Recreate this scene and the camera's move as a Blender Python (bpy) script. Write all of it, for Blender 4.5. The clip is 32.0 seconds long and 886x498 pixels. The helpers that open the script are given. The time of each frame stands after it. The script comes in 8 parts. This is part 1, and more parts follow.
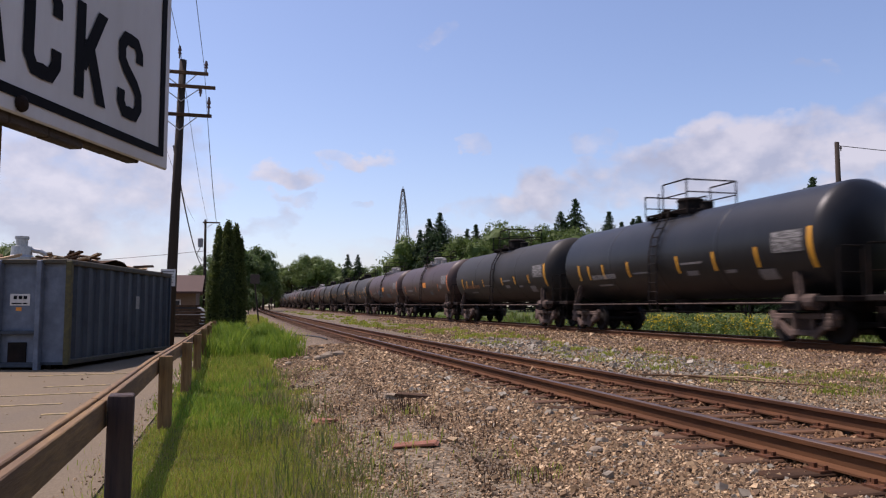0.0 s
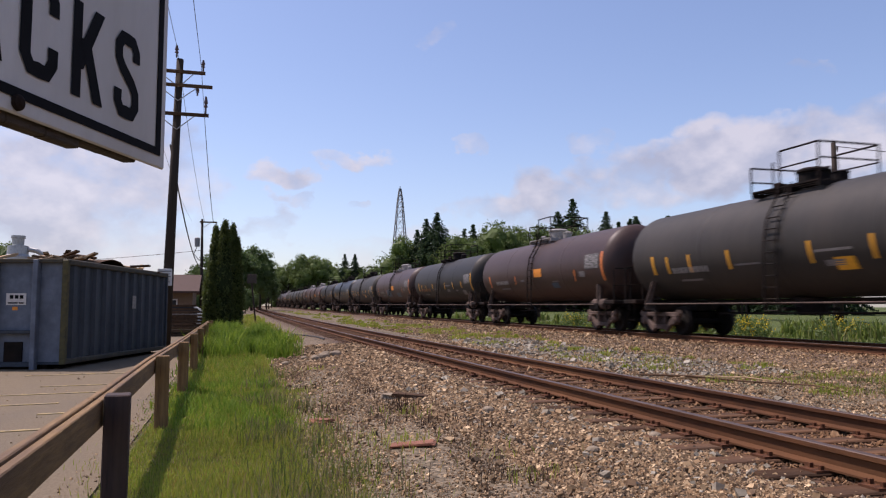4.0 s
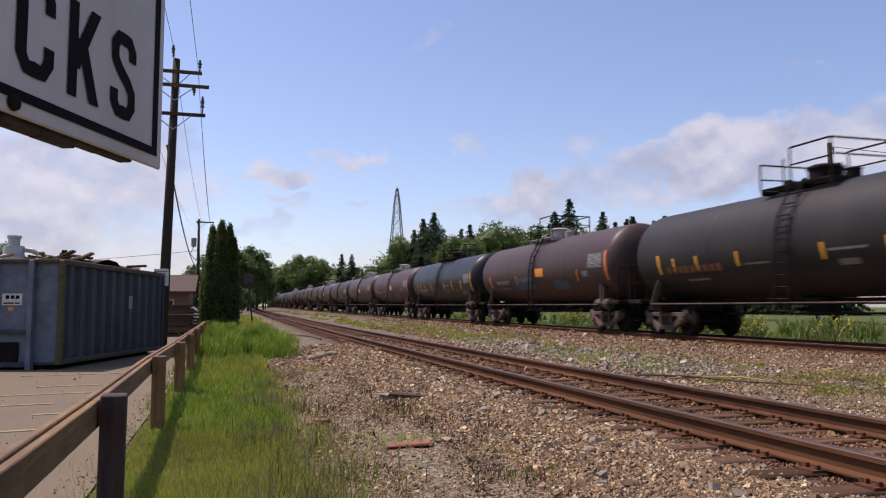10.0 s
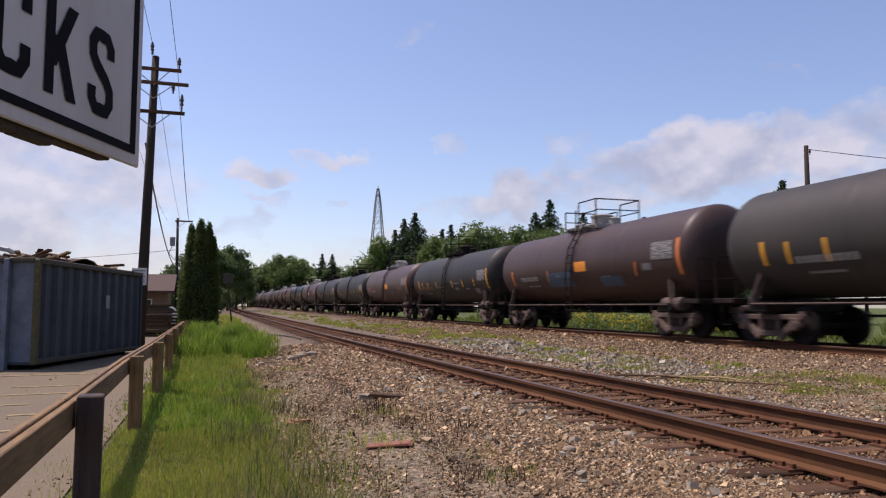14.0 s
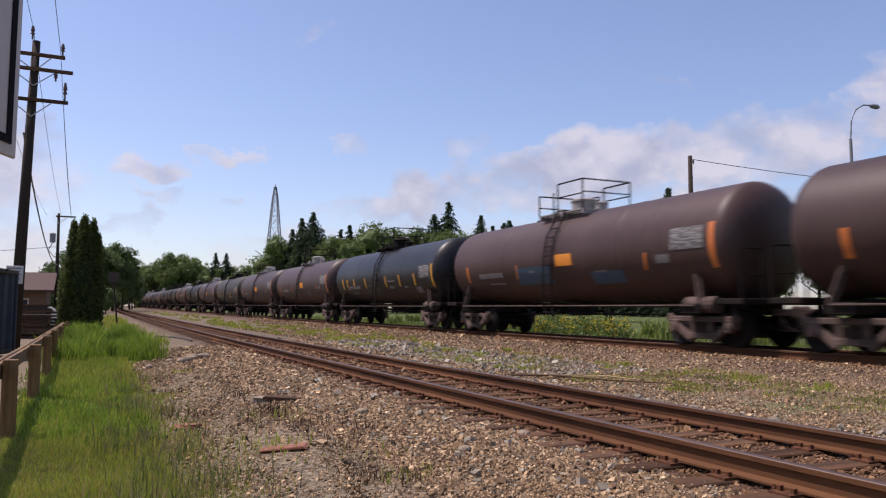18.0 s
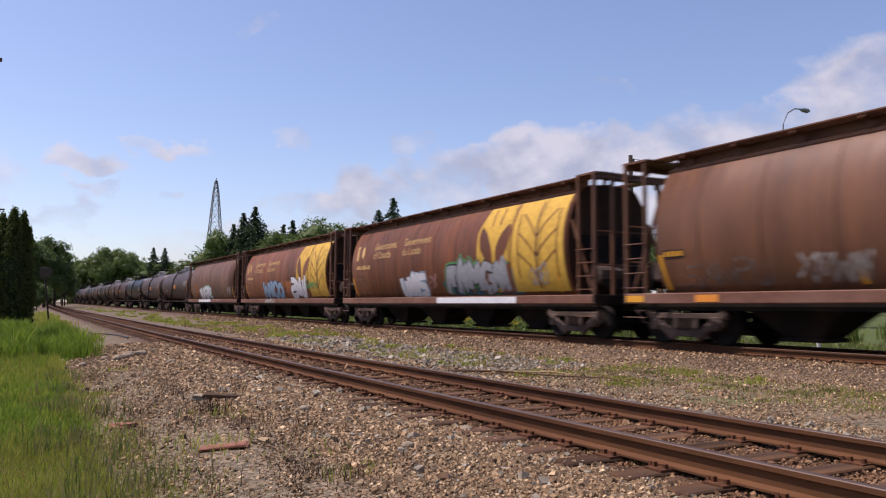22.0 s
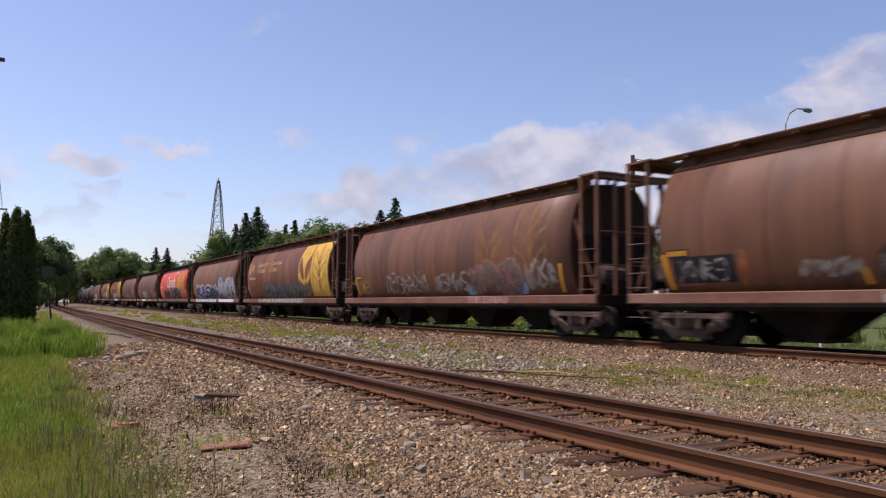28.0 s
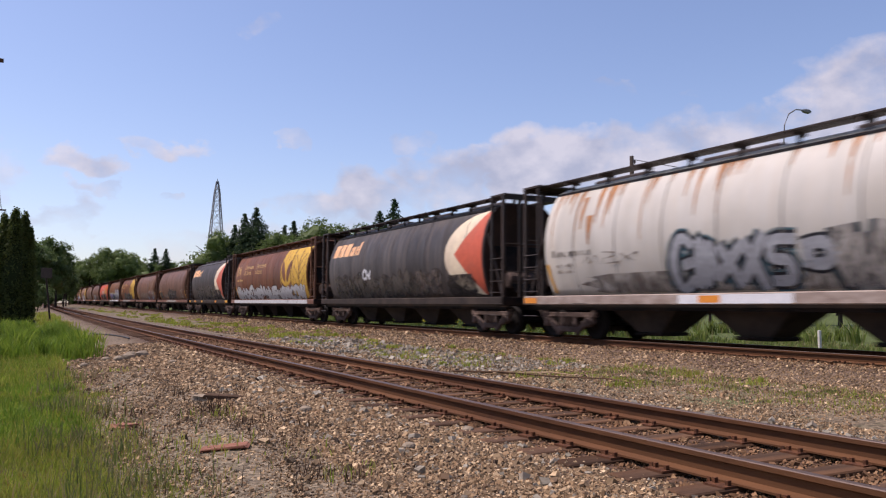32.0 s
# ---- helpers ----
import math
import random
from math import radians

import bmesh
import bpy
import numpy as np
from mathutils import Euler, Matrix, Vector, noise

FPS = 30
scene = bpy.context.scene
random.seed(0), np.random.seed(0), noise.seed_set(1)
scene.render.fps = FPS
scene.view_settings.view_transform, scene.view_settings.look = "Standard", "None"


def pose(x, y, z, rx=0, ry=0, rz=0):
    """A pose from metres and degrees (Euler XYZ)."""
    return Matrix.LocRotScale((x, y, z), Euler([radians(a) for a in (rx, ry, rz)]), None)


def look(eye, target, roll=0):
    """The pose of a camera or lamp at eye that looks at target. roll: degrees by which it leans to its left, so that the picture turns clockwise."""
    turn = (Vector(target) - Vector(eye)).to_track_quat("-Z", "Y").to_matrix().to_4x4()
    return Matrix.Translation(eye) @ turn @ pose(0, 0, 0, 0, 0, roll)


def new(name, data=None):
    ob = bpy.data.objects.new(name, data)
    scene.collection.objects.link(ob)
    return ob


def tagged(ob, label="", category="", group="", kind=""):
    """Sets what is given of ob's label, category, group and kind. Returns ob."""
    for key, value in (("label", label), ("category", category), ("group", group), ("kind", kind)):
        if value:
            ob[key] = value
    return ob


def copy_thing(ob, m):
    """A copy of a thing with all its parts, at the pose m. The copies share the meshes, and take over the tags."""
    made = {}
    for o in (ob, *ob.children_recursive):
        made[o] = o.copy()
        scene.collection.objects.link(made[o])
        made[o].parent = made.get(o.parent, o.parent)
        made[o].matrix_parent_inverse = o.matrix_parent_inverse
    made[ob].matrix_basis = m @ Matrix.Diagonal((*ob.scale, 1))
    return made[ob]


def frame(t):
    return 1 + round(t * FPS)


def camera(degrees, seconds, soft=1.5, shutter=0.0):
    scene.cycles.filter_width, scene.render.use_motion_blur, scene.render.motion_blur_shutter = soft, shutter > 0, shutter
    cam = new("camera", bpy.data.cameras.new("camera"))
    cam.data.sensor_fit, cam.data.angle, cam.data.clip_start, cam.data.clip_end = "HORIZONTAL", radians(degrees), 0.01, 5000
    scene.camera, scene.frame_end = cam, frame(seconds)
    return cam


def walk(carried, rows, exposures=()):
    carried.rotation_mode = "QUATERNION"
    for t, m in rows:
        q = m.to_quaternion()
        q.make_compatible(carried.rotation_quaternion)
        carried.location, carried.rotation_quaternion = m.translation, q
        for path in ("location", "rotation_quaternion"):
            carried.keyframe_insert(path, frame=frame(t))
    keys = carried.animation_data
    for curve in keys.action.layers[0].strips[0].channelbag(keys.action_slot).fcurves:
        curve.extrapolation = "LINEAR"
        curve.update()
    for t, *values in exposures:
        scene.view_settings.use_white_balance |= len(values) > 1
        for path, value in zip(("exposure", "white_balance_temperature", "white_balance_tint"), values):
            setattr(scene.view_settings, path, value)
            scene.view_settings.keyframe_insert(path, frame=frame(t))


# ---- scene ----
import functools

EYE = 1.067            # lens above the near rails
cam = camera(60.29, 32.0, soft=1.2, shutter=0.3)
walk(cam, [
    (0, pose(0, 0, EYE, 94.607, 0.016, -15.056)),
    (1.5, pose(0, 0, EYE, 94.598, -0.050, -15.186)),
    (3, pose(0, 0, EYE, 94.595, -0.055, -15.229)),
    (5.5, pose(0, 0, EYE, 94.599, -0.033, -15.358)),
    (7, pose(0, 0, EYE, 94.600, -0.058, -15.396)),
    (9, pose(0, 0, EYE, 94.603, -0.024, -15.473)),
    (11, pose(0, 0, EYE, 94.609, -0.028, -15.532)),
    (12, pose(0, 0, EYE, 94.610, -0.038, -15.562)),
    (12.5, pose(0, 0, EYE, 94.599, -0.091, -15.668)),
    (13, pose(0, 0, EYE, 94.601, -0.067, -15.917)),
    (13.5, pose(0, 0, EYE, 94.594, -0.088, -16.334)),
    (14, pose(0, 0, EYE, 94.617, -0.114, -16.957)),
    (14.5, pose(0, 0, EYE, 94.635, -0.094, -17.799)),
    (16.5, pose(0, 0, EYE, 94.653, -0.139, -21.624)),
    (17, pose(0, 0, EYE, 94.685, -0.182, -22.664)),
    (17.5, pose(0, 0, EYE, 94.687, -0.201, -23.627)),
    (18, pose(0, 0, EYE, 94.719, -0.221, -24.573)),
    (18.5, pose(0, 0, EYE, 94.688, -0.234, -25.510)),
    (19, pose(0, 0, EYE, 94.684, -0.265, -26.323)),
    (19.5, pose(0, 0, EYE, 94.670, -0.255, -27.107)),
    (20, pose(0, 0, EYE, 94.639, -0.277, -27.905)),
    (20.5, pose(0, 0, EYE, 94.595, -0.258, -28.570)),
    (21, pose(0, 0, EYE, 94.558, -0.315, -28.927)),
    (21.5, pose(0, 0, EYE, 94.506, -0.314, -28.873)),
    (22, pose(0, 0, EYE, 94.454, -0.229, -28.770)),
    (22.5, pose(0, 0, EYE, 94.449, -0.264, -28.665)),
    (23, pose(0, 0, EYE, 94.449, -0.272, -28.577)),
    (24, pose(0, 0, EYE, 94.449, -0.269, -28.517)),
    (25.5, pose(0, 0, EYE, 94.454, -0.223, -28.575)),
    (27.5, pose(0, 0, EYE, 94.449, -0.262, -28.611)),
    (28.5, pose(0, 0, EYE, 94.448, -0.260, -28.633)),
    (30, pose(0, 0, EYE, 94.447, -0.219, -28.656)),
    (30.5, pose(0, 0, EYE, 94.486, -0.288, -28.663)),
    (32, pose(0, 0, EYE, 94.510, -0.257, -28.692)),
], exposures=[(0, 0.30, 6560, 26), (32, 0.30, 6560, 26)])

# ---------------------------------------------------------------- light
SUN = Vector((-0.36, 0.29, 0.885)).normalized()
SUN_EL = math.asin(SUN.z)
SUN_AZ = math.atan2(SUN.x, SUN.y)


def make_world():
    w = bpy.data.worlds.new("sky")
    scene.world = w
    w.use_nodes = True
    nt = w.node_tree
    n, l = nt.nodes, nt.links
    n.clear()
    out = n.new("ShaderNodeOutputWorld")
    bg = n.new("ShaderNodeBackground")
    sky = n.new("ShaderNodeTexSky")
    sky.sky_type = "NISHITA"
    sky.sun_disc = False
    sky.sun_elevation = SUN_EL
    sky.sun_rotation = SUN_AZ
    sky.air_density, sky.dust_density, sky.ozone_density = 1.0, 0.9, 2.5
    bg.inputs["Strength"].default_value = 0.126
    tc = n.new("ShaderNodeTexCoord")
    sep = n.new("ShaderNodeSeparateXYZ")
    l.new(tc.outputs["Generated"], sep.inputs[0])

    def mth(op, a, b=None, clamp=False):
        m = n.new("ShaderNodeMath")
        m.operation = op
        m.use_clamp = clamp
        for i, v in enumerate((a, b)):
            if v is None:
                continue
            if isinstance(v, (int, float)):
                m.inputs[i].default_value = v
            else:
                l.new(v, m.inputs[i])
        return m.outputs[0]
    # azimuth from +Y to the right and height over the horizon, both as slopes
    az = mth("ARCTAN2", sep.outputs["X"], sep.outputs["Y"])
    el = mth("ARCSINE", sep.outputs["Z"])
    comb = n.new("ShaderNodeCombineXYZ")
    l.new(az, comb.inputs[0])
    l.new(mth("MULTIPLY", el, 1.35), comb.inputs[1])
    def cloud_noise(shift, scale, detail):
        mp = n.new("ShaderNodeMapping")
        mp.inputs["Location"].default_value = (0.0, shift, 0.3)
        l.new(comb.outputs[0], mp.inputs["Vector"])
        t = n.new("ShaderNodeTexNoise")
        t.inputs["Scale"].default_value = scale
        t.inputs["Detail"].default_value = detail
        t.inputs["Roughness"].default_value = 0.52
        l.new(mp.outputs[0], t.inputs["Vector"])
        return t.outputs["Fac"]
    puff, above = cloud_noise(0.0, 9.0, 8.0), cloud_noise(0.03, 9.0, 8.0)
    def ragged(shift, amount):
        mp = n.new("ShaderNodeMapping")
        mp.inputs["Location"].default_value = (shift, 1.7 * shift, 0.0)
        l.new(comb.outputs[0], mp.inputs["Vector"])
        t = n.new("ShaderNodeTexNoise")
        t.inputs["Scale"].default_value = 16.0
        t.inputs["Detail"].default_value = 5.0
        l.new(mp.outputs[0], t.inputs["Vector"])
        return mth("MULTIPLY", mth("SUBTRACT", t.outputs["Fac"], 0.5), amount)
    az_r, el_r = mth("ADD", az, ragged(3.1, 0.16)), mth("ADD", el, ragged(7.7, 0.075))
    total = None
    # fair-weather cumulus: azimuth, height, half width, half height (degrees), density
    clouds = [(43.5, 11.4, 6.0, 3.0, 1.0), (36.5, 10.6, 6.0, 2.9, 0.95), (29.5, 9.6, 5.5, 2.7, 0.9), (23.5, 8.2, 5.0, 2.2, 0.8), (19.0, 7.6, 4.0, 1.5, 0.75), (26.6, 12.6, 3.0, 0.9, 0.45),
              (49.5, 11.5, 6.0, 3.2, 0.9), (57.5, 13.8, 5.0, 4.2, 0.9), (66, 13, 8, 5, 0.8), (42.0, 15.9, 2.4, 0.7, 0.42), (47.5, 15.4, 1.6, 0.5, 0.4), (51.5, 21.6, 2.2, 0.7, 0.35),
              (3.0, 9.9, 3.4, 1.0, 0.8), (8.2, 11.3, 2.6, 0.7, 0.5), (4.2, 8.1, 2.0, 0.7, 0.6), (15.2, 20.2, 1.5, 1.0, 0.32), (17.2, 12.3, 1.4, 0.5, 0.5),
              (3.0, 6.0, 3.0, 1.7, 0.65), (8.2, 7.6, 1.1, 0.5, 0.5), (-9, 9.5, 8, 6.0, 0.8), (-12, 4, 12, 5.0, 0.85),
              (10.5, 4.2, 5.5, 2.2, 0.6), (24, 4.4, 14, 3.4, 0.75), (46, 5, 16, 5, 0.85), (-70, 20, 40, 12, 0.7), (120, 18, 50, 12, 0.7), (180, 22, 40, 10, 0.6)]
    for a, e, da, de, k in clouds:
        u = mth("DIVIDE", mth("SUBTRACT", az_r, radians(a)), radians(da))
        v = mth("DIVIDE", mth("SUBTRACT", el_r, radians(e)), radians(de))
        q = mth("ADD", mth("MULTIPLY", u, u), mth("MULTIPLY", v, v))
        g = mth("MULTIPLY", mth("SUBTRACT", 1.3, q, True), k)
        total = g if total is None else mth("MAXIMUM", total, g)
    dens = mth("ADD", mth("MULTIPLY", total, 1.15), mth("MULTIPLY", mth("SUBTRACT", puff, 0.5), 2.4))
    dens = mth("MULTIPLY", mth("SUBTRACT", dens, 0.36), 1.5, True)
    dens = mth("MULTIPLY", dens, mth("MULTIPLY", total, 3.0, True))
    lit = mth("ADD", mth("MULTIPLY", mth("SUBTRACT", puff, above), 3.2), 0.52, True)
    ramp = n.new("ShaderNodeValToRGB")
    ramp.color_ramp.elements[0].position, ramp.color_ramp.elements[0].color = 0.2, (2.75, 2.95, 3.45, 1)
    ramp.color_ramp.elements[1].position, ramp.color_ramp.elements[1].color = 0.85, (4.6, 4.6, 4.65, 1)
    l.new(lit, ramp.inputs["Fac"])
    mix = n.new("ShaderNodeMix")
    mix.data_type = "RGBA"
    l.new(mth("MULTIPLY", dens, 0.74), mix.inputs["Factor"])
    l.new(sky.outputs["Color"], mix.inputs[6])
    l.new(ramp.outputs["Color"], mix.inputs[7])
    l.new(mix.outputs[2], bg.inputs["Color"])
    l.new(bg.outputs[0], out.inputs["Surface"])


make_world()
sun = new("sun", bpy.data.lights.new("sun", "SUN"))
sun.data.energy = 4.2
sun.data.angle = radians(0.6)
sun.data.color = (1.0, 0.95, 0.87)
sun.matrix_world = look(SUN * 100, (0, 0, 0))

# ---------------------------------------------------------------- materials
MATS = {}


def mat(name, c1, c2=None, scale=6.0, rough=0.8, metal=0.0, bump=0.0, c3=None, big=0.35, stretch=(1, 1, 1), spread=0.18,
        rand=0.0, coord="Object", bscale=None, spec=0.5, big_amt=0.6):
    """A surface with grain at one scale and stains at a larger one."""
    m = bpy.data.materials.new(name)
    m.use_nodes = True
    nt = m.node_tree
    n, l = nt.nodes, nt.links
    b = n["Principled BSDF"]
    b.inputs["Roughness"].default_value = rough
    b.inputs["Metallic"].default_value = metal
    b.inputs["Specular IOR Level"].default_value = spec
    c2 = c2 or tuple(v * 0.7 for v in c1)
    tc = n.new("ShaderNodeTexCoord")
    mp = n.new("ShaderNodeMapping")
    mp.inputs["Scale"].default_value = stretch
    l.new(tc.outputs[coord], mp.inputs["Vector"])
    fine = n.new("ShaderNodeTexNoise")
    fine.inputs["Scale"].default_value = scale
    fine.inputs["Detail"].default_value = 6
    fine.inputs["Roughness"].default_value = 0.65
    l.new(mp.outputs[0], fine.inputs["Vector"])
    r = n.new("ShaderNodeValToRGB")
    r.color_ramp.elements[0].position, r.color_ramp.elements[0].color = 0.5 - spread, (*c2, 1)
    r.color_ramp.elements[1].position, r.color_ramp.elements[1].color = 0.5 + spread, (*c1, 1)
    l.new(fine.outputs["Fac"], r.inputs["Fac"])
    col = r.outputs["Color"]
    if c3:
        large = n.new("ShaderNodeTexNoise")
        large.inputs["Scale"].default_value = big
        large.inputs["Detail"].default_value = 4
        l.new(mp.outputs[0], large.inputs["Vector"])
        rr = n.new("ShaderNodeValToRGB")
        rr.color_ramp.elements[0].position, rr.color_ramp.elements[1].position = 0.45, 0.68
        rr.color_ramp.elements[1].color = (big_amt, big_amt, big_amt, 1)
        l.new(large.outputs["Fac"], rr.inputs["Fac"])
        mx = n.new("ShaderNodeMix")
        mx.data_type = "RGBA"
        l.new(rr.outputs["Color"], mx.inputs["Factor"])
        l.new(col, mx.inputs[6])
        mx.inputs[7].default_value = (*c3, 1)
        col = mx.outputs[2]
    if rand:
        oi = n.new("ShaderNodeObjectInfo")
        hsv = n.new("ShaderNodeHueSaturation")
        mr = n.new("ShaderNodeMapRange")
        mr.inputs["To Min"].default_value, mr.inputs["To Max"].default_value = 1 - rand, 1 + rand
        l.new(oi.outputs["Random"], mr.inputs["Value"])
        l.new(mr.outputs[0], hsv.inputs["Value"])
        l.new(col, hsv.inputs["Color"])
        col = hsv.outputs["Color"]
    l.new(col, b.inputs["Base Color"])
    if bump:
        bp = n.new("ShaderNodeBump")
        bp.inputs["Strength"].default_value = min(1.0, bump)
        bp.inputs["Distance"].default_value = 0.02
        src = fine
        if bscale:
            src = n.new("ShaderNodeTexNoise")
            src.inputs["Scale"].default_value = bscale
            src.inputs["Detail"].default_value = 5
            l.new(mp.outputs[0], src.inputs["Vector"])
        l.new(src.outputs["Fac"], bp.inputs["Height"])
        l.new(bp.outputs[0], b.inputs["Normal"])
    MATS[name] = m
    return m


def island_mat(name, cols, rough=0.85, bump=0.0, scale=8.0):
    """Colour that differs from piece to piece of one joined mesh."""
    m = bpy.data.materials.new(name)
    m.use_nodes = True
    nt = m.node_tree
    n, l = nt.nodes, nt.links
    b = n["Principled BSDF"]
    b.inputs["Roughness"].default_value = rough
    b.inputs["Specular IOR Level"].default_value = 0.3
    g = n.new("ShaderNodeNewGeometry")
    r = n.new("ShaderNodeValToRGB")
    els = r.color_ramp.elements
    while len(els) < len(cols):
        els.new(0.5)
    for i, c in enumerate(cols):
        els[i].position = i / (len(cols) - 1)
        els[i].color = (*c, 1)
    l.new(g.outputs["Random Per Island"], r.inputs["Fac"])
    tc = n.new("ShaderNodeTexCoord")
    no = n.new("ShaderNodeTexNoise")
    no.inputs["Scale"].default_value = scale
    no.inputs["Detail"].default_value = 5
    l.new(tc.outputs["Object"], no.inputs["Vector"])
    mr = n.new("ShaderNodeMapRange")
    mr.inputs["To Min"].default_value, mr.inputs["To Max"].default_value = 0.55, 1.45
    l.new(no.outputs["Fac"], mr.inputs["Value"])
    h = n.new("ShaderNodeHueSaturation")
    l.new(mr.outputs[0], h.inputs["Value"])
    l.new(r.outputs["Color"], h.inputs["Color"])
    l.new(h.outputs["Color"], b.inputs["Base Color"])
    MATS[name] = m
    return m


def leaf_mat(name, cols):
    """Leaves: colour by clump, light let through."""
    m = island_mat(name, cols, rough=0.6, scale=0.7)
    nt = m.node_tree
    n, l = nt.nodes, nt.links
    b = n["Principled BSDF"]
    t = n.new("ShaderNodeBsdfTranslucent")
    src = b.inputs["Base Color"].links[0].from_socket
    l.new(src, t.inputs["Color"])
    ad = n.new("ShaderNodeMixShader")
    ad.inputs[0].default_value = 0.42
    l.new(b.outputs[0], ad.inputs[1])
    l.new(t.outputs[0], ad.inputs[2])
    l.new(ad.outputs[0], n["Material Output"].inputs["Surface"])
    return m


mat("rail_side", (0.105, 0.043, 0.019), (0.05, 0.022, 0.012), 14, 0.85, bump=0.3, c3=(0.15, 0.068, 0.028), big=1.2, stretch=(1, 0.15, 1), spec=0.15)
mat("rail_head", (0.12, 0.078, 0.06), (0.065, 0.043, 0.035), 20, 0.5, 0.35, stretch=(1, 0.05, 1), spec=0.3)
mat("tie_wood", (0.10, 0.058, 0.036), (0.04, 0.025, 0.018), 12, 0.95, bump=0.6, stretch=(0.2, 1, 1), rand=0.35, c3=(0.17, 0.082, 0.04), big=2, spec=0.08)
mat("rust_iron", (0.15, 0.062, 0.03), (0.06, 0.028, 0.018), 18, 0.9, bump=0.4, spec=0.1)
mat("tank_black", (0.012, 0.012, 0.0135), (0.008, 0.008, 0.009), 5, 0.42, c3=(0.024, 0.022, 0.021), big=0.6, stretch=(1, 1, 0.25), spec=0.30)
mat("tank_grey", (0.038, 0.033, 0.028), (0.027, 0.024, 0.021), 5, 0.6, c3=(0.054, 0.043, 0.034), big=0.5, stretch=(1, 1, 0.25), spec=0.28)
mat("tank_charcoal", (0.022, 0.019, 0.0165), (0.015, 0.013, 0.0115), 5, 0.56, c3=(0.034, 0.027, 0.021), big=0.5, stretch=(1, 1, 0.25), spec=0.28)
mat("tank_brown", (0.056, 0.029, 0.023), (0.04, 0.022, 0.018), 5, 0.5, c3=(0.072, 0.042, 0.034), big=0.5, stretch=(1, 1, 0.25), rand=0.12, spec=0.32)
mat("frame_dark", (0.017, 0.0135, 0.012), (0.008, 0.007, 0.0065), 9, 0.9, bump=0.2, c3=(0.036, 0.021, 0.015), big=1.5, spec=0.12)
mat("truck_iron", (0.105, 0.074, 0.060), (0.042, 0.030, 0.025), 9, 0.85, bump=0.25, c3=(0.16, 0.11, 0.088), big=2, spec=0.15)
mat("wheel_steel", (0.014, 0.0105, 0.0085), (0.006, 0.005, 0.0045), 12, 0.8, 0.0, spec=0.15)
mat("yellow_tape", (0.75, 0.36, 0.02), (0.6, 0.27, 0.015), 9, 0.5)
mat("orange_tape", (0.6, 0.17, 0.03), (0.45, 0.12, 0.02), 9, 0.5)
mat("orange_placard", (0.75, 0.27, 0.02), (0.6, 0.2, 0.02), 9, 0.5)
mat("pale_marking", (0.34, 0.32, 0.30), (0.18, 0.165, 0.15), 25, 0.7)
mat("grey_stencil", (0.20, 0.185, 0.175), (0.09, 0.08, 0.075), 30, 0.7)
mat("data_lines", (0.20, 0.19, 0.18), (0.06, 0.055, 0.05), 30, 0.7, stretch=(0.6, 0.12, 1.0), spread=0.06)
mat("blue_patch", (0.028, 0.066, 0.105), (0.018, 0.045, 0.075), 6, 0.5)
mat("white_paint", (0.72, 0.70, 0.66), (0.55, 0.53, 0.49), 9, 0.6, c3=(0.4, 0.3, 0.22), big=1.5)
# dark brown of the hopper ends: their shade is put into the colour
mat("hop_end_shade", (0.066, 0.034, 0.022), (0.036, 0.020, 0.014), 3, 0.8, c3=(0.026, 0.018, 0.014), big=1.2, spec=0.15)


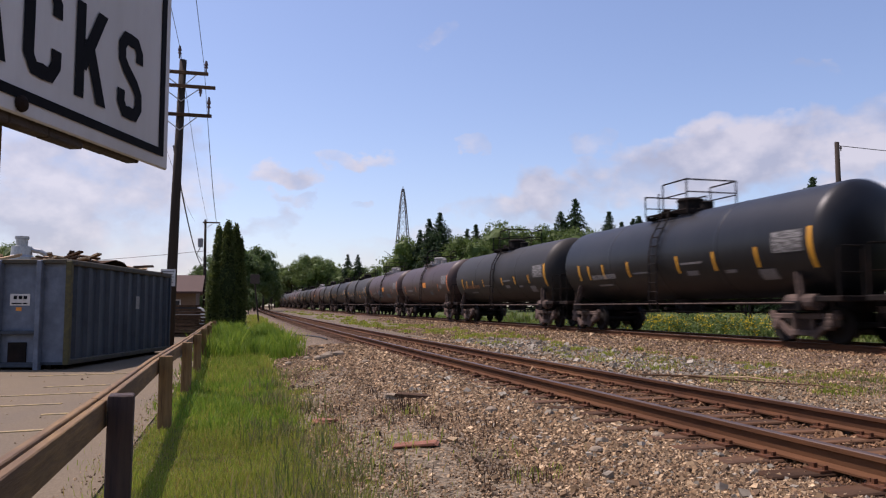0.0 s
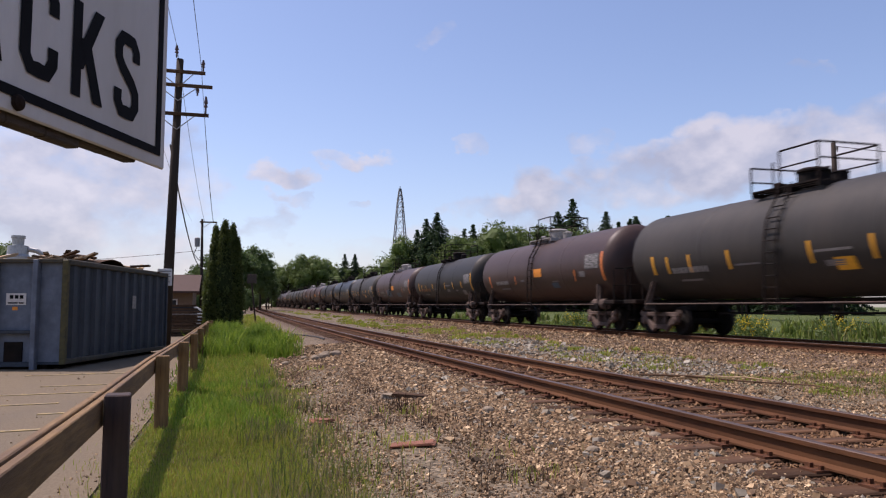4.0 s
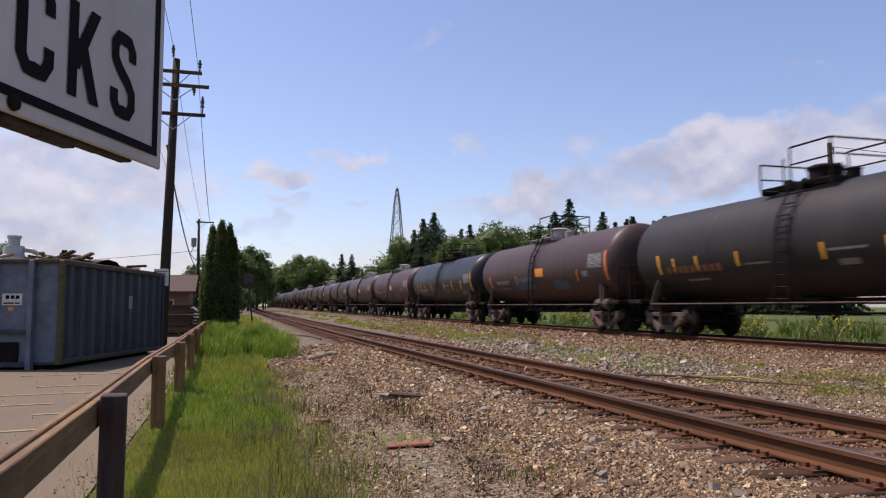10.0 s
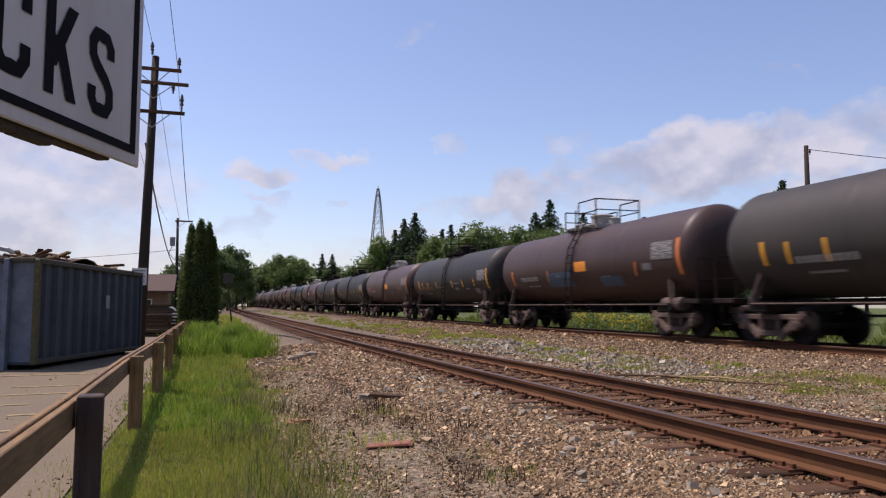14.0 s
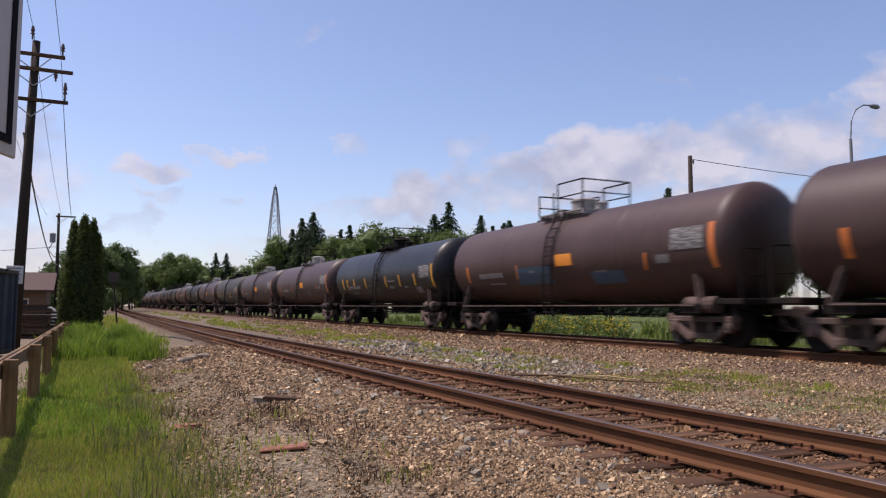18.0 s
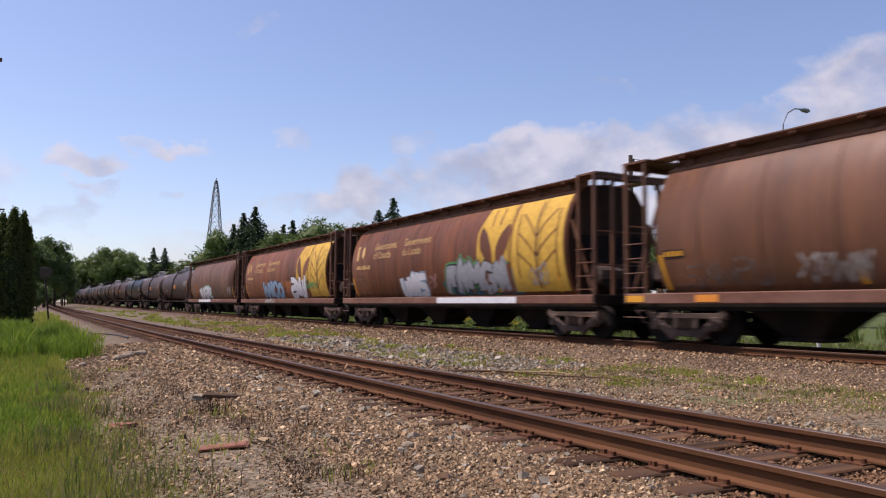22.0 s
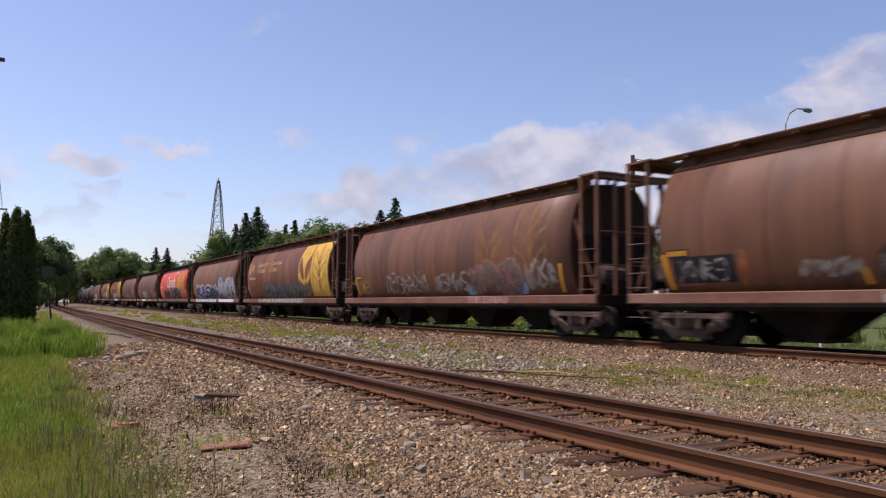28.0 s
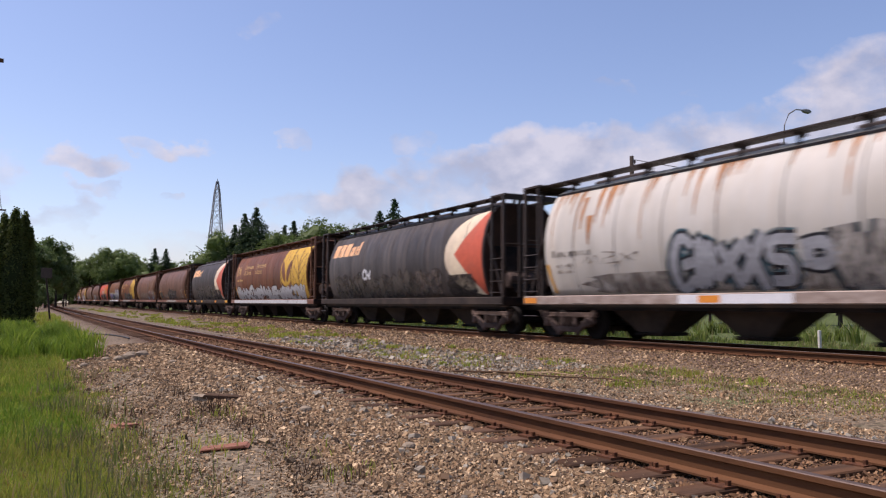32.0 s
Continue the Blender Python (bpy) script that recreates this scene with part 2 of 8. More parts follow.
def plate_mat(name, base, dark, light, rough=0.5, rand=0.08, amount=0.5):
    """Weathered steel sheets: each plate a little different, streaks down the side, stains and rust specks."""
    m = bpy.data.materials.new(name)
    m.use_nodes = True
    nt = m.node_tree
    n, l = nt.nodes, nt.links
    b = n["Principled BSDF"]
    b.inputs["Specular IOR Level"].default_value = 0.32
    tc = n.new("ShaderNodeTexCoord")

    def noisy(scale, stretch, detail, lo, hi, top=1.0):
        mp = n.new("ShaderNodeMapping")
        mp.inputs["Scale"].default_value = stretch
        l.new(tc.outputs["Object"], mp.inputs["Vector"])
        t = n.new("ShaderNodeTexNoise")
        t.inputs["Scale"].default_value, t.inputs["Detail"].default_value, t.inputs["Roughness"].default_value = scale, detail, 0.6
        l.new(mp.outputs[0], t.inputs["Vector"])
        r = n.new("ShaderNodeMapRange")
        r.inputs["From Min"].default_value, r.inputs["From Max"].default_value, r.inputs["To Max"].default_value = lo, hi, top
        l.new(t.outputs["Fac"], r.inputs["Value"])
        return r.outputs[0]

    def blend(fac, a, c):
        x = n.new("ShaderNodeMix")
        x.data_type = "RGBA"
        l.new(fac, x.inputs["Factor"])
        for k, v in ((6, a), (7, c)):
            if isinstance(v, tuple):
                x.inputs[k].default_value = (*v, 1)
            else:
                l.new(v, x.inputs[k])
        return x.outputs[2]
    sep = n.new("ShaderNodeSeparateXYZ")
    l.new(tc.outputs["Object"], sep.inputs[0])
    sheet = n.new("ShaderNodeMath")
    sheet.operation = "MULTIPLY_ADD"
    l.new(sep.outputs["Y"], sheet.inputs[0])
    sheet.inputs[1].default_value, sheet.inputs[2].default_value = 0.606, 50.5
    fl = n.new("ShaderNodeMath")
    fl.operation = "FLOOR"
    l.new(sheet.outputs[0], fl.inputs[0])
    oi = n.new("ShaderNodeObjectInfo")
    mixed = n.new("ShaderNodeMath")
    mixed.operation = "MULTIPLY_ADD"
    l.new(oi.outputs["Random"], mixed.inputs[0])
    mixed.inputs[1].default_value = 31.7
    l.new(fl.outputs[0], mixed.inputs[2])
    wn = n.new("ShaderNodeTexWhiteNoise")
    wn.noise_dimensions = "1D"
    l.new(mixed.outputs[0], wn.inputs["W"])
    col = blend(noisy(0.8, (1, 1, 0.6), 6, 0.36, 0.64), base, dark)
    col = blend(noisy(2.2, (1, 3.0, 0.10), 4, 0.48, 0.72, amount), col, light)
    col = blend(noisy(1.9, (1, 4.0, 0.07), 5, 0.52, 0.74, 0.6), col, dark)
    col = blend(noisy(16, (1, 1, 0.5), 6, 0.60, 0.74, 0.6), col, light)
    hsv = n.new("ShaderNodeHueSaturation")
    mr = n.new("ShaderNodeMapRange")
    mr.inputs["To Min"].default_value, mr.inputs["To Max"].default_value = 1 - rand * 1.4, 1 + rand * 1.4
    l.new(wn.outputs["Value"], mr.inputs["Value"])
    l.new(mr.outputs[0], hsv.inputs["Value"])
    l.new(col, hsv.inputs["Color"])
    l.new(hsv.outputs["Color"], b.inputs["Base Color"])
    rg = noisy(2.5, (1, 1.5, 0.3), 4, 0.3, 0.7)
    rr = n.new("ShaderNodeMapRange")
    rr.inputs["To Min"].default_value, rr.inputs["To Max"].default_value = rough - 0.07, rough + 0.13
    l.new(rg, rr.inputs["Value"])
    l.new(rr.outputs[0], b.inputs["Roughness"])
    bp = n.new("ShaderNodeBump")
    bp.inputs["Strength"].default_value, bp.inputs["Distance"].default_value = 0.22, 0.02
    l.new(noisy(0.9, (1, 1.2, 0.6), 3, 0.0, 1.0), bp.inputs["Height"])
    l.new(bp.outputs[0], b.inputs["Normal"])
    MATS[name] = m
    return m


def worn(name, c1, c2, cover=0.5, scale=5.0, stretch=(1, 1, 0.4), soft=0.06, rough=0.62):
    """Old paint that has flaked or been sprayed thin, so that the sheet shows through."""
    m = mat(name, c1, c2, 8, rough, spec=0.25)
    n, l = m.node_tree.nodes, m.node_tree.links
    tc = n.new("ShaderNodeTexCoord")
    mp = n.new("ShaderNodeMapping")
    mp.inputs["Scale"].default_value = stretch
    l.new(tc.outputs["Object"], mp.inputs["Vector"])
    t = n.new("ShaderNodeTexNoise")
    t.inputs["Scale"].default_value, t.inputs["Detail"].default_value, t.inputs["Roughness"].default_value = scale, 7, 0.65
    l.new(mp.outputs[0], t.inputs["Vector"])
    r = n.new("ShaderNodeMapRange")
    edge = 0.72 - 0.44 * cover
    r.inputs["From Min"].default_value, r.inputs["From Max"].default_value = edge - soft, edge + soft
    l.new(t.outputs["Fac"], r.inputs["Value"])
    l.new(r.outputs[0], n["Principled BSDF"].inputs["Alpha"])
    return m


plate_mat("hop_brown", (0.148, 0.062, 0.030), (0.092, 0.041, 0.024), (0.215, 0.092, 0.034), rand=0.11)
plate_mat("hop_orange", (0.183, 0.073, 0.026), (0.115, 0.048, 0.022), (0.246, 0.100, 0.031))
plate_mat("hop_tan", (0.165, 0.052, 0.017), (0.098, 0.035, 0.015), (0.280, 0.084, 0.020), amount=0.7, rand=0.16)
plate_mat("hop_red", (0.58, 0.066, 0.024), (0.47, 0.050, 0.020), (0.66, 0.105, 0.038), 0.46, 0.04, 0.4)
plate_mat("hop_black", (0.046, 0.033, 0.026), (0.026, 0.019, 0.016), (0.095, 0.056, 0.038), 0.5, 0.03)
plate_mat("hop_worn", (0.072, 0.063, 0.058), (0.034, 0.030, 0.029), (0.155, 0.112, 0.086), 0.52, 0.08, 0.6)
plate_mat("hop_white", (0.53, 0.505, 0.45), (0.43, 0.40, 0.345), (0.56, 0.46, 0.33), 0.52, 0.05, 0.3)
mat("hop_sill", (0.185, 0.085, 0.056), (0.115, 0.053, 0.036), 6, 0.7, c3=(0.25, 0.14, 0.10), big=1.1, stretch=(1, 0.6, 1), spec=0.2)
mat("pocket_steel", (0.052, 0.040, 0.033), (0.026, 0.021, 0.018), 6, 0.8, c3=(0.08, 0.058, 0.045), big=1.3, spec=0.15)
worn("wheat_yellow", (0.66, 0.40, 0.055), (0.46, 0.27, 0.042), 0.93, 3.0, (1, 2.5, 0.25))
worn("wheat_faded", (0.36, 0.19, 0.055), (0.25, 0.12, 0.04), 0.42, 2.6, (1, 2.5, 0.3), 0.16)
mat("cream_paint", (0.80, 0.67, 0.46), (0.66, 0.53, 0.36), 5, 0.6, c3=(0.50, 0.40, 0.29), big=1)
mat("orange_paint", (0.60, 0.105, 0.045), (0.48, 0.08, 0.035), 5, 0.6, c3=(0.35, 0.08, 0.04), big=1)
worn("gold_text", (0.68, 0.44, 0.17), (0.50, 0.30, 0.12), 0.78, 7.0)
worn("orange_text", (0.82, 0.36, 0.15), (0.72, 0.50, 0.30), 0.95, 6.0)
worn("spray_grey", (0.36, 0.37, 0.385), (0.24, 0.245, 0.255), 0.9)
worn("spray_silver", (0.58, 0.58, 0.56), (0.40, 0.40, 0.39), 0.84, 4.0)
worn("spray_blue", (0.17, 0.30, 0.42), (0.30, 0.40, 0.48), 0.9)
worn("spray_black", (0.02, 0.02, 0.025), (0.012, 0.012, 0.014), 0.92)
worn("spray_purple", (0.24, 0.16, 0.46), (0.16, 0.10, 0.32), 0.93)
worn("spray_lilac", (0.42, 0.34, 0.56), (0.28, 0.22, 0.44), 0.9)
worn("spray_green", (0.10, 0.36, 0.12), (0.06, 0.24, 0.09), 0.85, soft=0.12)
worn("spray_bottle", (0.03, 0.10, 0.06), (0.02, 0.06, 0.04), 0.92)
worn("spray_yellow", (0.55, 0.42, 0.05), (0.42, 0.30, 0.04), 0.75, soft=0.15)
worn("spray_teal", (0.05, 0.13, 0.16), (0.035, 0.085, 0.11), 0.62, 2.0, soft=0.12)
worn("spray_rust", (0.36, 0.13, 0.05), (0.26, 0.09, 0.035), 0.7, 2.0, soft=0.15)
worn("spray_pink", (0.42, 0.22, 0.19), (0.32, 0.15, 0.13), 0.6, soft=0.12)
worn("spray_pale", (0.42, 0.39, 0.35), (0.27, 0.245, 0.215), 0.60, 6.0, soft=0.12)
worn("spray_dim", (0.205, 0.165, 0.135), (0.125, 0.10, 0.085), 0.5, 4.0, soft=0.14)
worn("spray_murk", (0.125, 0.105, 0.085), (0.07, 0.06, 0.05), 0.62, 3.0, soft=0.12)
worn("spray_dark", (0.050, 0.032, 0.026), (0.030, 0.022, 0.020), 0.55, 4.0, soft=0.12)
worn("dirt_film", (0.055, 0.042, 0.034), (0.03, 0.024, 0.02), 0.6, 2.4, (1, 0.8, 1.3), 0.16, 0.85)
worn("streak_rust", (0.46, 0.20, 0.07), (0.30, 0.13, 0.05), 0.72, 4.0, (1, 2, 0.4), 0.2)
mat("sill_pale", (0.3900, 0.3120, 0.2600), (0.2080, 0.1495, 0.1170), 5, 0.7, stretch=(1, 0.5, 1))

# ---------------------------------------------------------------- mesh helpers


def finish(bm, name, material, smooth=False):
    me = bpy.data.meshes.new(name)
    bmesh.ops.recalc_face_normals(bm, faces=bm.faces[:])
    if smooth:
        for f in bm.faces:
            f.smooth = True
    bm.to_mesh(me)
    bm.free()
    if material is not None:
        me.materials.append(MATS[material] if isinstance(material, str) else material)
    return me


def part(name, bm, material, parent, label="", smooth=False):
    ob = new(name, finish(bm, name, material, smooth))
    ob.parent = parent
    if label:
        ob["label"] = label
    return ob


def share(name, me, parent, m=None):
    ob = new(name, me)
    ob.parent = parent
    if m is not None:
        ob.matrix_local = m
    return ob


def thing(name, label, category, m=None, group="", kind=""):
    ob = new(name)
    ob.empty_display_size = 0.2
    if m is not None:
        ob.matrix_world = m
    return tagged(ob, label, category, group, kind)


def solid(name, bm, material, label, category, m=None, group="", kind="", smooth=False):
    ob = new(name, finish(bm, name, material, smooth))
    if m is not None:
        ob.matrix_world = m
    return tagged(ob, label, category, group, kind)


def box(bm, x0, x1, y0, y1, z0, z1, bevel=0.0, m=None):
    vs = [bm.verts.new((x, y, z)) for z in (z0, z1) for y in (y0, y1) for x in (x0, x1)]
    fs = [bm.faces.new([vs[i] for i in q]) for q in ((0, 2, 3, 1), (4, 5, 7, 6), (0, 1, 5, 4), (2, 6, 7, 3), (0, 4, 6, 2), (1, 3, 7, 5))]
    if bevel:
        es = list({e for f in fs for e in f.edges})
        out = bmesh.ops.bevel(bm, geom=es, offset=bevel, segments=1, affect="EDGES")
        vs = list({v for f in out["faces"] for v in f.verts} | {v for v in vs if v.is_valid})
    if m is not None:
        bmesh.ops.transform(bm, matrix=m, verts=[v for v in vs if v.is_valid])
    return bm


def tube(bm, pts, r, seg=8, r2=None):
    """A round bar along a line of points."""
    pts = [Vector(p) for p in pts]
    rings = []
    for i, p in enumerate(pts):
        d = (pts[min(i + 1, len(pts) - 1)] - pts[max(i - 1, 0)]).normalized()
        a = d.cross(Vector((0, 0, 1)) if abs(d.z) < 0.9 else Vector((1, 0, 0))).normalized()
        b = d.cross(a)
        rr = r if r2 is None else r + (r2 - r) * i / (len(pts) - 1)
        rings.append([bm.verts.new(p + (a * math.cos(t) + b * math.sin(t)) * rr) for t in [2 * math.pi * k / seg for k in range(seg)]])
    for u, v in zip(rings, rings[1:]):
        for k in range(seg):
            bm.faces.new((u[k], u[(k + 1) % seg], v[(k + 1) % seg], v[k]))
    bm.faces.new(rings[0][::-1])
    bm.faces.new(rings[-1])
    return bm


def lathe(bm, prof, seg, axis="Y", centre=(0, 0, 0)):
    """prof: (along, radius) pairs turned round an axis."""
    rings = []
    cx, cy, cz = centre
    for a, r in prof:
        ring = []
        for k in range(seg):
            t = 2 * math.pi * k / seg
            c, s = math.cos(t) * r, math.sin(t) * r
            p = {"Y": (cx + c, cy + a, cz + s), "X": (cx + a, cy + c, cz + s), "Z": (cx + c, cy + s, cz + a)}[axis]
            ring.append(bm.verts.new(p))
        rings.append(ring)
    for u, v in zip(rings, rings[1:]):
        for k in range(seg):
            bm.faces.new((u[k], u[(k + 1) % seg], v[(k + 1) % seg], v[k]))
    bm.faces.new(rings[0][::-1])
    bm.faces.new(rings[-1])
    return bm


def B():
    return bmesh.new()


def from_arrays(name, verts, faces, material, smooth=False):
    me = bpy.data.meshes.new(name)
    me.from_pydata(verts, [], faces)
    if smooth:
        me.polygons.foreach_set("use_smooth", [True] * len(me.polygons))
    me.materials.append(MATS[material])
    me.update()
    return me

# ---------------------------------------------------------------- the lie of the land
XN, XM, ZM = 5.05, 14.74, 0.16      # near track, main track, main rails above the near ones
BEND, RADIUS = 290.0, 600.0         # where the line bends to the right


def rise(y):
    d = y - 26.0
    return 0.00895 * (math.sqrt(d * d + 900) + d) / 2


def line_at(s, off):
    """Place and heading on a line off metres right of the camera's, s metres on."""
    u = max(s - BEND, 0.0)
    th = u / RADIUS
    x = RADIUS * (1 - math.cos(th)) + off * math.cos(th)
    y = min(s, BEND) + RADIUS * math.sin(th) - off * math.sin(th)
    return x, y, th


def near_off(s):
    t = min(max((s - 120.0) / 300.0, 0), 1)
    return XN + 5.0 * t * t * (3 - 2 * t)


def smooth01(a, b, v):
    t = min(max((v - a) / (b - a), 0.0), 1.0)
    return t * t * (3 - 2 * t)


def ground_z(x, y):
    """Height of the ground sheet."""
    cx, _, _ = line_at(y, 0.0)
    x = x - cx
    n = near_off(y)
    bed_n = smooth01(n - 2.9, n - 1.5, x) * (1 - smooth01(n + 1.5, n + 2.4, x))
    bed_m = smooth01(XM - 3.0, XM - 1.5, x) * (1 - smooth01(XM + 1.5, XM + 3.0, x))
    low = -0.36 + 0.08 * smooth01(0.6, 2.2, x)
    if x > XM:
        low = -0.36 - 0.25 * smooth01(XM + 3, XM + 8, x)
    elif x > n:
        low = -0.30 + 0.05 * smooth01(n + 3, XM - 3, x)
    z = low + (-0.216 - low) * bed_n
    z = z + (-0.19 + ZM - z) * bed_m
    if x < -0.85:
        z = -0.37
    return z + rise(y)
mat("faded_orange", (0.24, 0.085, 0.022), (0.11, 0.04, 0.014), 20, 0.6)
worn("spray_white", (0.74, 0.74, 0.73), (0.56, 0.56, 0.57), 0.94)
worn("spray_navy", (0.025, 0.035, 0.13), (0.016, 0.022, 0.075), 0.94)

# ---------------------------------------------------------------- ground


def ground_material():
    m = bpy.data.materials.new("ground_mix")
    m.use_nodes = True
    nt = m.node_tree
    n, l = nt.nodes, nt.links
    b = n["Principled BSDF"]
    b.inputs["Roughness"].default_value = 0.95
    b.inputs["Specular IOR Level"].default_value = 0.2
    tc = n.new("ShaderNodeTexCoord")
    sep = n.new("ShaderNodeSeparateXYZ")
    l.new(tc.outputs["Object"], sep.inputs[0])
    wob = n.new("ShaderNodeTexNoise")
    wob.inputs["Scale"].default_value = 0.9
    wob.inputs["Detail"].default_value = 5
    l.new(tc.outputs["Object"], wob.inputs["Vector"])

    def mth(op, a, c=None, clamp=False):
        k = n.new("ShaderNodeMath")
        k.operation, k.use_clamp = op, clamp
        for i, v in enumerate((a, c)):
            if v is None:
                continue
            if isinstance(v, (int, float)):
                k.inputs[i].default_value = v
            else:
                l.new(v, k.inputs[i])
        return k.outputs[0]
    x = mth("ADD", sep.outputs["X"], mth("MULTIPLY", mth("SUBTRACT", wob.outputs["Fac"], 0.5), 1.6))
    fac = mth("DIVIDE", mth("ADD", x, 2.0), 28.0, True)
    r = n.new("ShaderNodeValToRGB")
    stops = [(-2, (0.07, 0.065, 0.025)), (0.55, (0.09, 0.075, 0.034)), (0.85, (0.14, 0.115, 0.075)), (2.2, (0.165, 0.124, 0.083)),
             (3.0, (0.14, 0.105, 0.07)), (3.9, (0.075, 0.042, 0.026)), (6.2, (0.075, 0.042, 0.026)), (7.2, (0.12, 0.09, 0.062)),
             (9.5, (0.15, 0.115, 0.074)), (12.0, (0.135, 0.096, 0.064)), (13.2, (0.085, 0.052, 0.036)), (17.0, (0.15, 0.11, 0.075)),
             (18.2, (0.10, 0.10, 0.045)), (24, (0.065, 0.085, 0.024))]
    els = r.color_ramp.elements
    while len(els) < len(stops):
        els.new(0.5)
    for i, (p, c) in enumerate(stops):
        els[i].position = (p + 2) / 28
        els[i].color = (*c, 1)
    l.new(fac, r.inputs["Fac"])
    vor = n.new("ShaderNodeTexVoronoi")
    vor.inputs["Scale"].default_value = 22
    l.new(tc.outputs["Object"], vor.inputs["Vector"])
    hsv = n.new("ShaderNodeHueSaturation")
    sp = n.new("ShaderNodeSeparateColor")
    l.new(vor.outputs["Color"], sp.inputs[0])
    mr = n.new("ShaderNodeMapRange")
    mr.inputs["To Min"].default_value, mr.inputs["To Max"].default_value = 0.5, 1.6
    l.new(sp.outputs[0], mr.inputs["Value"])
    l.new(mr.outputs[0], hsv.inputs["Value"])
    l.new(r.outputs["Color"], hsv.inputs["Color"])
    # weeds between the tracks and along the verge
    weed = n.new("ShaderNodeTexNoise")
    weed.inputs["Scale"].default_value = 0.42
    weed.inputs["Detail"].default_value = 7
    weed.inputs["Roughness"].default_value = 0.7
    l.new(tc.outputs["Object"], weed.inputs["Vector"])
    wr = n.new("ShaderNodeValToRGB")
    wr.color_ramp.elements[0].position, wr.color_ramp.elements[1].position = 0.53, 0.64
    l.new(weed.outputs["Fac"], wr.inputs["Fac"])
    band = mth("MULTIPLY", mth("SUBTRACT", 1.0, mth("ABSOLUTE", mth("DIVIDE", mth("SUBTRACT", x, 9.9), 2.3)), True), 1.5, True)
    mx = n.new("ShaderNodeMix")
    mx.data_type = "RGBA"
    l.new(mth("MULTIPLY", wr.outputs["Color"], band), mx.inputs["Factor"])
    l.new(hsv.outputs["Color"], mx.inputs[6])
    mx.inputs[7].default_value = (0.10, 0.115, 0.045, 1)
    l.new(mx.outputs[2], b.inputs["Base Color"])
    bp = n.new("ShaderNodeBump")
    bp.inputs["Strength"].default_value = 0.8
    bp.inputs["Distance"].default_value = 0.03
    l.new(vor.outputs["Distance"], bp.inputs["Height"])
    bp.invert = True
    l.new(bp.outputs[0], b.inputs["Normal"])
    MATS["ground_mix"] = m


ground_material()


def make_ground():
    xs = [-2500, -1200, -500, -200, -90, -40, -20, -8, -3, -0.87, -0.84]
    xs += list(np.arange(-0.5, 22.1, 0.3)) + [24, 28, 34, 45, 60, 90, 140, 250, 500, 1200, 2500]
    ys = [-1500, -500, -150, -60, -20] + list(np.arange(-8, 60, 1.0)) + list(np.arange(60, 300, 8.0)) + list(np.arange(300, 560, 20.0)) + [600, 800, 1500, 3000]
    verts, faces = [], []
    rnd = random.Random(3)
    for y in ys:
        cx = line_at(min(max(y, 0), 520), 0)[0] if y > BEND else 0
        for x in xs:
            j = 0.02 * (rnd.random() - 0.5) if 0 < x < 20 else 0
            yy = min(y, 500)
            z = ground_z(x + (line_at(yy, 0)[0] if yy > BEND else 0), max(min(yy, 500), -60)) + j
            verts.append((x + cx, y, z))
    w = len(xs)
    for j in range(len(ys) - 1):
        for i in range(w - 1):
            a = j * w + i
            faces.append((a, a + 1, a + w + 1, a + w))
    ob = new("ground", from_arrays("ground", verts, faces, "ground_mix", True))
    tagged(ob, "gravel, weeds and grass of the railway land", "ground", kind="structure")


make_ground()

# ---------------------------------------------------------------- tracks
RAIL = [(-0.07, -0.17), (0.07, -0.17), (0.07, -0.155), (0.012, -0.135), (0.012, -0.05), (0.036, -0.04), (0.036, -0.006), (0.03, 0.0),
        (-0.03, 0.0), (-0.036, -0.006), (-0.036, -0.04), (-0.012, -0.05), (-0.012, -0.135), (-0.07, -0.155)]


def rail_mesh(off, z, s0, s1):
    bm = B()
    ss = list(np.arange(s0, 60, 6.0)) + list(np.arange(60, s1, 12.0))
    prev = None
    for s in ss:
        o = off(s) if callable(off) else off
        x, y, th = line_at(s, o)
        ring = [bm.verts.new((x + px * math.cos(th), y - px * math.sin(th), rise(s) + z + pz)) for px, pz in RAIL]
        if prev:
            for k in range(len(RAIL)):
                f = bm.faces.new((prev[k], prev[(k + 1) % len(RAIL)], ring[(k + 1) % len(RAIL)], ring[k]))
                if 5 <= k <= 8:
                    f.material_index = 1
        prev = ring
    me = finish(bm, "rail", "rail_side")
    me.materials.append(MATS["rail_head"])
    return me


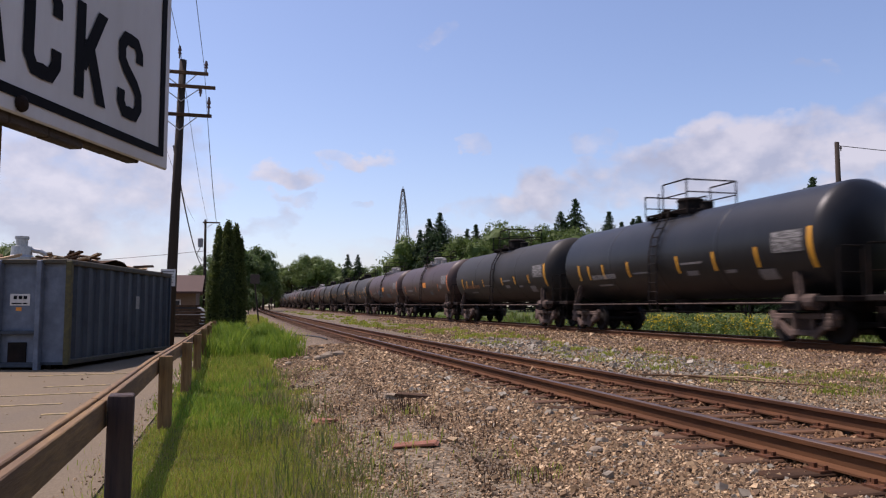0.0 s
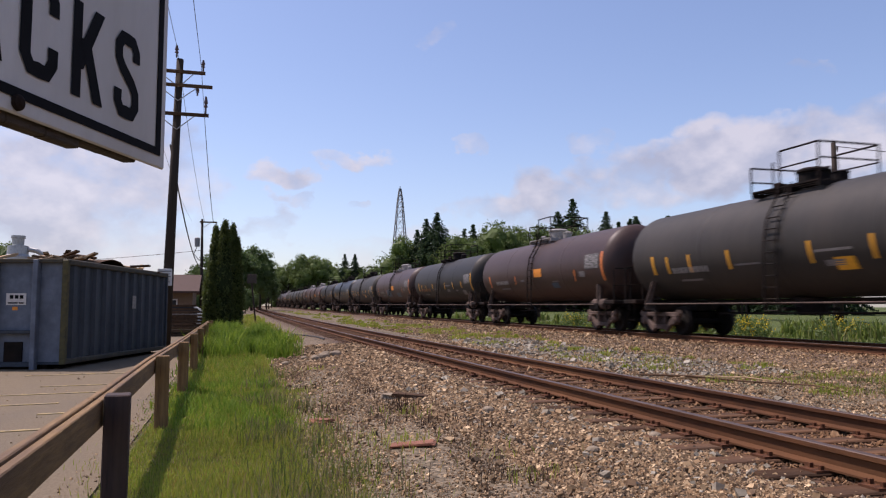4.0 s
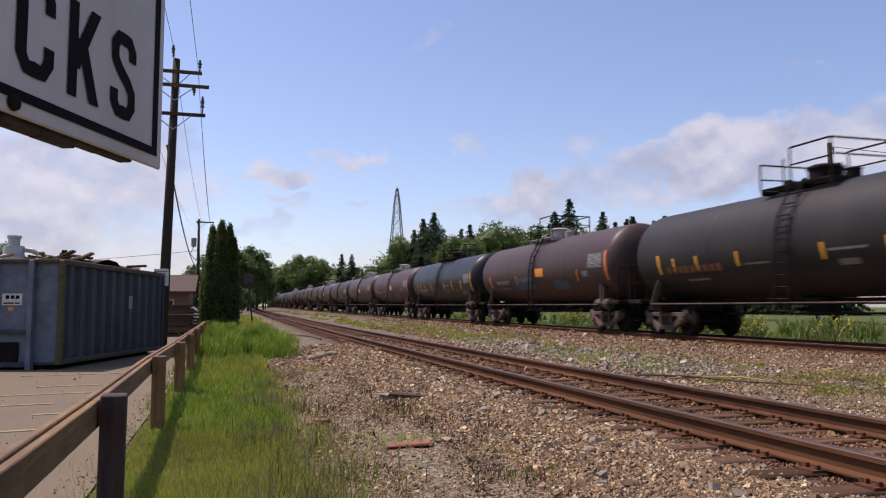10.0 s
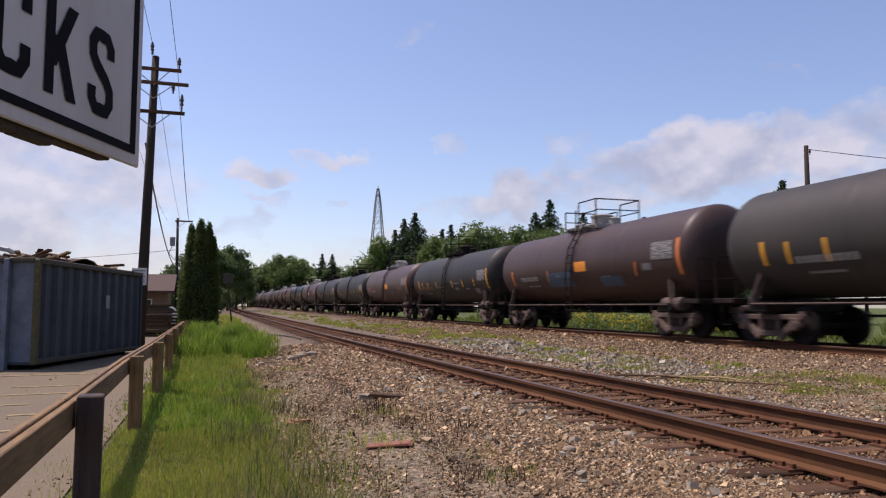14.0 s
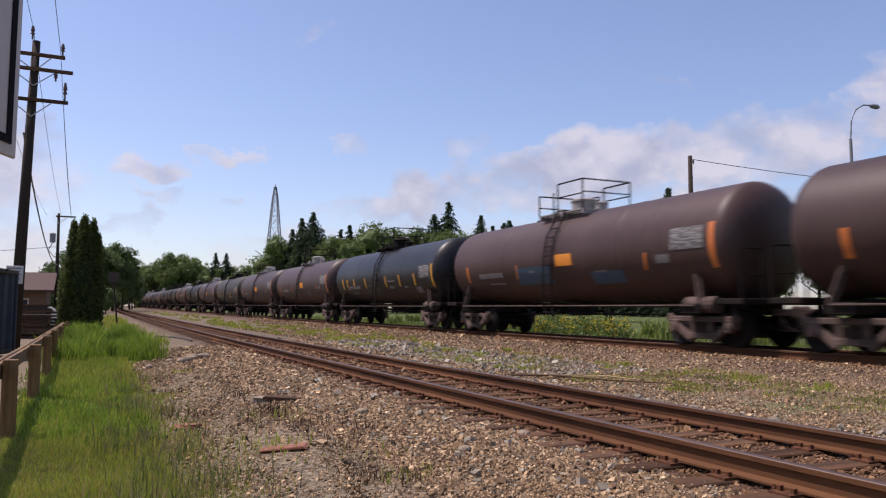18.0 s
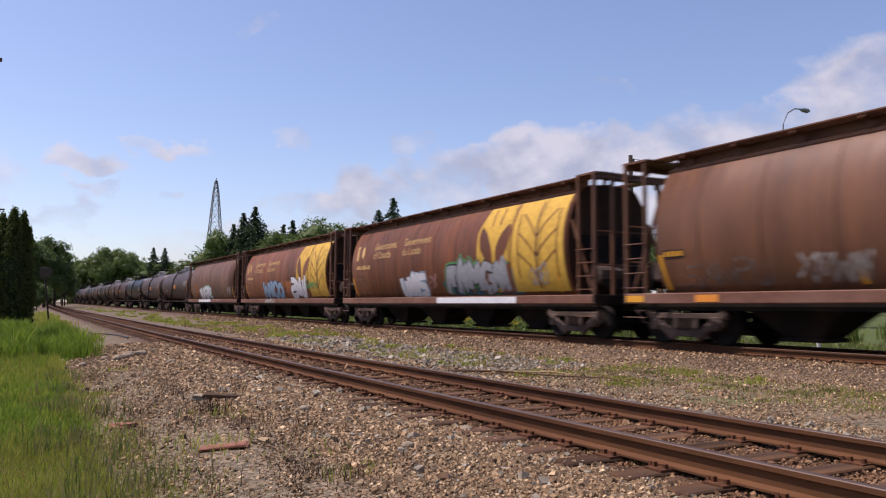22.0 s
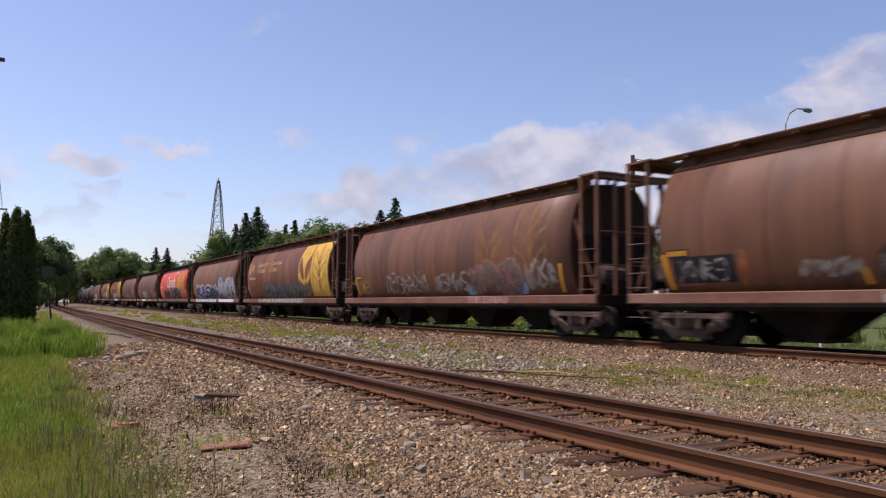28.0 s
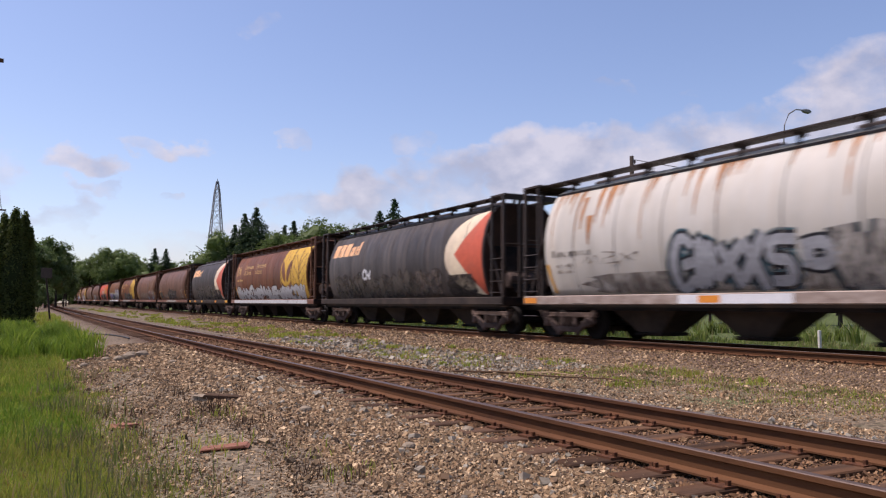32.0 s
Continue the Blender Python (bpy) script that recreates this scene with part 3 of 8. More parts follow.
def make_track(name, off, z, label, seed):
    tr = thing(name, label, "railway track", kind="structure")
    for side in (-0.7525, 0.7525):
        o = (lambda s, d=side: off(s) + d) if callable(off) else off + side
        share("rail", rail_mesh(o, z, -12.0, 470.0), tr)
    rnd = random.Random(seed)
    tie, plate = B(), B()
    box(tie, -1.3, 1.3, -0.115, 0.115, -0.2, 0.0, 0.012)
    me = finish(tie, "tie", "tie_wood")
    for sx in (-0.7525, 0.7525):
        box(plate, sx - 0.18, sx + 0.18, -0.09, 0.09, 0.0, 0.016)
        for q in (-0.115, 0.1):
            for dy in (-0.06, 0.05):
                box(plate, sx + q - 0.012, sx + q + 0.022, dy - 0.012, dy + 0.012, 0.016, 0.05)
        box(plate, sx - 0.075, sx + 0.075, 0.125, 0.155, -0.03, 0.035)
    pm = finish(plate, "tie_plate", "rust_iron")
    far_v, far_f = [], []
    s, k = -3.0, 0
    while s < 330:
        o = off(s) if callable(off) else off
        x, y, th = line_at(s, o + rnd.uniform(-0.05, 0.05))
        m = pose(x, y, rise(s) + z - 0.186 + rnd.uniform(-0.006, 0.004), rnd.uniform(-1, 1), 0, -math.degrees(th) + rnd.uniform(-1.5, 1.5))
        if k < 150:
            t = share("tie", me, tr, m)
            if k < 60:
                share("tie_plate", pm, tr, pose(o, y, rise(s) + z - 0.186))
        else:
            b0 = len(far_v)
            far_v += [tuple(m @ Vector((px, py, pz))) for pz in (-0.1, 0.0) for py in (-0.115, 0.115) for px in (-1.3, 1.3)]
            far_f += [tuple(b0 + i for i in q) for q in ((4, 5, 7, 6), (0, 1, 5, 4), (0, 4, 6, 2), (1, 3, 7, 5), (2, 6, 7, 3))]
        s += 0.56
        k += 1
    far = share("far_ties", from_arrays("far_ties", far_v, far_f, "tie_wood"), tr)
    far["kind"] = "stuff"
    return tr


make_track("track_near", near_off, 0.0, "rusty siding track on dark worn wooden ties in ballast", 11)
make_track("track_main", XM, ZM, "main line track in brown ballast under the freight train", 12)

# ---------------------------------------------------------------- the train
TC_IN = 2.08      # truck centre from the coupling


def side_frame_mesh():
    bm = B()
    for x in (0.0,):
        box(bm, -0.06, 0.06, -1.22, 1.22, 0.60, 0.74, 0.02)
        box(bm, -0.065, 0.065, -0.55, 0.55, 0.18, 0.33, 0.02)
        for s in (-1, 1):
            box(bm, -0.075, 0.055, -0.52, 0.52, -0.09, 0.09, 0.02, Matrix.Translation((0, s * 0.76, 0.45)) @ Matrix.Rotation(s * radians(36), 4, "X"))
            box(bm, -0.055, 0.055, s * 0.30 - 0.07, s * 0.30 + 0.07, 0.3, 0.62, 0.01)
            box(bm, -0.09, 0.09, s * 0.93 - 0.17, s * 0.93 + 0.17, 0.40, 0.66, 0.03)
            lathe(bm, [(-0.14, 0.10), (-0.12, 0.13), (0.02, 0.13)], 14, "X", (0, s * 0.93, 0.457))
            for q in (-0.09, 0.09):
                lathe(bm, [(0.33, 0.065), (0.60, 0.065)], 8, "Z", (0, q, 0))
    return finish(bm, "side_frame", "truck_iron")


def wheel_mesh():
    bm = B()
    lathe(bm, [(-0.07, 0.10), (-0.07, 0.16), (-0.03, 0.18), (-0.03, 0.38), (-0.07, 0.41), (-0.07, 0.452), (0.03, 0.457), (0.05, 0.487), (0.075, 0.487),
               (0.075, 0.41), (0.03, 0.38), (0.03, 0.18), (0.08, 0.15)], 28, "X")
    return finish(bm, "wheel", "wheel_steel", True)


def axle_mesh():
    bm = B()
    lathe(bm, [(-1.0, 0.07), (-0.6, 0.085), (0.6, 0.085), (1.0, 0.07)], 10, "X")
    return finish(bm, "axle", "wheel_steel")


def bolster_mesh():
    bm = B()
    box(bm, -0.98, 0.98, -0.2, 0.2, 0.50, 0.78, 0.03)
    box(bm, -0.3, 0.3, -0.9, 0.9, 0.40, 0.46, 0.01)
    for s in (-1, 1):
        tube(bm, [(-0.85, s * 0.38, 0.38), (0.85, s * 0.38, 0.38)], 0.05, 6)
    return finish(bm, "truck", "frame_dark")


FRAME_ME, WHEEL_ME, AXLE_ME, BOLSTER_ME = side_frame_mesh(), wheel_mesh(), axle_mesh(), bolster_mesh()


def add_truck(car, y):
    t = share("truck", BOLSTER_ME, car, pose(0, y, 0))
    for s in (-1, 1):
        share("side_frame", FRAME_ME, t, pose(s * 1.0, 0, 0, 0, 0, 0 if s < 0 else 180))
        share("axle", AXLE_ME, t, pose(0, s * 0.93, 0.457))
        for q in (-1, 1):
            share("wheel", WHEEL_ME, t, pose(q * 0.76, s * 0.93, 0.457, 0, 0, 0 if q < 0 else 180))


def coupler_mesh():
    bm = B()
    box(bm, -0.09, 0.09, -0.75, -0.12, -0.08, 0.08, 0.02)
    box(bm, -0.16, 0.13, -0.16, 0.05, -0.14, 0.14, 0.04)
    box(bm, -0.17, -0.05, 0.0, 0.16, -0.12, 0.12, 0.03)
    tube(bm, [(0.2, -0.35, -0.05), (0.24, -0.1, -0.35), (0.12, 0.1, -0.42), (0.02, 0.16, -0.3)], 0.025, 6)
    return finish(bm, "coupler", "truck_iron")


COUPLER_ME = coupler_mesh()


def tank_patch(bm, y0, y1, z0, z1, lean=0.0, r=1.462, zc=2.6, n=6):
    """A thin plate that follows the near side of the barrel."""
    prev = None
    for i in range(n + 1):
        z = z0 + (z1 - z0) * i / n
        x = -math.sqrt(max(r * r - (z - zc) ** 2, 0.01))
        d = lean * (z - z0)
        row = (bm.verts.new((x, y0 + d, z)), bm.verts.new((x, y1 + d, z)))
        if prev:
            bm.faces.new((prev[0], prev[1], row[1], row[0]))
        prev = row


def bars(car, name, material, spots, label=""):
    for y0, y1, z0, z1 in spots:
        bm = B()
        tank_patch(bm, y0, y1, z0, z1, n=3)
        part(name, bm, material, car, label)


def glyph_bars(rnd, y0, y1, z0, z1, n):
    """Bars of the size of lettering."""
    w = (y1 - y0) / n
    return [(y0 + i * w + w * 0.1, y0 + i * w + w * rnd.uniform(0.62, 0.85), z0, z1) for i in range(n)]


# ladder, top works and markings are laid out from a point 0.6 m ahead of the car's middle
AMIDSHIPS = {"ladder", "grating_bar", "platform_beam", "railing_post", "hand_rail", "knee_rail", "valve_housing", "safety_valve", "vent_pipe",
             "reflective_stripe", "stencil", "small_stencil", "data_panel", "small_panel", "placard", "paint_patch"}


def build_tank(kind):
    L = 16.56
    skin, label = {
        "black": ("tank_black", "glossy black tank car with yellow reflective stripes and pale stencils"),
        "grey": ("tank_grey", "dusty dark grey tank car with yellow reflective stripes"),
        "charcoal": ("tank_charcoal", "charcoal grey tank car with faint yellow stripes and orange stencil"),
        "brown": ("tank_brown", "rusty brown tank car with an orange placard"),
        "patched": ("tank_brown", "rusty brown tank car with blue repainted patches and orange placard")}[kind]
    car = thing("tank_car", label, "tank car", group="tank cars of the train")
    R, zc, h = 1.45, 2.6, 7.12
    prof = [(-h - 0.60, 0.02), (-h - 0.58, 0.4), (-h - 0.50, 0.8), (-h - 0.37, 1.14), (-h - 0.19, 1.37), (-h - 0.06, 1.44), (-h, R), (-h + 0.04, R)]
    for y in (-3.3, -0.02):
        prof += [(y - 0.04, R), (y, R), (y + 0.02, R + 0.008), (y + 0.07, R + 0.008), (y + 0.09, R), (y + 0.13, R)]
    prof += [(3.21, R), (3.25, R), (3.27, R + 0.008), (3.32, R + 0.008), (3.34, R), (3.38, R)]
    prof += [(-a, b) for a, b in prof[7::-1]]
    bm = B()
    lathe(bm, prof, 56, "Y", (0, 0, zc))
    part("tank", bm, skin, car, smooth=True)
    bm = B()
    tube(bm, [(0, -5.0, 1.08), (0, 5.0, 1.08)], 0.06, 6)
    part("train_pipe", bm, "frame_dark", car)
    for s in (-1, 1):
        bm = B()
        box(bm, -0.3, 0.3, min(s * 5.2, s * (L / 2 - 0.7)), max(s * 5.2, s * (L / 2 - 0.7)), 0.78, 1.1, 0.03)
        part("stub_sill", bm, "frame_dark", car)
        bm = B()
        box(bm, -1.42, 1.42, s * 7.5 - 0.42, s * 7.5 + 0.42, 1.02, 1.16, 0.02)
        box(bm, -1.4, 1.4, s * 6.2 - 0.35, s * 6.2 + 0.35, 0.80, 1.05, 0.02)
        part("end_deck", bm, "frame_dark", car)
        for q in (-1, 1):
            bm = B()
            lean = Matrix.Translation((q * 1.2, s * 6.35, 1.42)) @ Matrix.Rotation(q * radians(-10), 4, "Y") @ Matrix.Rotation(s * radians(18), 4, "X")
            box(bm, -0.035, 0.035, -0.09, 0.09, -0.42, 0.42, 0.01, lean)
            box(bm, -0.12, 0.12, -0.03, 0.03, -0.42, 0.36, 0.01, lean)
            part("saddle", bm, "truck_iron", car)
        for q in (-1, 1):
            bm = B()
            tube(bm, [(q * 1.38, s * 7.85, 1.15), (q * 1.38, s * 7.85, 2.25), (q * 1.3, s * 7.85, 2.32), (q * 0.75, s * 7.85, 2.32), (q * 0.7, s * 7.85, 2.25), (q * 0.7, s * 7.85, 1.15)], 0.028, 6)
            tube(bm, [(q * 1.38, s * 7.85, 1.7), (q * 0.7, s * 7.85, 1.7)], 0.02, 6)
            tube(bm, [(q * 1.38, s * 7.6, 1.05), (q * 1.38, s * 7.6, 0.45), (q * 1.38, s * 7.25, 0.45), (q * 1.38, s * 7.25, 1.05)], 0.02, 6)
            part("end_railing", bm, "frame_dark", car)
        share("coupler", COUPLER_ME, car, pose(0, s * (L / 2 - 0.06), 0.84, 0, 0, 0 if s > 0 else 180))
        add_truck(car, s * (L / 2 - TC_IN))
    bm = B()
    for q in (-1, 1):
        tube(bm, [(q * 1.44, -6.4, 1.0), (q * 1.44, 6.4, 1.0)], 0.026, 6)
    part("side_rail", bm, "truck_iron", car)
    bm = B()
    tube(bm, [(-1.15, -6.9, 1.02), (-1.15, -5.9, 1.02)], 0.2, 12)
    part("air_reservoir", bm, "truck_iron", car)
    bm = B()
    lathe(bm, [(-0.45, 0.35), (-0.4, 0.42), (0.0, 0.45)], 14, "Z", (0, 0.4, 1.15))
    tube(bm, [(-0.9, 0.4, 0.85), (0.9, 0.4, 0.85)], 0.05, 6)
    tube(bm, [(0.55, -5.2, 0.75), (0.55, 5.2, 0.72)], 0.025, 6)
    tube(bm, [(-0.6, -3.2, 0.78), (-0.6, 3.6, 0.70)], 0.02, 6)
    part("bottom_outlet", bm, "frame_dark", car)
    # ladder and top works
    bm = B()
    ly = 0.65
    for d in (-0.24, 0.24):
        tube(bm, [(-1.5, ly + d, 0.75), (-1.56, ly + d, 1.2), (-1.53, ly + d, 2.6), (-1.42, ly + d, 3.2), (-1.1, ly + d, 3.75), (-1.0, ly + d, 4.1)], 0.028, 6)
    for i in range(11):
        z = 0.8 + 0.3 * i
        x = -1.54 if z < 2.7 else -math.sqrt(max(1.53 ** 2 - (z - 2.6) ** 2, 0.3))
        tube(bm, [(x, ly - 0.24, z), (x, ly + 0.24, z)], 0.018, 6)
    part("ladder", bm, "frame_dark", car)
    top = "pale_marking" if kind in ("brown", "patched") else "frame_dark"
    ya, yb, xw = -0.45, 2.1, 0.92
    bm = B()
    box(bm, 0, 0.16, ya, yb, 4.03, 4.07)
    grate = finish(bm, "grating_bar", top)
    for i in range(8):
        share("grating_bar", grate, car, pose(-xw + i * 0.235, 0, 0))
    bm = B()
    box(bm, -xw, xw, 0, 0.06, 3.9, 4.028)
    beam = finish(bm, "platform_beam", top)
    for y in (ya, 0.7, yb - 0.06):
        share("platform_beam", beam, car, pose(0, y, 0))
    def bar(a, b, r, name):
        part(name, tube(B(), [a, b], r, 6), "frame_dark", car)
    for x in (-xw, xw):
        for y, z in ((ya, 5.0), (0.95, 5.0), (1.2, 4.75), (yb, 4.75)):
            bar((x, y, 4.05), (x, y, z), 0.026, "railing_post")
        bar((x, ya, 5.0), (x, 0.95, 5.0), 0.026, "hand_rail")
        bar((x, ya, 4.55), (x, 0.95, 4.55), 0.022, "knee_rail")
        if x > 0:
            bar((x, 1.2, 4.75), (x, yb, 4.75), 0.026, "hand_rail")
            bar((x, 1.2, 4.42), (x, yb, 4.42), 0.022, "knee_rail")
    for y, z in ((ya, 5.0), (yb, 4.75)):
        bar((-xw, y, z), (xw, y, z), 0.026, "hand_rail")
        bar((-xw, y, z - 0.4), (xw, y, z - 0.4), 0.022, "knee_rail")
    bm = B()
    lathe(bm, [(3.9, 0.42), (4.42, 0.42), (4.45, 0.46), (4.5, 0.46), (4.56, 0.34), (4.58, 0.1)], 18, "Z", (0, 0.75, 0))
    part("valve_housing", bm, top, car, smooth=False)
    bm = B()
    lathe(bm, [(3.9, 0.2), (4.3, 0.2), (4.33, 0.23), (4.38, 0.1)], 12, "Z", (0.1, -0.05, 0))
    part("safety_valve", bm, top, car)
    bm = B()
    lathe(bm, [(3.9, 0.13), (4.25, 0.13), (4.3, 0.05)], 10, "Z", (-0.4, 1.6, 0))
    part("vent_pipe", bm, top, car)
    # markings
    rnd = random.Random(len(kind) * 7)
    if kind in ("black", "grey", "charcoal"):
        for y in (5.65, 4.45, 2.55, -0.6, -2.5, -4.4):
            hgt = 0.27 if kind != "charcoal" else 0.2
            bm = B()
            tank_patch(bm, y - 0.055, y + 0.055, 2.22 - hgt, 2.22 + hgt)
            part("reflective_stripe", bm, "yellow_tape", car)
        for y, z0, z1 in ((6.5, 1.95, 2.55), (-6.42, 1.85, 2.85)):
            bm = B()
            tank_patch(bm, y - 0.07, y + 0.07, z0, z1, n=10)
            part("reflective_stripe", bm, "yellow_tape", car)
        if kind == "charcoal":
            bars(car, "stencil", "faded_orange", glyph_bars(rnd, 3.3, 6.2, 1.95, 2.15, 9), "faded orange stencil bars")
        else:
            bars(car, "stencil", "pale_marking", glyph_bars(rnd, 3.6, 5.5, 1.95, 2.12, 9), "pale reporting-mark bars")
        bars(car, "small_stencil", "grey_stencil", [(4.1, 5.2, 1.7, 1.76), (1.3, 2.3, 2.04, 2.09), (-1.9, -0.75, 2.2, 2.26), (-1.6, -1.0, 1.86, 2.0), (-3.4, -2.9, 1.86, 1.95)])
        bm = B()
        tank_patch(bm, -6.15, -5.05, 2.28, 2.82, n=8)
        part("data_panel", bm, "data_lines", car, "grey panel of unreadable data lines")
        bm = B()
        tank_patch(bm, -4.95, -4.3, 1.62, 1.9)
        part("small_panel", bm, "grey_stencil", car)
        if kind == "grey":
            bm = B()
            tank_patch(bm, -1.9, -1.3, 1.75, 2.05)
            part("placard", bm, "yellow_tape", car)
    else:
        for y, z0, z1 in ((6.6, 1.9, 2.5), (-6.42, 1.9, 3.0)):
            bm = B()
            tank_patch(bm, y - 0.09, y + 0.09, z0, z1, n=10)
            part("reflective_stripe", bm, "orange_tape", car)
        for y in (2.9, -3.9):
            bm = B()
            tank_patch(bm, y - 0.05, y + 0.05, 1.95, 2.4, -0.25)
            part("reflective_stripe", bm, "orange_tape", car)
        bm = B()
        tank_patch(bm, -0.55, 0.35, 2.25, 2.62)
        part("placard", bm, "orange_placard", car, "orange rectangular placard")
        bars(car, "stencil", "pale_marking", glyph_bars(rnd, 3.9, 5.7, 2.02, 2.2, 10), "pale reporting-mark bars")
        bars(car, "small_stencil", "grey_stencil", [(3.9, 5.1, 1.78, 1.84), (1.7, 2.1, 2.1, 2.18), (-2.2, -1.6, 1.98, 2.03), (-4.9, -4.4, 2.1, 2.32)])
        bm = B()
        tank_patch(bm, -6.15, -5.0, 2.4, 2.95, n=8)
        part("data_panel", bm, "data_lines", car, "grey panel of unreadable data lines")
        if kind == "patched":
            bm = B()
            tank_patch(bm, 0.75, 2.9, 1.72, 2.3)
            part("paint_patch", bm, "blue_patch", car, "blue repainted patch")
            bm = B()
            tank_patch(bm, -2.9, -1.4, 1.65, 2.0)
            part("paint_patch", bm, "blue_patch", car, "blue repainted patch")
        else:
            bm = B()
            tank_patch(bm, -2.1, -1.4, 1.72, 1.95)
            part("paint_patch", bm, "blue_patch", car)
    for ob in car.children:
        if ob.name.split(".")[0] in AMIDSHIPS:
            ob.location.y -= 0.6
    return car


def body_half(z):
    """Half width of a hopper body at a height."""
    zz = (z - 2.62) / 1.85
    return 1.56 * math.sqrt(max(1 - zz * zz * 0.79, 0.0)) if z > 2.62 else 1.56 * math.sqrt(max(1 - zz * zz * 0.66, 0))


Z0, Z1 = 1.2, 4.2


def decal(bm, rows, step=0.09, off=0.009):
    """rows: (z, y_left, y_right) up the near side; a thin coat that follows it."""
    prev = None
    for (za, a0, a1), (zb, b0, b1) in zip(rows, rows[1:]):
        n = max(1, int(abs(zb - za) / step))
        for i in range(n + 1):
            if i == 0 and prev is not None:
                continue
            t = i / n
            z = za + (zb - za) * t
            x = -body_half(z) - off
            row = (bm.verts.new((x, a0 + (b0 - a0) * t, z)), bm.verts.new((x, a1 + (b1 - a1) * t, z)))
            if prev is not None:
                bm.faces.new((prev[0], prev[1], row[1], row[0]))
            prev = row


def curve_line(pts, step=0.09, bend=True):
    """Points along a line, rounded through the given ones or straight between them."""
    out = []
    for i in range(len(pts) - 1):
        a, b, c, d = pts[max(i - 1, 0)], pts[i], pts[i + 1], pts[min(i + 2, len(pts) - 1)]
        n = max(1, int(math.dist(b, c) / step))
        for k in range(n):
            t = k / n
            if bend:
                out.append(tuple(0.5 * (2 * b[q] + (c[q] - a[q]) * t + (2 * a[q] - 5 * b[q] + 4 * c[q] - d[q]) * t * t + (3 * b[q] - a[q] - 3 * c[q] + d[q]) * t ** 3) for q in (0, 1)))
            else:
                out.append(tuple(b[q] + (c[q] - b[q]) * t for q in (0, 1)))
    return out + [tuple(pts[-1])]


def stroke(bm, pts, w, off=0.012, bend=True, taper=0.0):
    """A painted line of a width along (y, z) points of the near side."""
    line = curve_line(pts, bend=bend)
    prev = None
    for i, (y, z) in enumerate(line):
        a, c = line[max(i - 1, 0)], line[min(i + 1, len(line) - 1)]
        dy, dz = c[0] - a[0], c[1] - a[1]
        k = math.hypot(dy, dz) or 1.0
        half = w / 2 * (1 - taper * abs(2 * i / max(len(line) - 1, 1) - 1))
        row = []
        for sgn in (-1, 1):
            zz = min(max(z + sgn * dy / k * half, Z0 + 0.02), 4.17)
            row.append(bm.verts.new((-body_half(zz) - off, y - sgn * dz / k * half, zz)))
        if prev:
            bm.faces.new((prev[0], prev[1], row[1], row[0]))
        prev = row


# sprayed shapes in a unit box: (across, up)
SWIRLS = [
    [[(0.0, 0.0), (0.1, 0.95), (0.5, 0.35), (0.85, 1.0), (1.0, 0.05)]],
    [[(0.9, 0.85), (0.3, 1.0), (0.05, 0.5), (0.4, 0.02), (0.95, 0.2)], [(0.5, 0.5), (0.95, 0.5)]],
    [[(0.05, 0.0), (0.15, 1.0)], [(0.15, 0.95), (0.9, 0.75), (0.25, 0.45), (1.0, 0.0)]],
    [[(0.0, 0.95), (0.2, 0.05), (0.8, 0.1), (0.95, 1.0)], [(0.5, 0.1), (0.5, 0.8)]],
    [[(0.05, 0.05), (0.5, 0.5), (0.95, 1.05)], [(0.0, 0.85), (0.5, 0.45), (1.0, 0.0)]],
    [[(0.5, 0.02), (0.05, 0.5), (0.5, 0.98), (0.95, 0.5), (0.5, 0.02)]],
    [[(0.9, 0.95), (0.2, 0.9), (0.25, 0.55), (0.85, 0.45), (0.8, 0.08), (0.0, 0.1)]],
    [[(0.1, 0.0), (0.3, 1.0), (0.55, 0.1), (0.75, 0.9), (1.05, 0.15)]]]


def tag_shapes(car, name, mats, y0, y1, z0, z1, n, rnd, label, fat=0.30, rim=0.07, bend=True, lean=0.12, halo=None):
    """Spray paint: thick overlapping strokes, each shape with its outline and, where there is one, a halo behind."""
    w, hz = (y1 - y0) / n, z1 - z0
    for i in range(n):
        right = y0 + i * w
        k, tall = rnd.uniform(0.95, 1.15), hz * rnd.uniform(0.82, 1.08)
        low = z0 + hz * rnd.uniform(0.0, 0.06)
        lines = []
        for shape in [rnd.choice(SWIRLS)]:
            turned, over = rnd.random() < 0.6, rnd.random() < 0.5
            for pts in shape:
                pts = [(1 - u if over else u, 1 - v if turned else v) for u, v in pts]
                lines.append([(right + w - (u + rnd.uniform(-0.06, 0.06)) * w * k - lean * (v - 0.5) * w, low + (v + rnd.uniform(-0.05, 0.05)) * tall) for u, v in pts])
        fw = fat * w * rnd.uniform(0.85, 1.15)
        for j, pts in enumerate(lines):
            up = 0.0007 * j + 0.0015 * (i % 3)
            if halo:
                bm = B()
                stroke(bm, pts, fw + 2 * rim + 0.16, 0.0065 + up * 0.3, bend, 0.15)
                part("spray_halo", bm, halo, car)
            if rim:
                bm = B()
                stroke(bm, pts, fw + 2 * rim, 0.009 + up, bend)
                part("spray_outline", bm, mats[1], car)
            bm = B()
            stroke(bm, pts, fw, 0.0155 + up, bend, 0.1)
            part(name, bm, mats[0], car, label)


def scrawl(car, material, y0, y1, z0, z1, n, rnd, w=0.045):
    """A thin hand-drawn tag."""
    tag_shapes(car, "spray_tag", (material, material), y0, y1, z0, z1, n, rnd, "thin sprayed scrawl", fat=w * n / (y1 - y0), rim=0.0, lean=0.2)


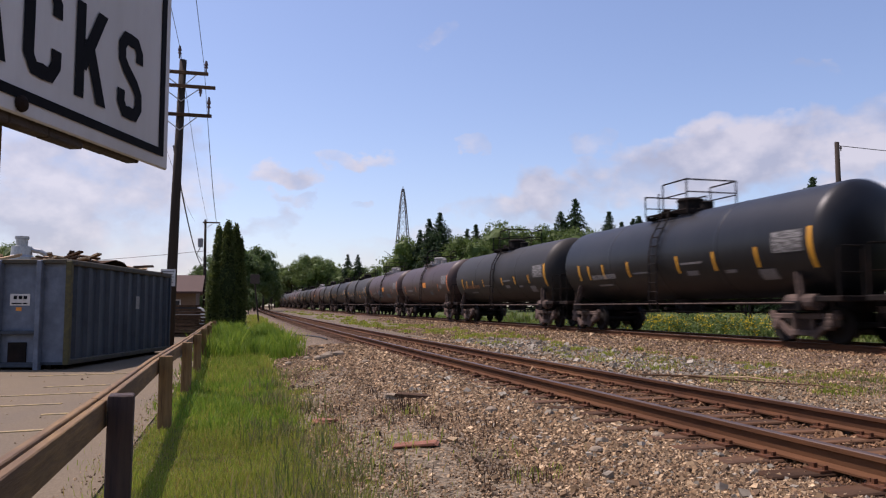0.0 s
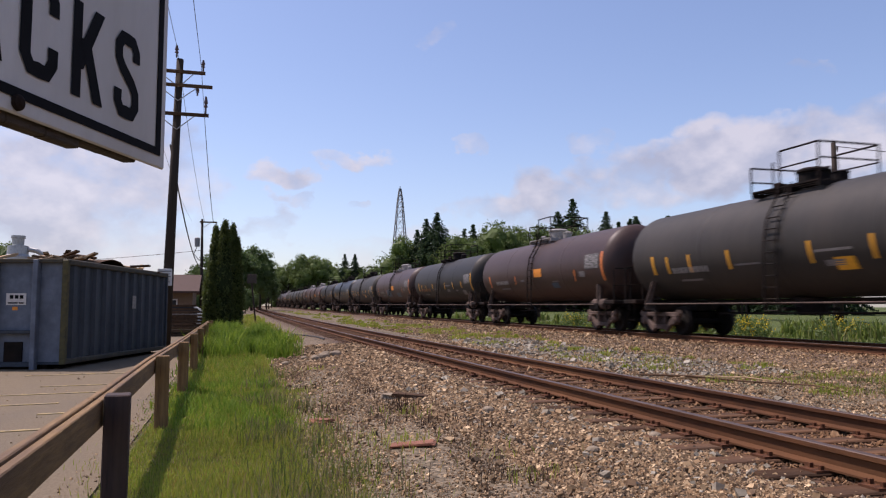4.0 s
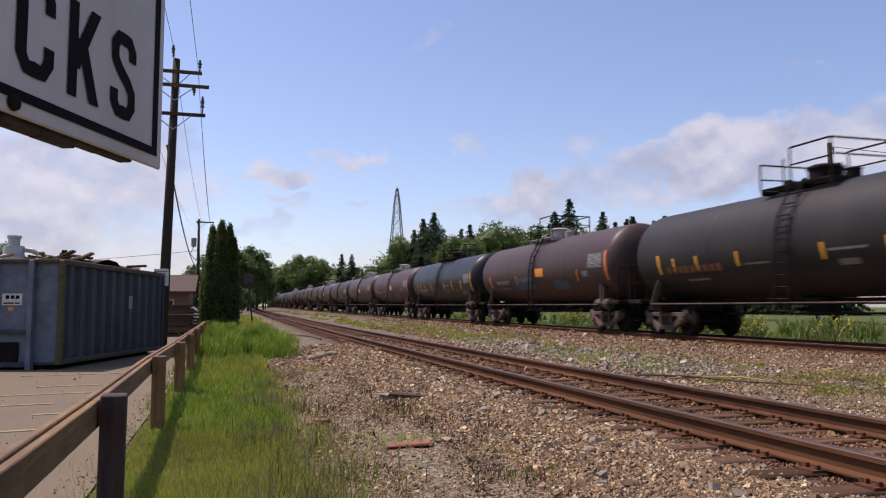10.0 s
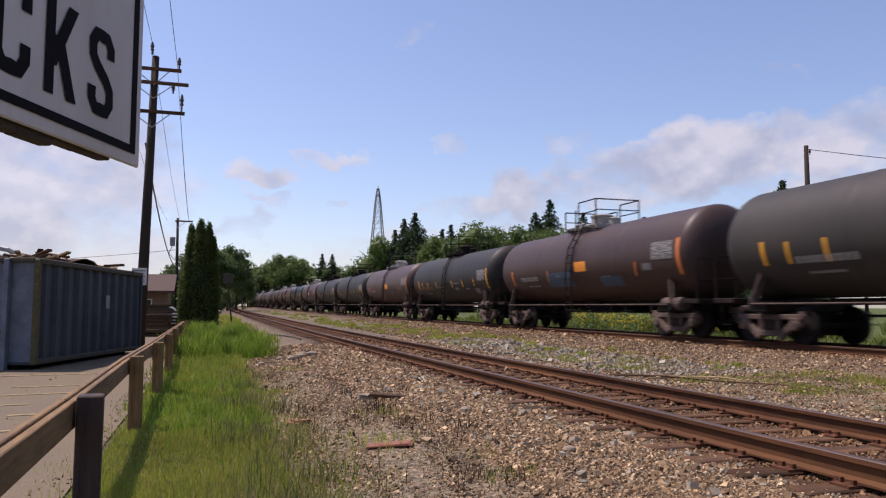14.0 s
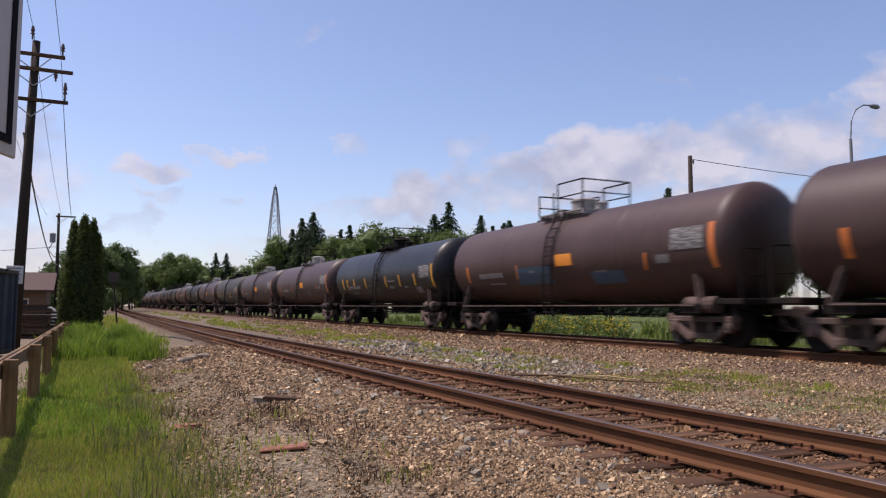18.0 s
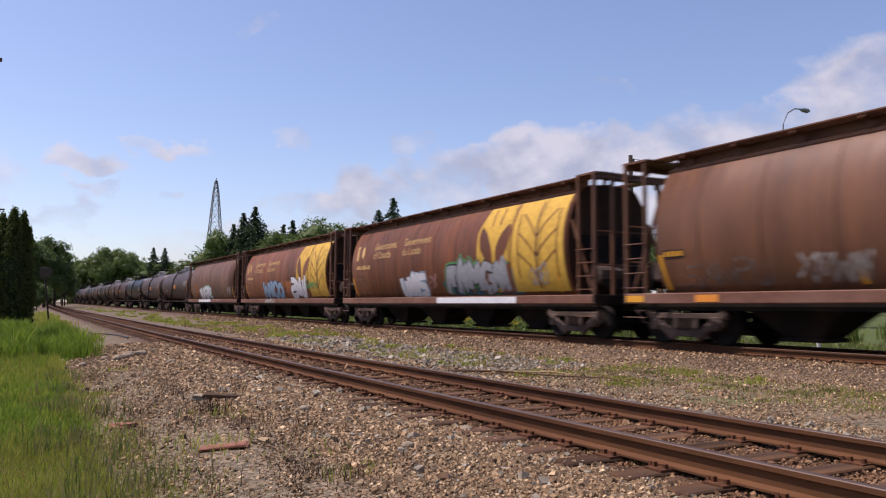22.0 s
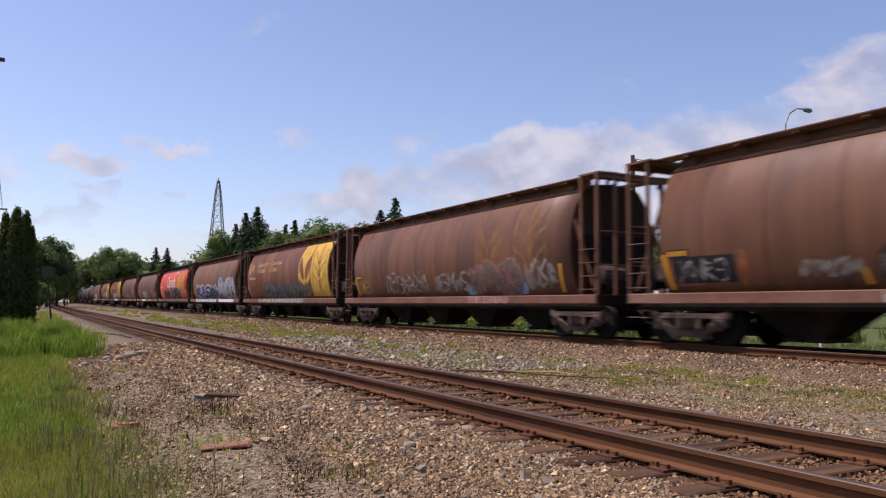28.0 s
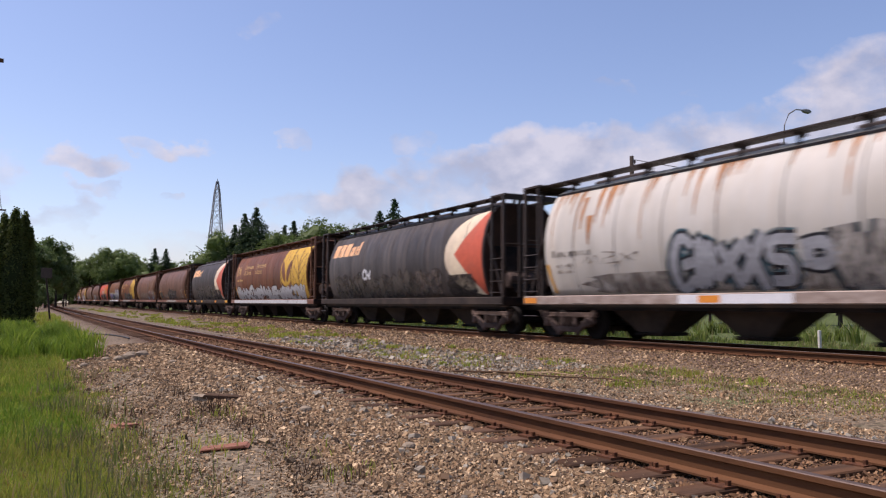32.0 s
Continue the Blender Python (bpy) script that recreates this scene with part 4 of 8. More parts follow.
def patch(car, name, material, y0, y1, z0, z1, rnd, label="", off=0.005):
    """A sprayed or scuffed field with an uneven outline."""
    rows = []
    for i in range(9):
        t = i / 8
        q = 0.75 + 0.25 * math.sin(math.pi * t)
        c, half = (y0 + y1) / 2, (y1 - y0) / 2
        rows.append((z0 + (z1 - z0) * t, c - half * q * rnd.uniform(0.86, 1.06), c + half * q * rnd.uniform(0.86, 1.06)))
    bm = B()
    decal(bm, rows, off=off)
    part(name, bm, material, car, label)


def sill_paint(car, material, y0, y1, label=""):
    bm = B()
    box(bm, -1.566, -1.5625, y0, y1, 0.97, 1.17)
    part("sill_paint", bm, material, car, label)


def lens(bm, cy, cz, length, width, ang, off=0.012):
    """A leaf shape on the side, leaning by an angle."""
    n = 12
    rows = []
    ca, sa = math.cos(ang), math.sin(ang)
    hz = abs(length * ca) / 2
    for i in range(n + 1):
        t = -1 + 2 * i / n
        z = cz + t * hz
        y = cy + t * length * sa / 2
        w = width / 2 * (1 - t * t) ** 0.8 + 0.004
        rows.append((z, y - w, y + w))
    decal(bm, rows, off=off)


SEAM_OF = {"hop_brown": "hop_seam", "hop_orange": "hop_seam", "hop_tan": "hop_seam", "hop_red": "hop_red", "hop_black": "hop_seam_dark", "hop_worn": "hop_black", "hop_white": "hop_seam_grey"}
worn("hop_seam", (0.085, 0.040, 0.024), (0.06, 0.03, 0.02), 0.55, 2.0, (1, 1, 0.5), 0.15)
mat("hop_seam_dark", (0.03, 0.025, 0.023), (0.018, 0.015, 0.014), 4, 0.6)
worn("hop_seam_grey", (0.24, 0.215, 0.19), (0.17, 0.145, 0.12), 0.6, 2.0, (1, 1, 0.5), 0.15)


def half_body(kind, L):
    """Half the length of a hopper car's body; the round-bodied black car has long open ends."""
    return L / 2 - (2.05 if kind == "black" else 1.70)


def build_hopper(kind, L):
    look_up = {
        "brown": ("hop_brown", "rusty brown grain hopper car with spray paint along its foot"),
        "wheat": ("hop_tan", "tan grain hopper car with yellow wheat emblem and gold bars"),
        "plain": ("hop_orange", "tan-brown grain hopper car with white and navy spray paint"),
        "red": ("hop_red", "bright red grain hopper car with white lettering and yellow wheat emblem"),
        "black": ("hop_black", "black grain hopper car with an orange and cream emblem"),
        "worn": ("hop_worn", "worn sooty grey-black grain hopper car with orange lettering bars"),
        "white": ("hop_white", "pale grey grain hopper car streaked with rust and sprayed letters")}
    skin, label = look_up[kind]
    car = thing("hopper_car", label, "hopper car", group="hopper cars of the train")
    hb, he = half_body(kind, L), L / 2 - 0.62
    dark = "hop_black" if kind in ("black", "worn", "red", "white") else "hop_brown"
    bm = B()
    zs = [Z0 + (Z1 - Z0) * i / 16 for i in range(17)]
    sec = [(-body_half(z), z) for z in zs] + [(-0.75, 4.33), (0, 4.40), (0.75, 4.33)] + [(body_half(z), z) for z in zs[::-1]]
    ys = np.linspace(-hb, hb, 9)
    rings = [[bm.verts.new((x, y, z)) for x, z in sec] for y in ys]
    for u, v in zip(rings, rings[1:]):
        for k in range(len(sec) - 1):
            bm.faces.new((u[k], u[k + 1], v[k + 1], v[k]))
        bm.faces.new((u[-1], u[0], v[0], v[-1]))
    for ring, s in ((rings[0], 1), (rings[-1], -1)):
        bm.faces.new(ring[::s])
    me = part("body", bm, skin, car, smooth=False)
    for f in me.data.polygons:
        f.use_smooth = len(f.vertices) == 4
    # weld beads
    bm = B()
    decal(bm, [(Z0 + 0.05, -0.018, 0.018), (Z1, -0.018, 0.018)], off=0.010)
    seam = finish(bm, "seam", SEAM_OF[skin])
    for y in np.linspace(-hb + 1.3, hb - 1.3, 9):
        share("seam", seam, car, pose(0, y, 0))
    for s in (-1, 1):
        bm = B()
        box(bm, s * 1.5 - 0.06, s * 1.5 + 0.06, -he, he, 0.95, 1.20, 0.02)
        part("side_sill", bm, "sill_pale" if kind == "white" else ("pocket_steel" if kind in ("black", "worn") else "hop_sill"), car)
        # dark strip added below the sill for the band of shadow there
        bm = B()
        box(bm, s * 1.30 - 0.02, s * 1.30 + 0.02, -he, he, 0.80, 0.95)
        part("sill_web", bm, "frame_dark", car)
    bm = B()
    box(bm, -0.3, 0.3, -L / 2 + 0.7, L / 2 - 0.7, 0.78, 1.08, 0.02)
    for s in (-1, 1):
        box(bm, -1.55, 1.55, s * he - 0.08, s * he + 0.08, 0.92, 1.2, 0.02)
    part("centre_sill", bm, "frame_dark", car)
    for s in (-1, 1):
        share("coupler", COUPLER_ME, car, pose(0, s * (L / 2 - 0.06), 0.84, 0, 0, 0 if s > 0 else 180))
        add_truck(car, s * (L / 2 - TC_IN))
        # end sheets and frames
        bm = B()
        rim = [bm.verts.new((x * 0.985, s * (hb + 0.008), 2.75 + (z - 2.75) * 0.985)) for x, z in sec]
        back_rim = [bm.verts.new((v.co.x, s * (hb - 0.03), v.co.z)) for v in rim]
        bm.faces.new(rim)
        for k in range(len(rim)):
            bm.faces.new((rim[k], rim[(k + 1) % len(rim)], back_rim[(k + 1) % len(rim)], back_rim[k]))
        # coloured darker than the sides to stand in for the shade on the end
        part("end_sheet", bm, "hop_end_shade", car, "end sheet with its shade put into a dark brown")
        bm = B()
        v = [bm.verts.new(p) for p in ((-1.15, s * (hb + 0.02), 2.9), (1.15, s * (hb + 0.02), 2.9), (0.9, s * (he - 0.15), 1.35), (-0.9, s * (he - 0.15), 1.35))]
        w = [bm.verts.new((q.co.x, q.co.y - s * 0.05, q.co.z)) for q in v]
        bm.faces.new(v)
        bm.faces.new(w[::-1])
        for k in range(4):
            bm.faces.new((v[k], v[(k + 1) % 4], w[(k + 1) % 4], w[k]))
        part("slope_plate", bm, "frame_dark", car)
        for q in (-1, 1):
            bm = B()
            box(bm, q * 1.48 - 0.045, q * 1.48 + 0.045, s * he - 0.045, s * he + 0.045, 1.18, 4.4)
            box(bm, q * 1.48 - 0.035, q * 1.48 + 0.035, s * (hb + 0.42) - 0.035, s * (hb + 0.42) + 0.035, 1.18, 4.4)
            part("corner_post", bm, dark, car)
            bm = B()
            box(bm, q * 0.85 - 0.04, q * 0.85 + 0.04, s * he - 0.04, s * he + 0.04, 1.18, 4.38)
            part("end_post", bm, dark, car)
            bm = B()
            box(bm, q * 1.4 - 0.035, q * 1.4 + 0.035, -0.035, 0.035, 0, 2.2, 0, Matrix.Translation((0, s * (hb + 0.05), 3.3)) @ Matrix.Rotation(-s * radians(157), 4, "X"))
            part("end_brace", bm, dark, car)
            bm = B()
            for i in range(6):
                z = 0.62 + i * 0.36
                tube(bm, [(q * 1.55, s * (he + 0.02), z), (q * 1.55, s * (hb + 0.38), z)], 0.014, 5)
            part("ladder", bm, dark, car)
        bm = B()
        box(bm, -1.5, 1.5, min(s * (he - 0.75), s * (he + 0.1)), max(s * (he - 0.75), s * (he + 0.1)), 4.44, 4.495)
        part("end_platform", bm, dark, car)
        bm = B()
        box(bm, -1.53, 1.53, s * he - 0.05, s * he + 0.05, 4.33, 4.44)
        for z in (2.0, 2.9):
            tube(bm, [(-1.46, s * he, z), (1.46, s * he, z)], 0.022, 5)
        part("end_frame", bm, dark, car)
        bm = B()
        lathe(bm, [(-0.5, 0.2), (-0.47, 0.26), (0.47, 0.26), (0.5, 0.2)], 12, "X", (-0.5, s * (he - 0.55), 1.75))
        part("brake_reservoir", bm, "truck_iron", car)
    # roof walk; the round-bodied black car has only raised hatch walks
    if kind == "black":
        for i in range(5):
            y = -hb + (i + 0.5) * 2 * hb / 5
            bm = B()
            box(bm, -0.55, 0.55, y - 0.5, y + 0.5, 4.50, 4.55, 0.01)
            for dx in (-0.5, 0.5):
                for dy in (-0.6, 0.6):
                    box(bm, dx - 0.03, dx + 0.03, y + dy * 0.7 - 0.03, y + dy * 0.7 + 0.03, 4.34, 4.50)
            part("hatch_walk", bm, dark, car)
    else:
        bm = B()
        box(bm, 0, 0.108, -he - 0.1, he + 0.1, 4.47, 4.50)
        plank = finish(bm, "walk_plank", dark)
        for x in (-1.25, 0.77):
            for i in range(4):
                share("walk_plank", plank, car, pose(x + i * 0.125, 0, 0))
        bm = B()
        box(bm, -1.24, -0.74, -0.035, 0.035, 4.40, 4.47)
        box(bm, -0.98, -0.90, -0.03, 0.03, 4.2, 4.40)
        bracket = finish(bm, "walk_bracket", dark)
        for y in np.linspace(-he + 0.2, he - 0.2, 13):
            share("walk_bracket", bracket, car, pose(0, y, 0))
            share("walk_bracket", bracket, car, pose(0, y, 0, 0, 0, 180))
        if kind in ("brown", "wheat", "plain", "red"):
            bm = B()
            box(bm, -0.80, -0.76, -hb, hb, 4.28, 4.465)
            part("walk_fascia", bm, dark, car)
    bm = B()
    box(bm, -1.10, -1.05, -hb, hb, 4.11, 4.17, 0.01)
    part("eave_angle", bm, dark, car)
    for i in range(4):
        y = -hb + (i + 0.5) * 2 * hb / 4
        bm = B()
        box(bm, -0.42, 0.42, y - 1.1, y + 1.1, 4.36, 4.50, 0.03)
        part("roof_hatch", bm, dark, car)
    # hopper pockets
    steel = "pocket_steel" if kind in ("worn", "white", "black") else "frame_dark"
    for i in range(4):
        y = -hb * 0.62 + i * hb * 1.24 / 3
        bm = B()
        a = [bm.verts.new((x, y + d, 1.1)) for x, d in ((-0.8, -1.5), (0.8, -1.5), (0.8, 1.5), (-0.8, 1.5))]
        c = [bm.verts.new((x, y + d, 0.24)) for x, d in ((-0.42, -0.42), (0.42, -0.42), (0.42, 0.42), (-0.42, 0.42))]
        for k in range(4):
            bm.faces.new((a[k], a[(k + 1) % 4], c[(k + 1) % 4], c[k]))
        bm.faces.new(a)
        bm.faces.new(c[::-1])
        part("hopper_pocket", bm, steel, car)
        bm = B()
        box(bm, -0.5, 0.5, y - 0.5, y + 0.5, 0.15, 0.24, 0.02)
        tube(bm, [(-0.7, y, 0.19), (0.7, y, 0.19)], 0.035, 6)
        part("outlet_gate", bm, "frame_dark", car)
    return car


def sill_marks(car, L, mats):
    he = L / 2 - 0.62
    for k, (y, w) in enumerate(((he - 0.35, 0.3), (he - 2.6, 0.32), (1.9, 0.3), (-3.4, 0.3), (-he + 0.4, 0.4))):
        bm = B()
        box(bm, -1.568, -1.563, y - w, y + w, 0.99, 1.15)
        part("reflective_stripe", bm, mats[k % len(mats)], car)


def data_marks(car, L, rnd, plate=True, material="yellow_tape"):
    hb = L / 2 - 1.7
    if plate:
        bm = B()
        decal(bm, [(2.02, hb - 0.85, hb - 0.2), (2.20, hb - 0.85, hb - 0.2)])
        part("data_plate", bm, "spray_black", car, "small black plate with yellow bars")
        bm = B()
        for i in range(4):
            decal(bm, [(2.05, hb - 0.80 + i * 0.15, hb - 0.70 + i * 0.15), (2.17, hb - 0.80 + i * 0.15, hb - 0.70 + i * 0.15)], off=0.014)
        part("plate_marks", bm, material, car)
    for y, tilt in ((hb - 0.2, 0.10), (-hb + 0.6, -0.10)):
        bm = B()
        decal(bm, [(1.28, y - 0.06, y + 0.06), (2.1, y - 0.06 + tilt, y + 0.06 + tilt)])
        part("reflective_stripe", bm, material, car)
    for k, y in enumerate((2.9, -2.6)):
        bm = B()
        decal(bm, [(1.3, y - 0.05, y + 0.05), (1.62, y + 0.01, y + 0.11)])
        part("reflective_stripe", bm, "faded_orange" if k else material, car)


def mesh_text(body, size, material, name, bold=0.0):
    cu = bpy.data.curves.new(name, "FONT")
    cu.body = body
    cu.size = size
    cu.offset = bold
    ob = bpy.data.objects.new(name, cu)
    scene.collection.objects.link(ob)
    bpy.context.view_layer.update()
    me = bpy.data.meshes.new_from_object(ob)
    bpy.data.objects.remove(ob)
    me.name = name
    me.materials.clear()
    me.materials.append(MATS[material])
    return me


def text_on_side(car, body, size, material, y_left, z_base, name, squeeze=1.0, cut=0.1):
    """Lettering that follows the side; it reads from +Y to -Y."""
    me = mesh_text(body, size, material, name)
    bm = B()
    bm.from_mesh(me)
    z = 0.0
    while z < size:
        bmesh.ops.bisect_plane(bm, geom=bm.verts[:] + bm.edges[:] + bm.faces[:], plane_co=(0, z, 0), plane_no=(0, 1, 0))
        z += cut
    for v in bm.verts:
        zz = z_base + v.co.y
        v.co = Vector((-body_half(zz) - 0.012, y_left - v.co.x * squeeze, zz))
    return part(name, bm, material, car)


def wheat_emblem(car, y0, ym, y1, skin):
    """Two ears of grain in old yellow paint: y0 to ym drawn in outline, ym to y1 a full field with thin stalks in the car's colour."""
    bm = B()
    decal(bm, [(1.32, ym + 0.1, y0 - 0.25), (2.1, ym + 0.1, y0), (3.3, ym + 0.1, y0), (4.08, ym + 0.1, y0 - 0.35)], off=0.006)
    part("emblem_ground", bm, "wheat_yellow", car, "faded yellow field of the emblem")
    bm = B()
    decal(bm, [(1.32, y1, ym + 0.04), (4.08, y1 + 0.05, ym - 0.04)], off=0.006)
    part("emblem_ground", bm, "wheat_yellow", car, "faded yellow field of the emblem")
    c = (y0 + ym) / 2
    for sgn in (-1, 1):
        bm = B()
        lens(bm, c + sgn * 0.50, 2.82, 1.45, 0.66, sgn * 0.42, off=0.010)
        part("wheat_leaf", bm, skin, car)
        bm = B()
        a, b = (c + sgn * 0.10, c + sgn * 0.92)
        decal(bm, [(1.30, min(a, b), max(a, b)), (1.9, min(a + sgn * 0.1, b), max(a + sgn * 0.1, b)), (2.25, b - 0.03, b + 0.03)], off=0.010)
        part("wheat_leaf", bm, skin, car)
        bm = B()
        stroke(bm, [(c + sgn * 0.22, 3.45), (c + sgn * 0.26, 4.02)], 0.07, 0.011)
        part("wheat_leaf", bm, skin, car)
    c = (ym + y1) / 2
    bm = B()
    stroke(bm, [(c, 1.4), (c, 4.0)], 0.09, 0.011)
    part("wheat_stalk", bm, skin, car)
    for sgn in (-1, 1):
        for zb, reach in ((1.75, 0.95), (2.35, 0.95), (2.95, 0.85)):
            bm = B()
            stroke(bm, [(c + sgn * 0.04, zb), (c + sgn * 0.35, zb + 0.35), (c + sgn * reach, zb + 0.75)], 0.055, 0.0115 + 0.001 * sgn)
            part("wheat_stalk", bm, skin, car)
        bm = B()
        stroke(bm, [(c + sgn * 0.95, 1.7), (c + sgn * 1.0, 3.7)], 0.05, 0.013)
        part("wheat_stalk", bm, skin, car)


def grain_ears(car, material, ya, yb):
    """Two ears painted straight on the sheet: one of full leaves, one in outline."""
    for sgn in (-1, 1):
        for zc, ln, wd in ((2.55, 0.95, 0.42), (3.15, 0.85, 0.34)):
            bm = B()
            lens(bm, ya + sgn * 0.42, zc, ln, wd, sgn * 0.55, off=0.012)
            part("wheat_leaf", bm, material, car)
        bm = B()
        stroke(bm, [(ya + sgn * 0.06, 1.55), (ya + sgn * 0.12, 2.2), (ya + sgn * 0.75, 2.5), (ya + sgn * 0.72, 3.9)], 0.07, 0.0135)
        part("wheat_leaf", bm, material, car)
        for zb in (1.95, 2.55, 3.1):
            bm = B()
            stroke(bm, [(yb + sgn * 0.05, zb), (yb + sgn * 0.32, zb + 0.38), (yb + sgn * 0.78, zb + 0.68)], 0.11, 0.0125)
            part("wheat_leaf", bm, material, car)
        bm = B()
        stroke(bm, [(yb + sgn * 0.8, 2.3), (yb + sgn * 0.74, 3.95)], 0.08, 0.0135)
        part("wheat_leaf", bm, material, car)
    for y in (ya, yb):
        bm = B()
        stroke(bm, [(y, 1.5), (y, 3.95)], 0.15, 0.0145)
        part("wheat_stalk", bm, material, car)


def leaf_mark(bm, y, z, r):
    """A many-pointed leaf."""
    c = bm.verts.new((-body_half(z) - 0.012, y, z))
    ring = []
    for k in range(22):
        a = 2 * math.pi * k / 22
        q = r * (1.0 if k % 2 == 0 else 0.55) * (0.75 + 0.25 * math.cos(2 * a))
        zz = z + q * math.cos(a)
        ring.append(bm.verts.new((-body_half(zz) - 0.012, y - q * math.sin(a), zz)))
    for k in range(22):
        bm.faces.new((c, ring[k], ring[(k + 1) % 22]))


def lettered_bars(car, name, material, y0, y1, z, hgt, words, rnd):
    bm = B()
    y = y1
    for n in words:
        for _ in range(n):
            w = hgt * rnd.uniform(0.5, 0.75)
            hh = hgt * rnd.choice((0.7, 0.7, 1.0))
            decal(bm, [(z, y - w, y), (z + hh, y - w, y)], off=0.012)
            y -= w + hgt * 0.2
        y -= hgt * 0.6
    part(name, bm, material, car)


V = 19.23
TANK_L = 16.56
GAP0 = 30.7         # front coupling of the first tank car at the start


def run_car(car, c0):
    """Drive a car along the main line; c0: its middle at the start."""
    rows = []
    for i in range(17):
        t = i * 2.0
        s = c0 + V * t
        x, y, th = line_at(s, XM)
        dz = rise(s + 3) - rise(s - 3)
        rows.append((t, pose(x, y, rise(s) + ZM, math.degrees(math.atan2(dz, 6)), 0, -math.degrees(th))))
    walk(car, rows)


TRAIN = []


def place(kind_car, c0):
    TRAIN.append((kind_car, c0))


tank_kinds = ["black", "grey", "patched", "charcoal", "brown", "grey", "brown", "grey", "brown", "patched", "black", "patched",
              "charcoal", "charcoal", "brown", "charcoal", "patched", "grey", "brown", "brown", "black", "patched", "brown"]
ahead_kinds = ["charcoal", "brown", "patched", "grey", "charcoal", "grey", "brown", "charcoal", "grey", "brown", "brown", "grey", "charcoal", "brown", "brown", "grey"]
masters = {}
for i, k in enumerate([*ahead_kinds[::-1], *tank_kinds]):
    n = i - len(ahead_kinds)
    if k not in masters:
        car = masters[k] = build_tank(k)
    else:
        car = copy_thing(masters[k], pose(0, 0, 0))
    place(car, GAP0 - TANK_L * (n + 0.5))
front = GAP0 - TANK_L * len(tank_kinds)

hoppers = [("brown", 19.235), ("wheat", 19.235), ("wheat", 19.235), ("brown", 19.235), ("brown", 19.235), ("red", 19.235), ("plain", 19.235),
           ("wheat", 19.235), ("brown", 19.235), ("brown", 19.235), ("black", 16.05), ("wheat", 19.235), ("worn", 17.9), ("white", 19.235)]
hop_master = {}


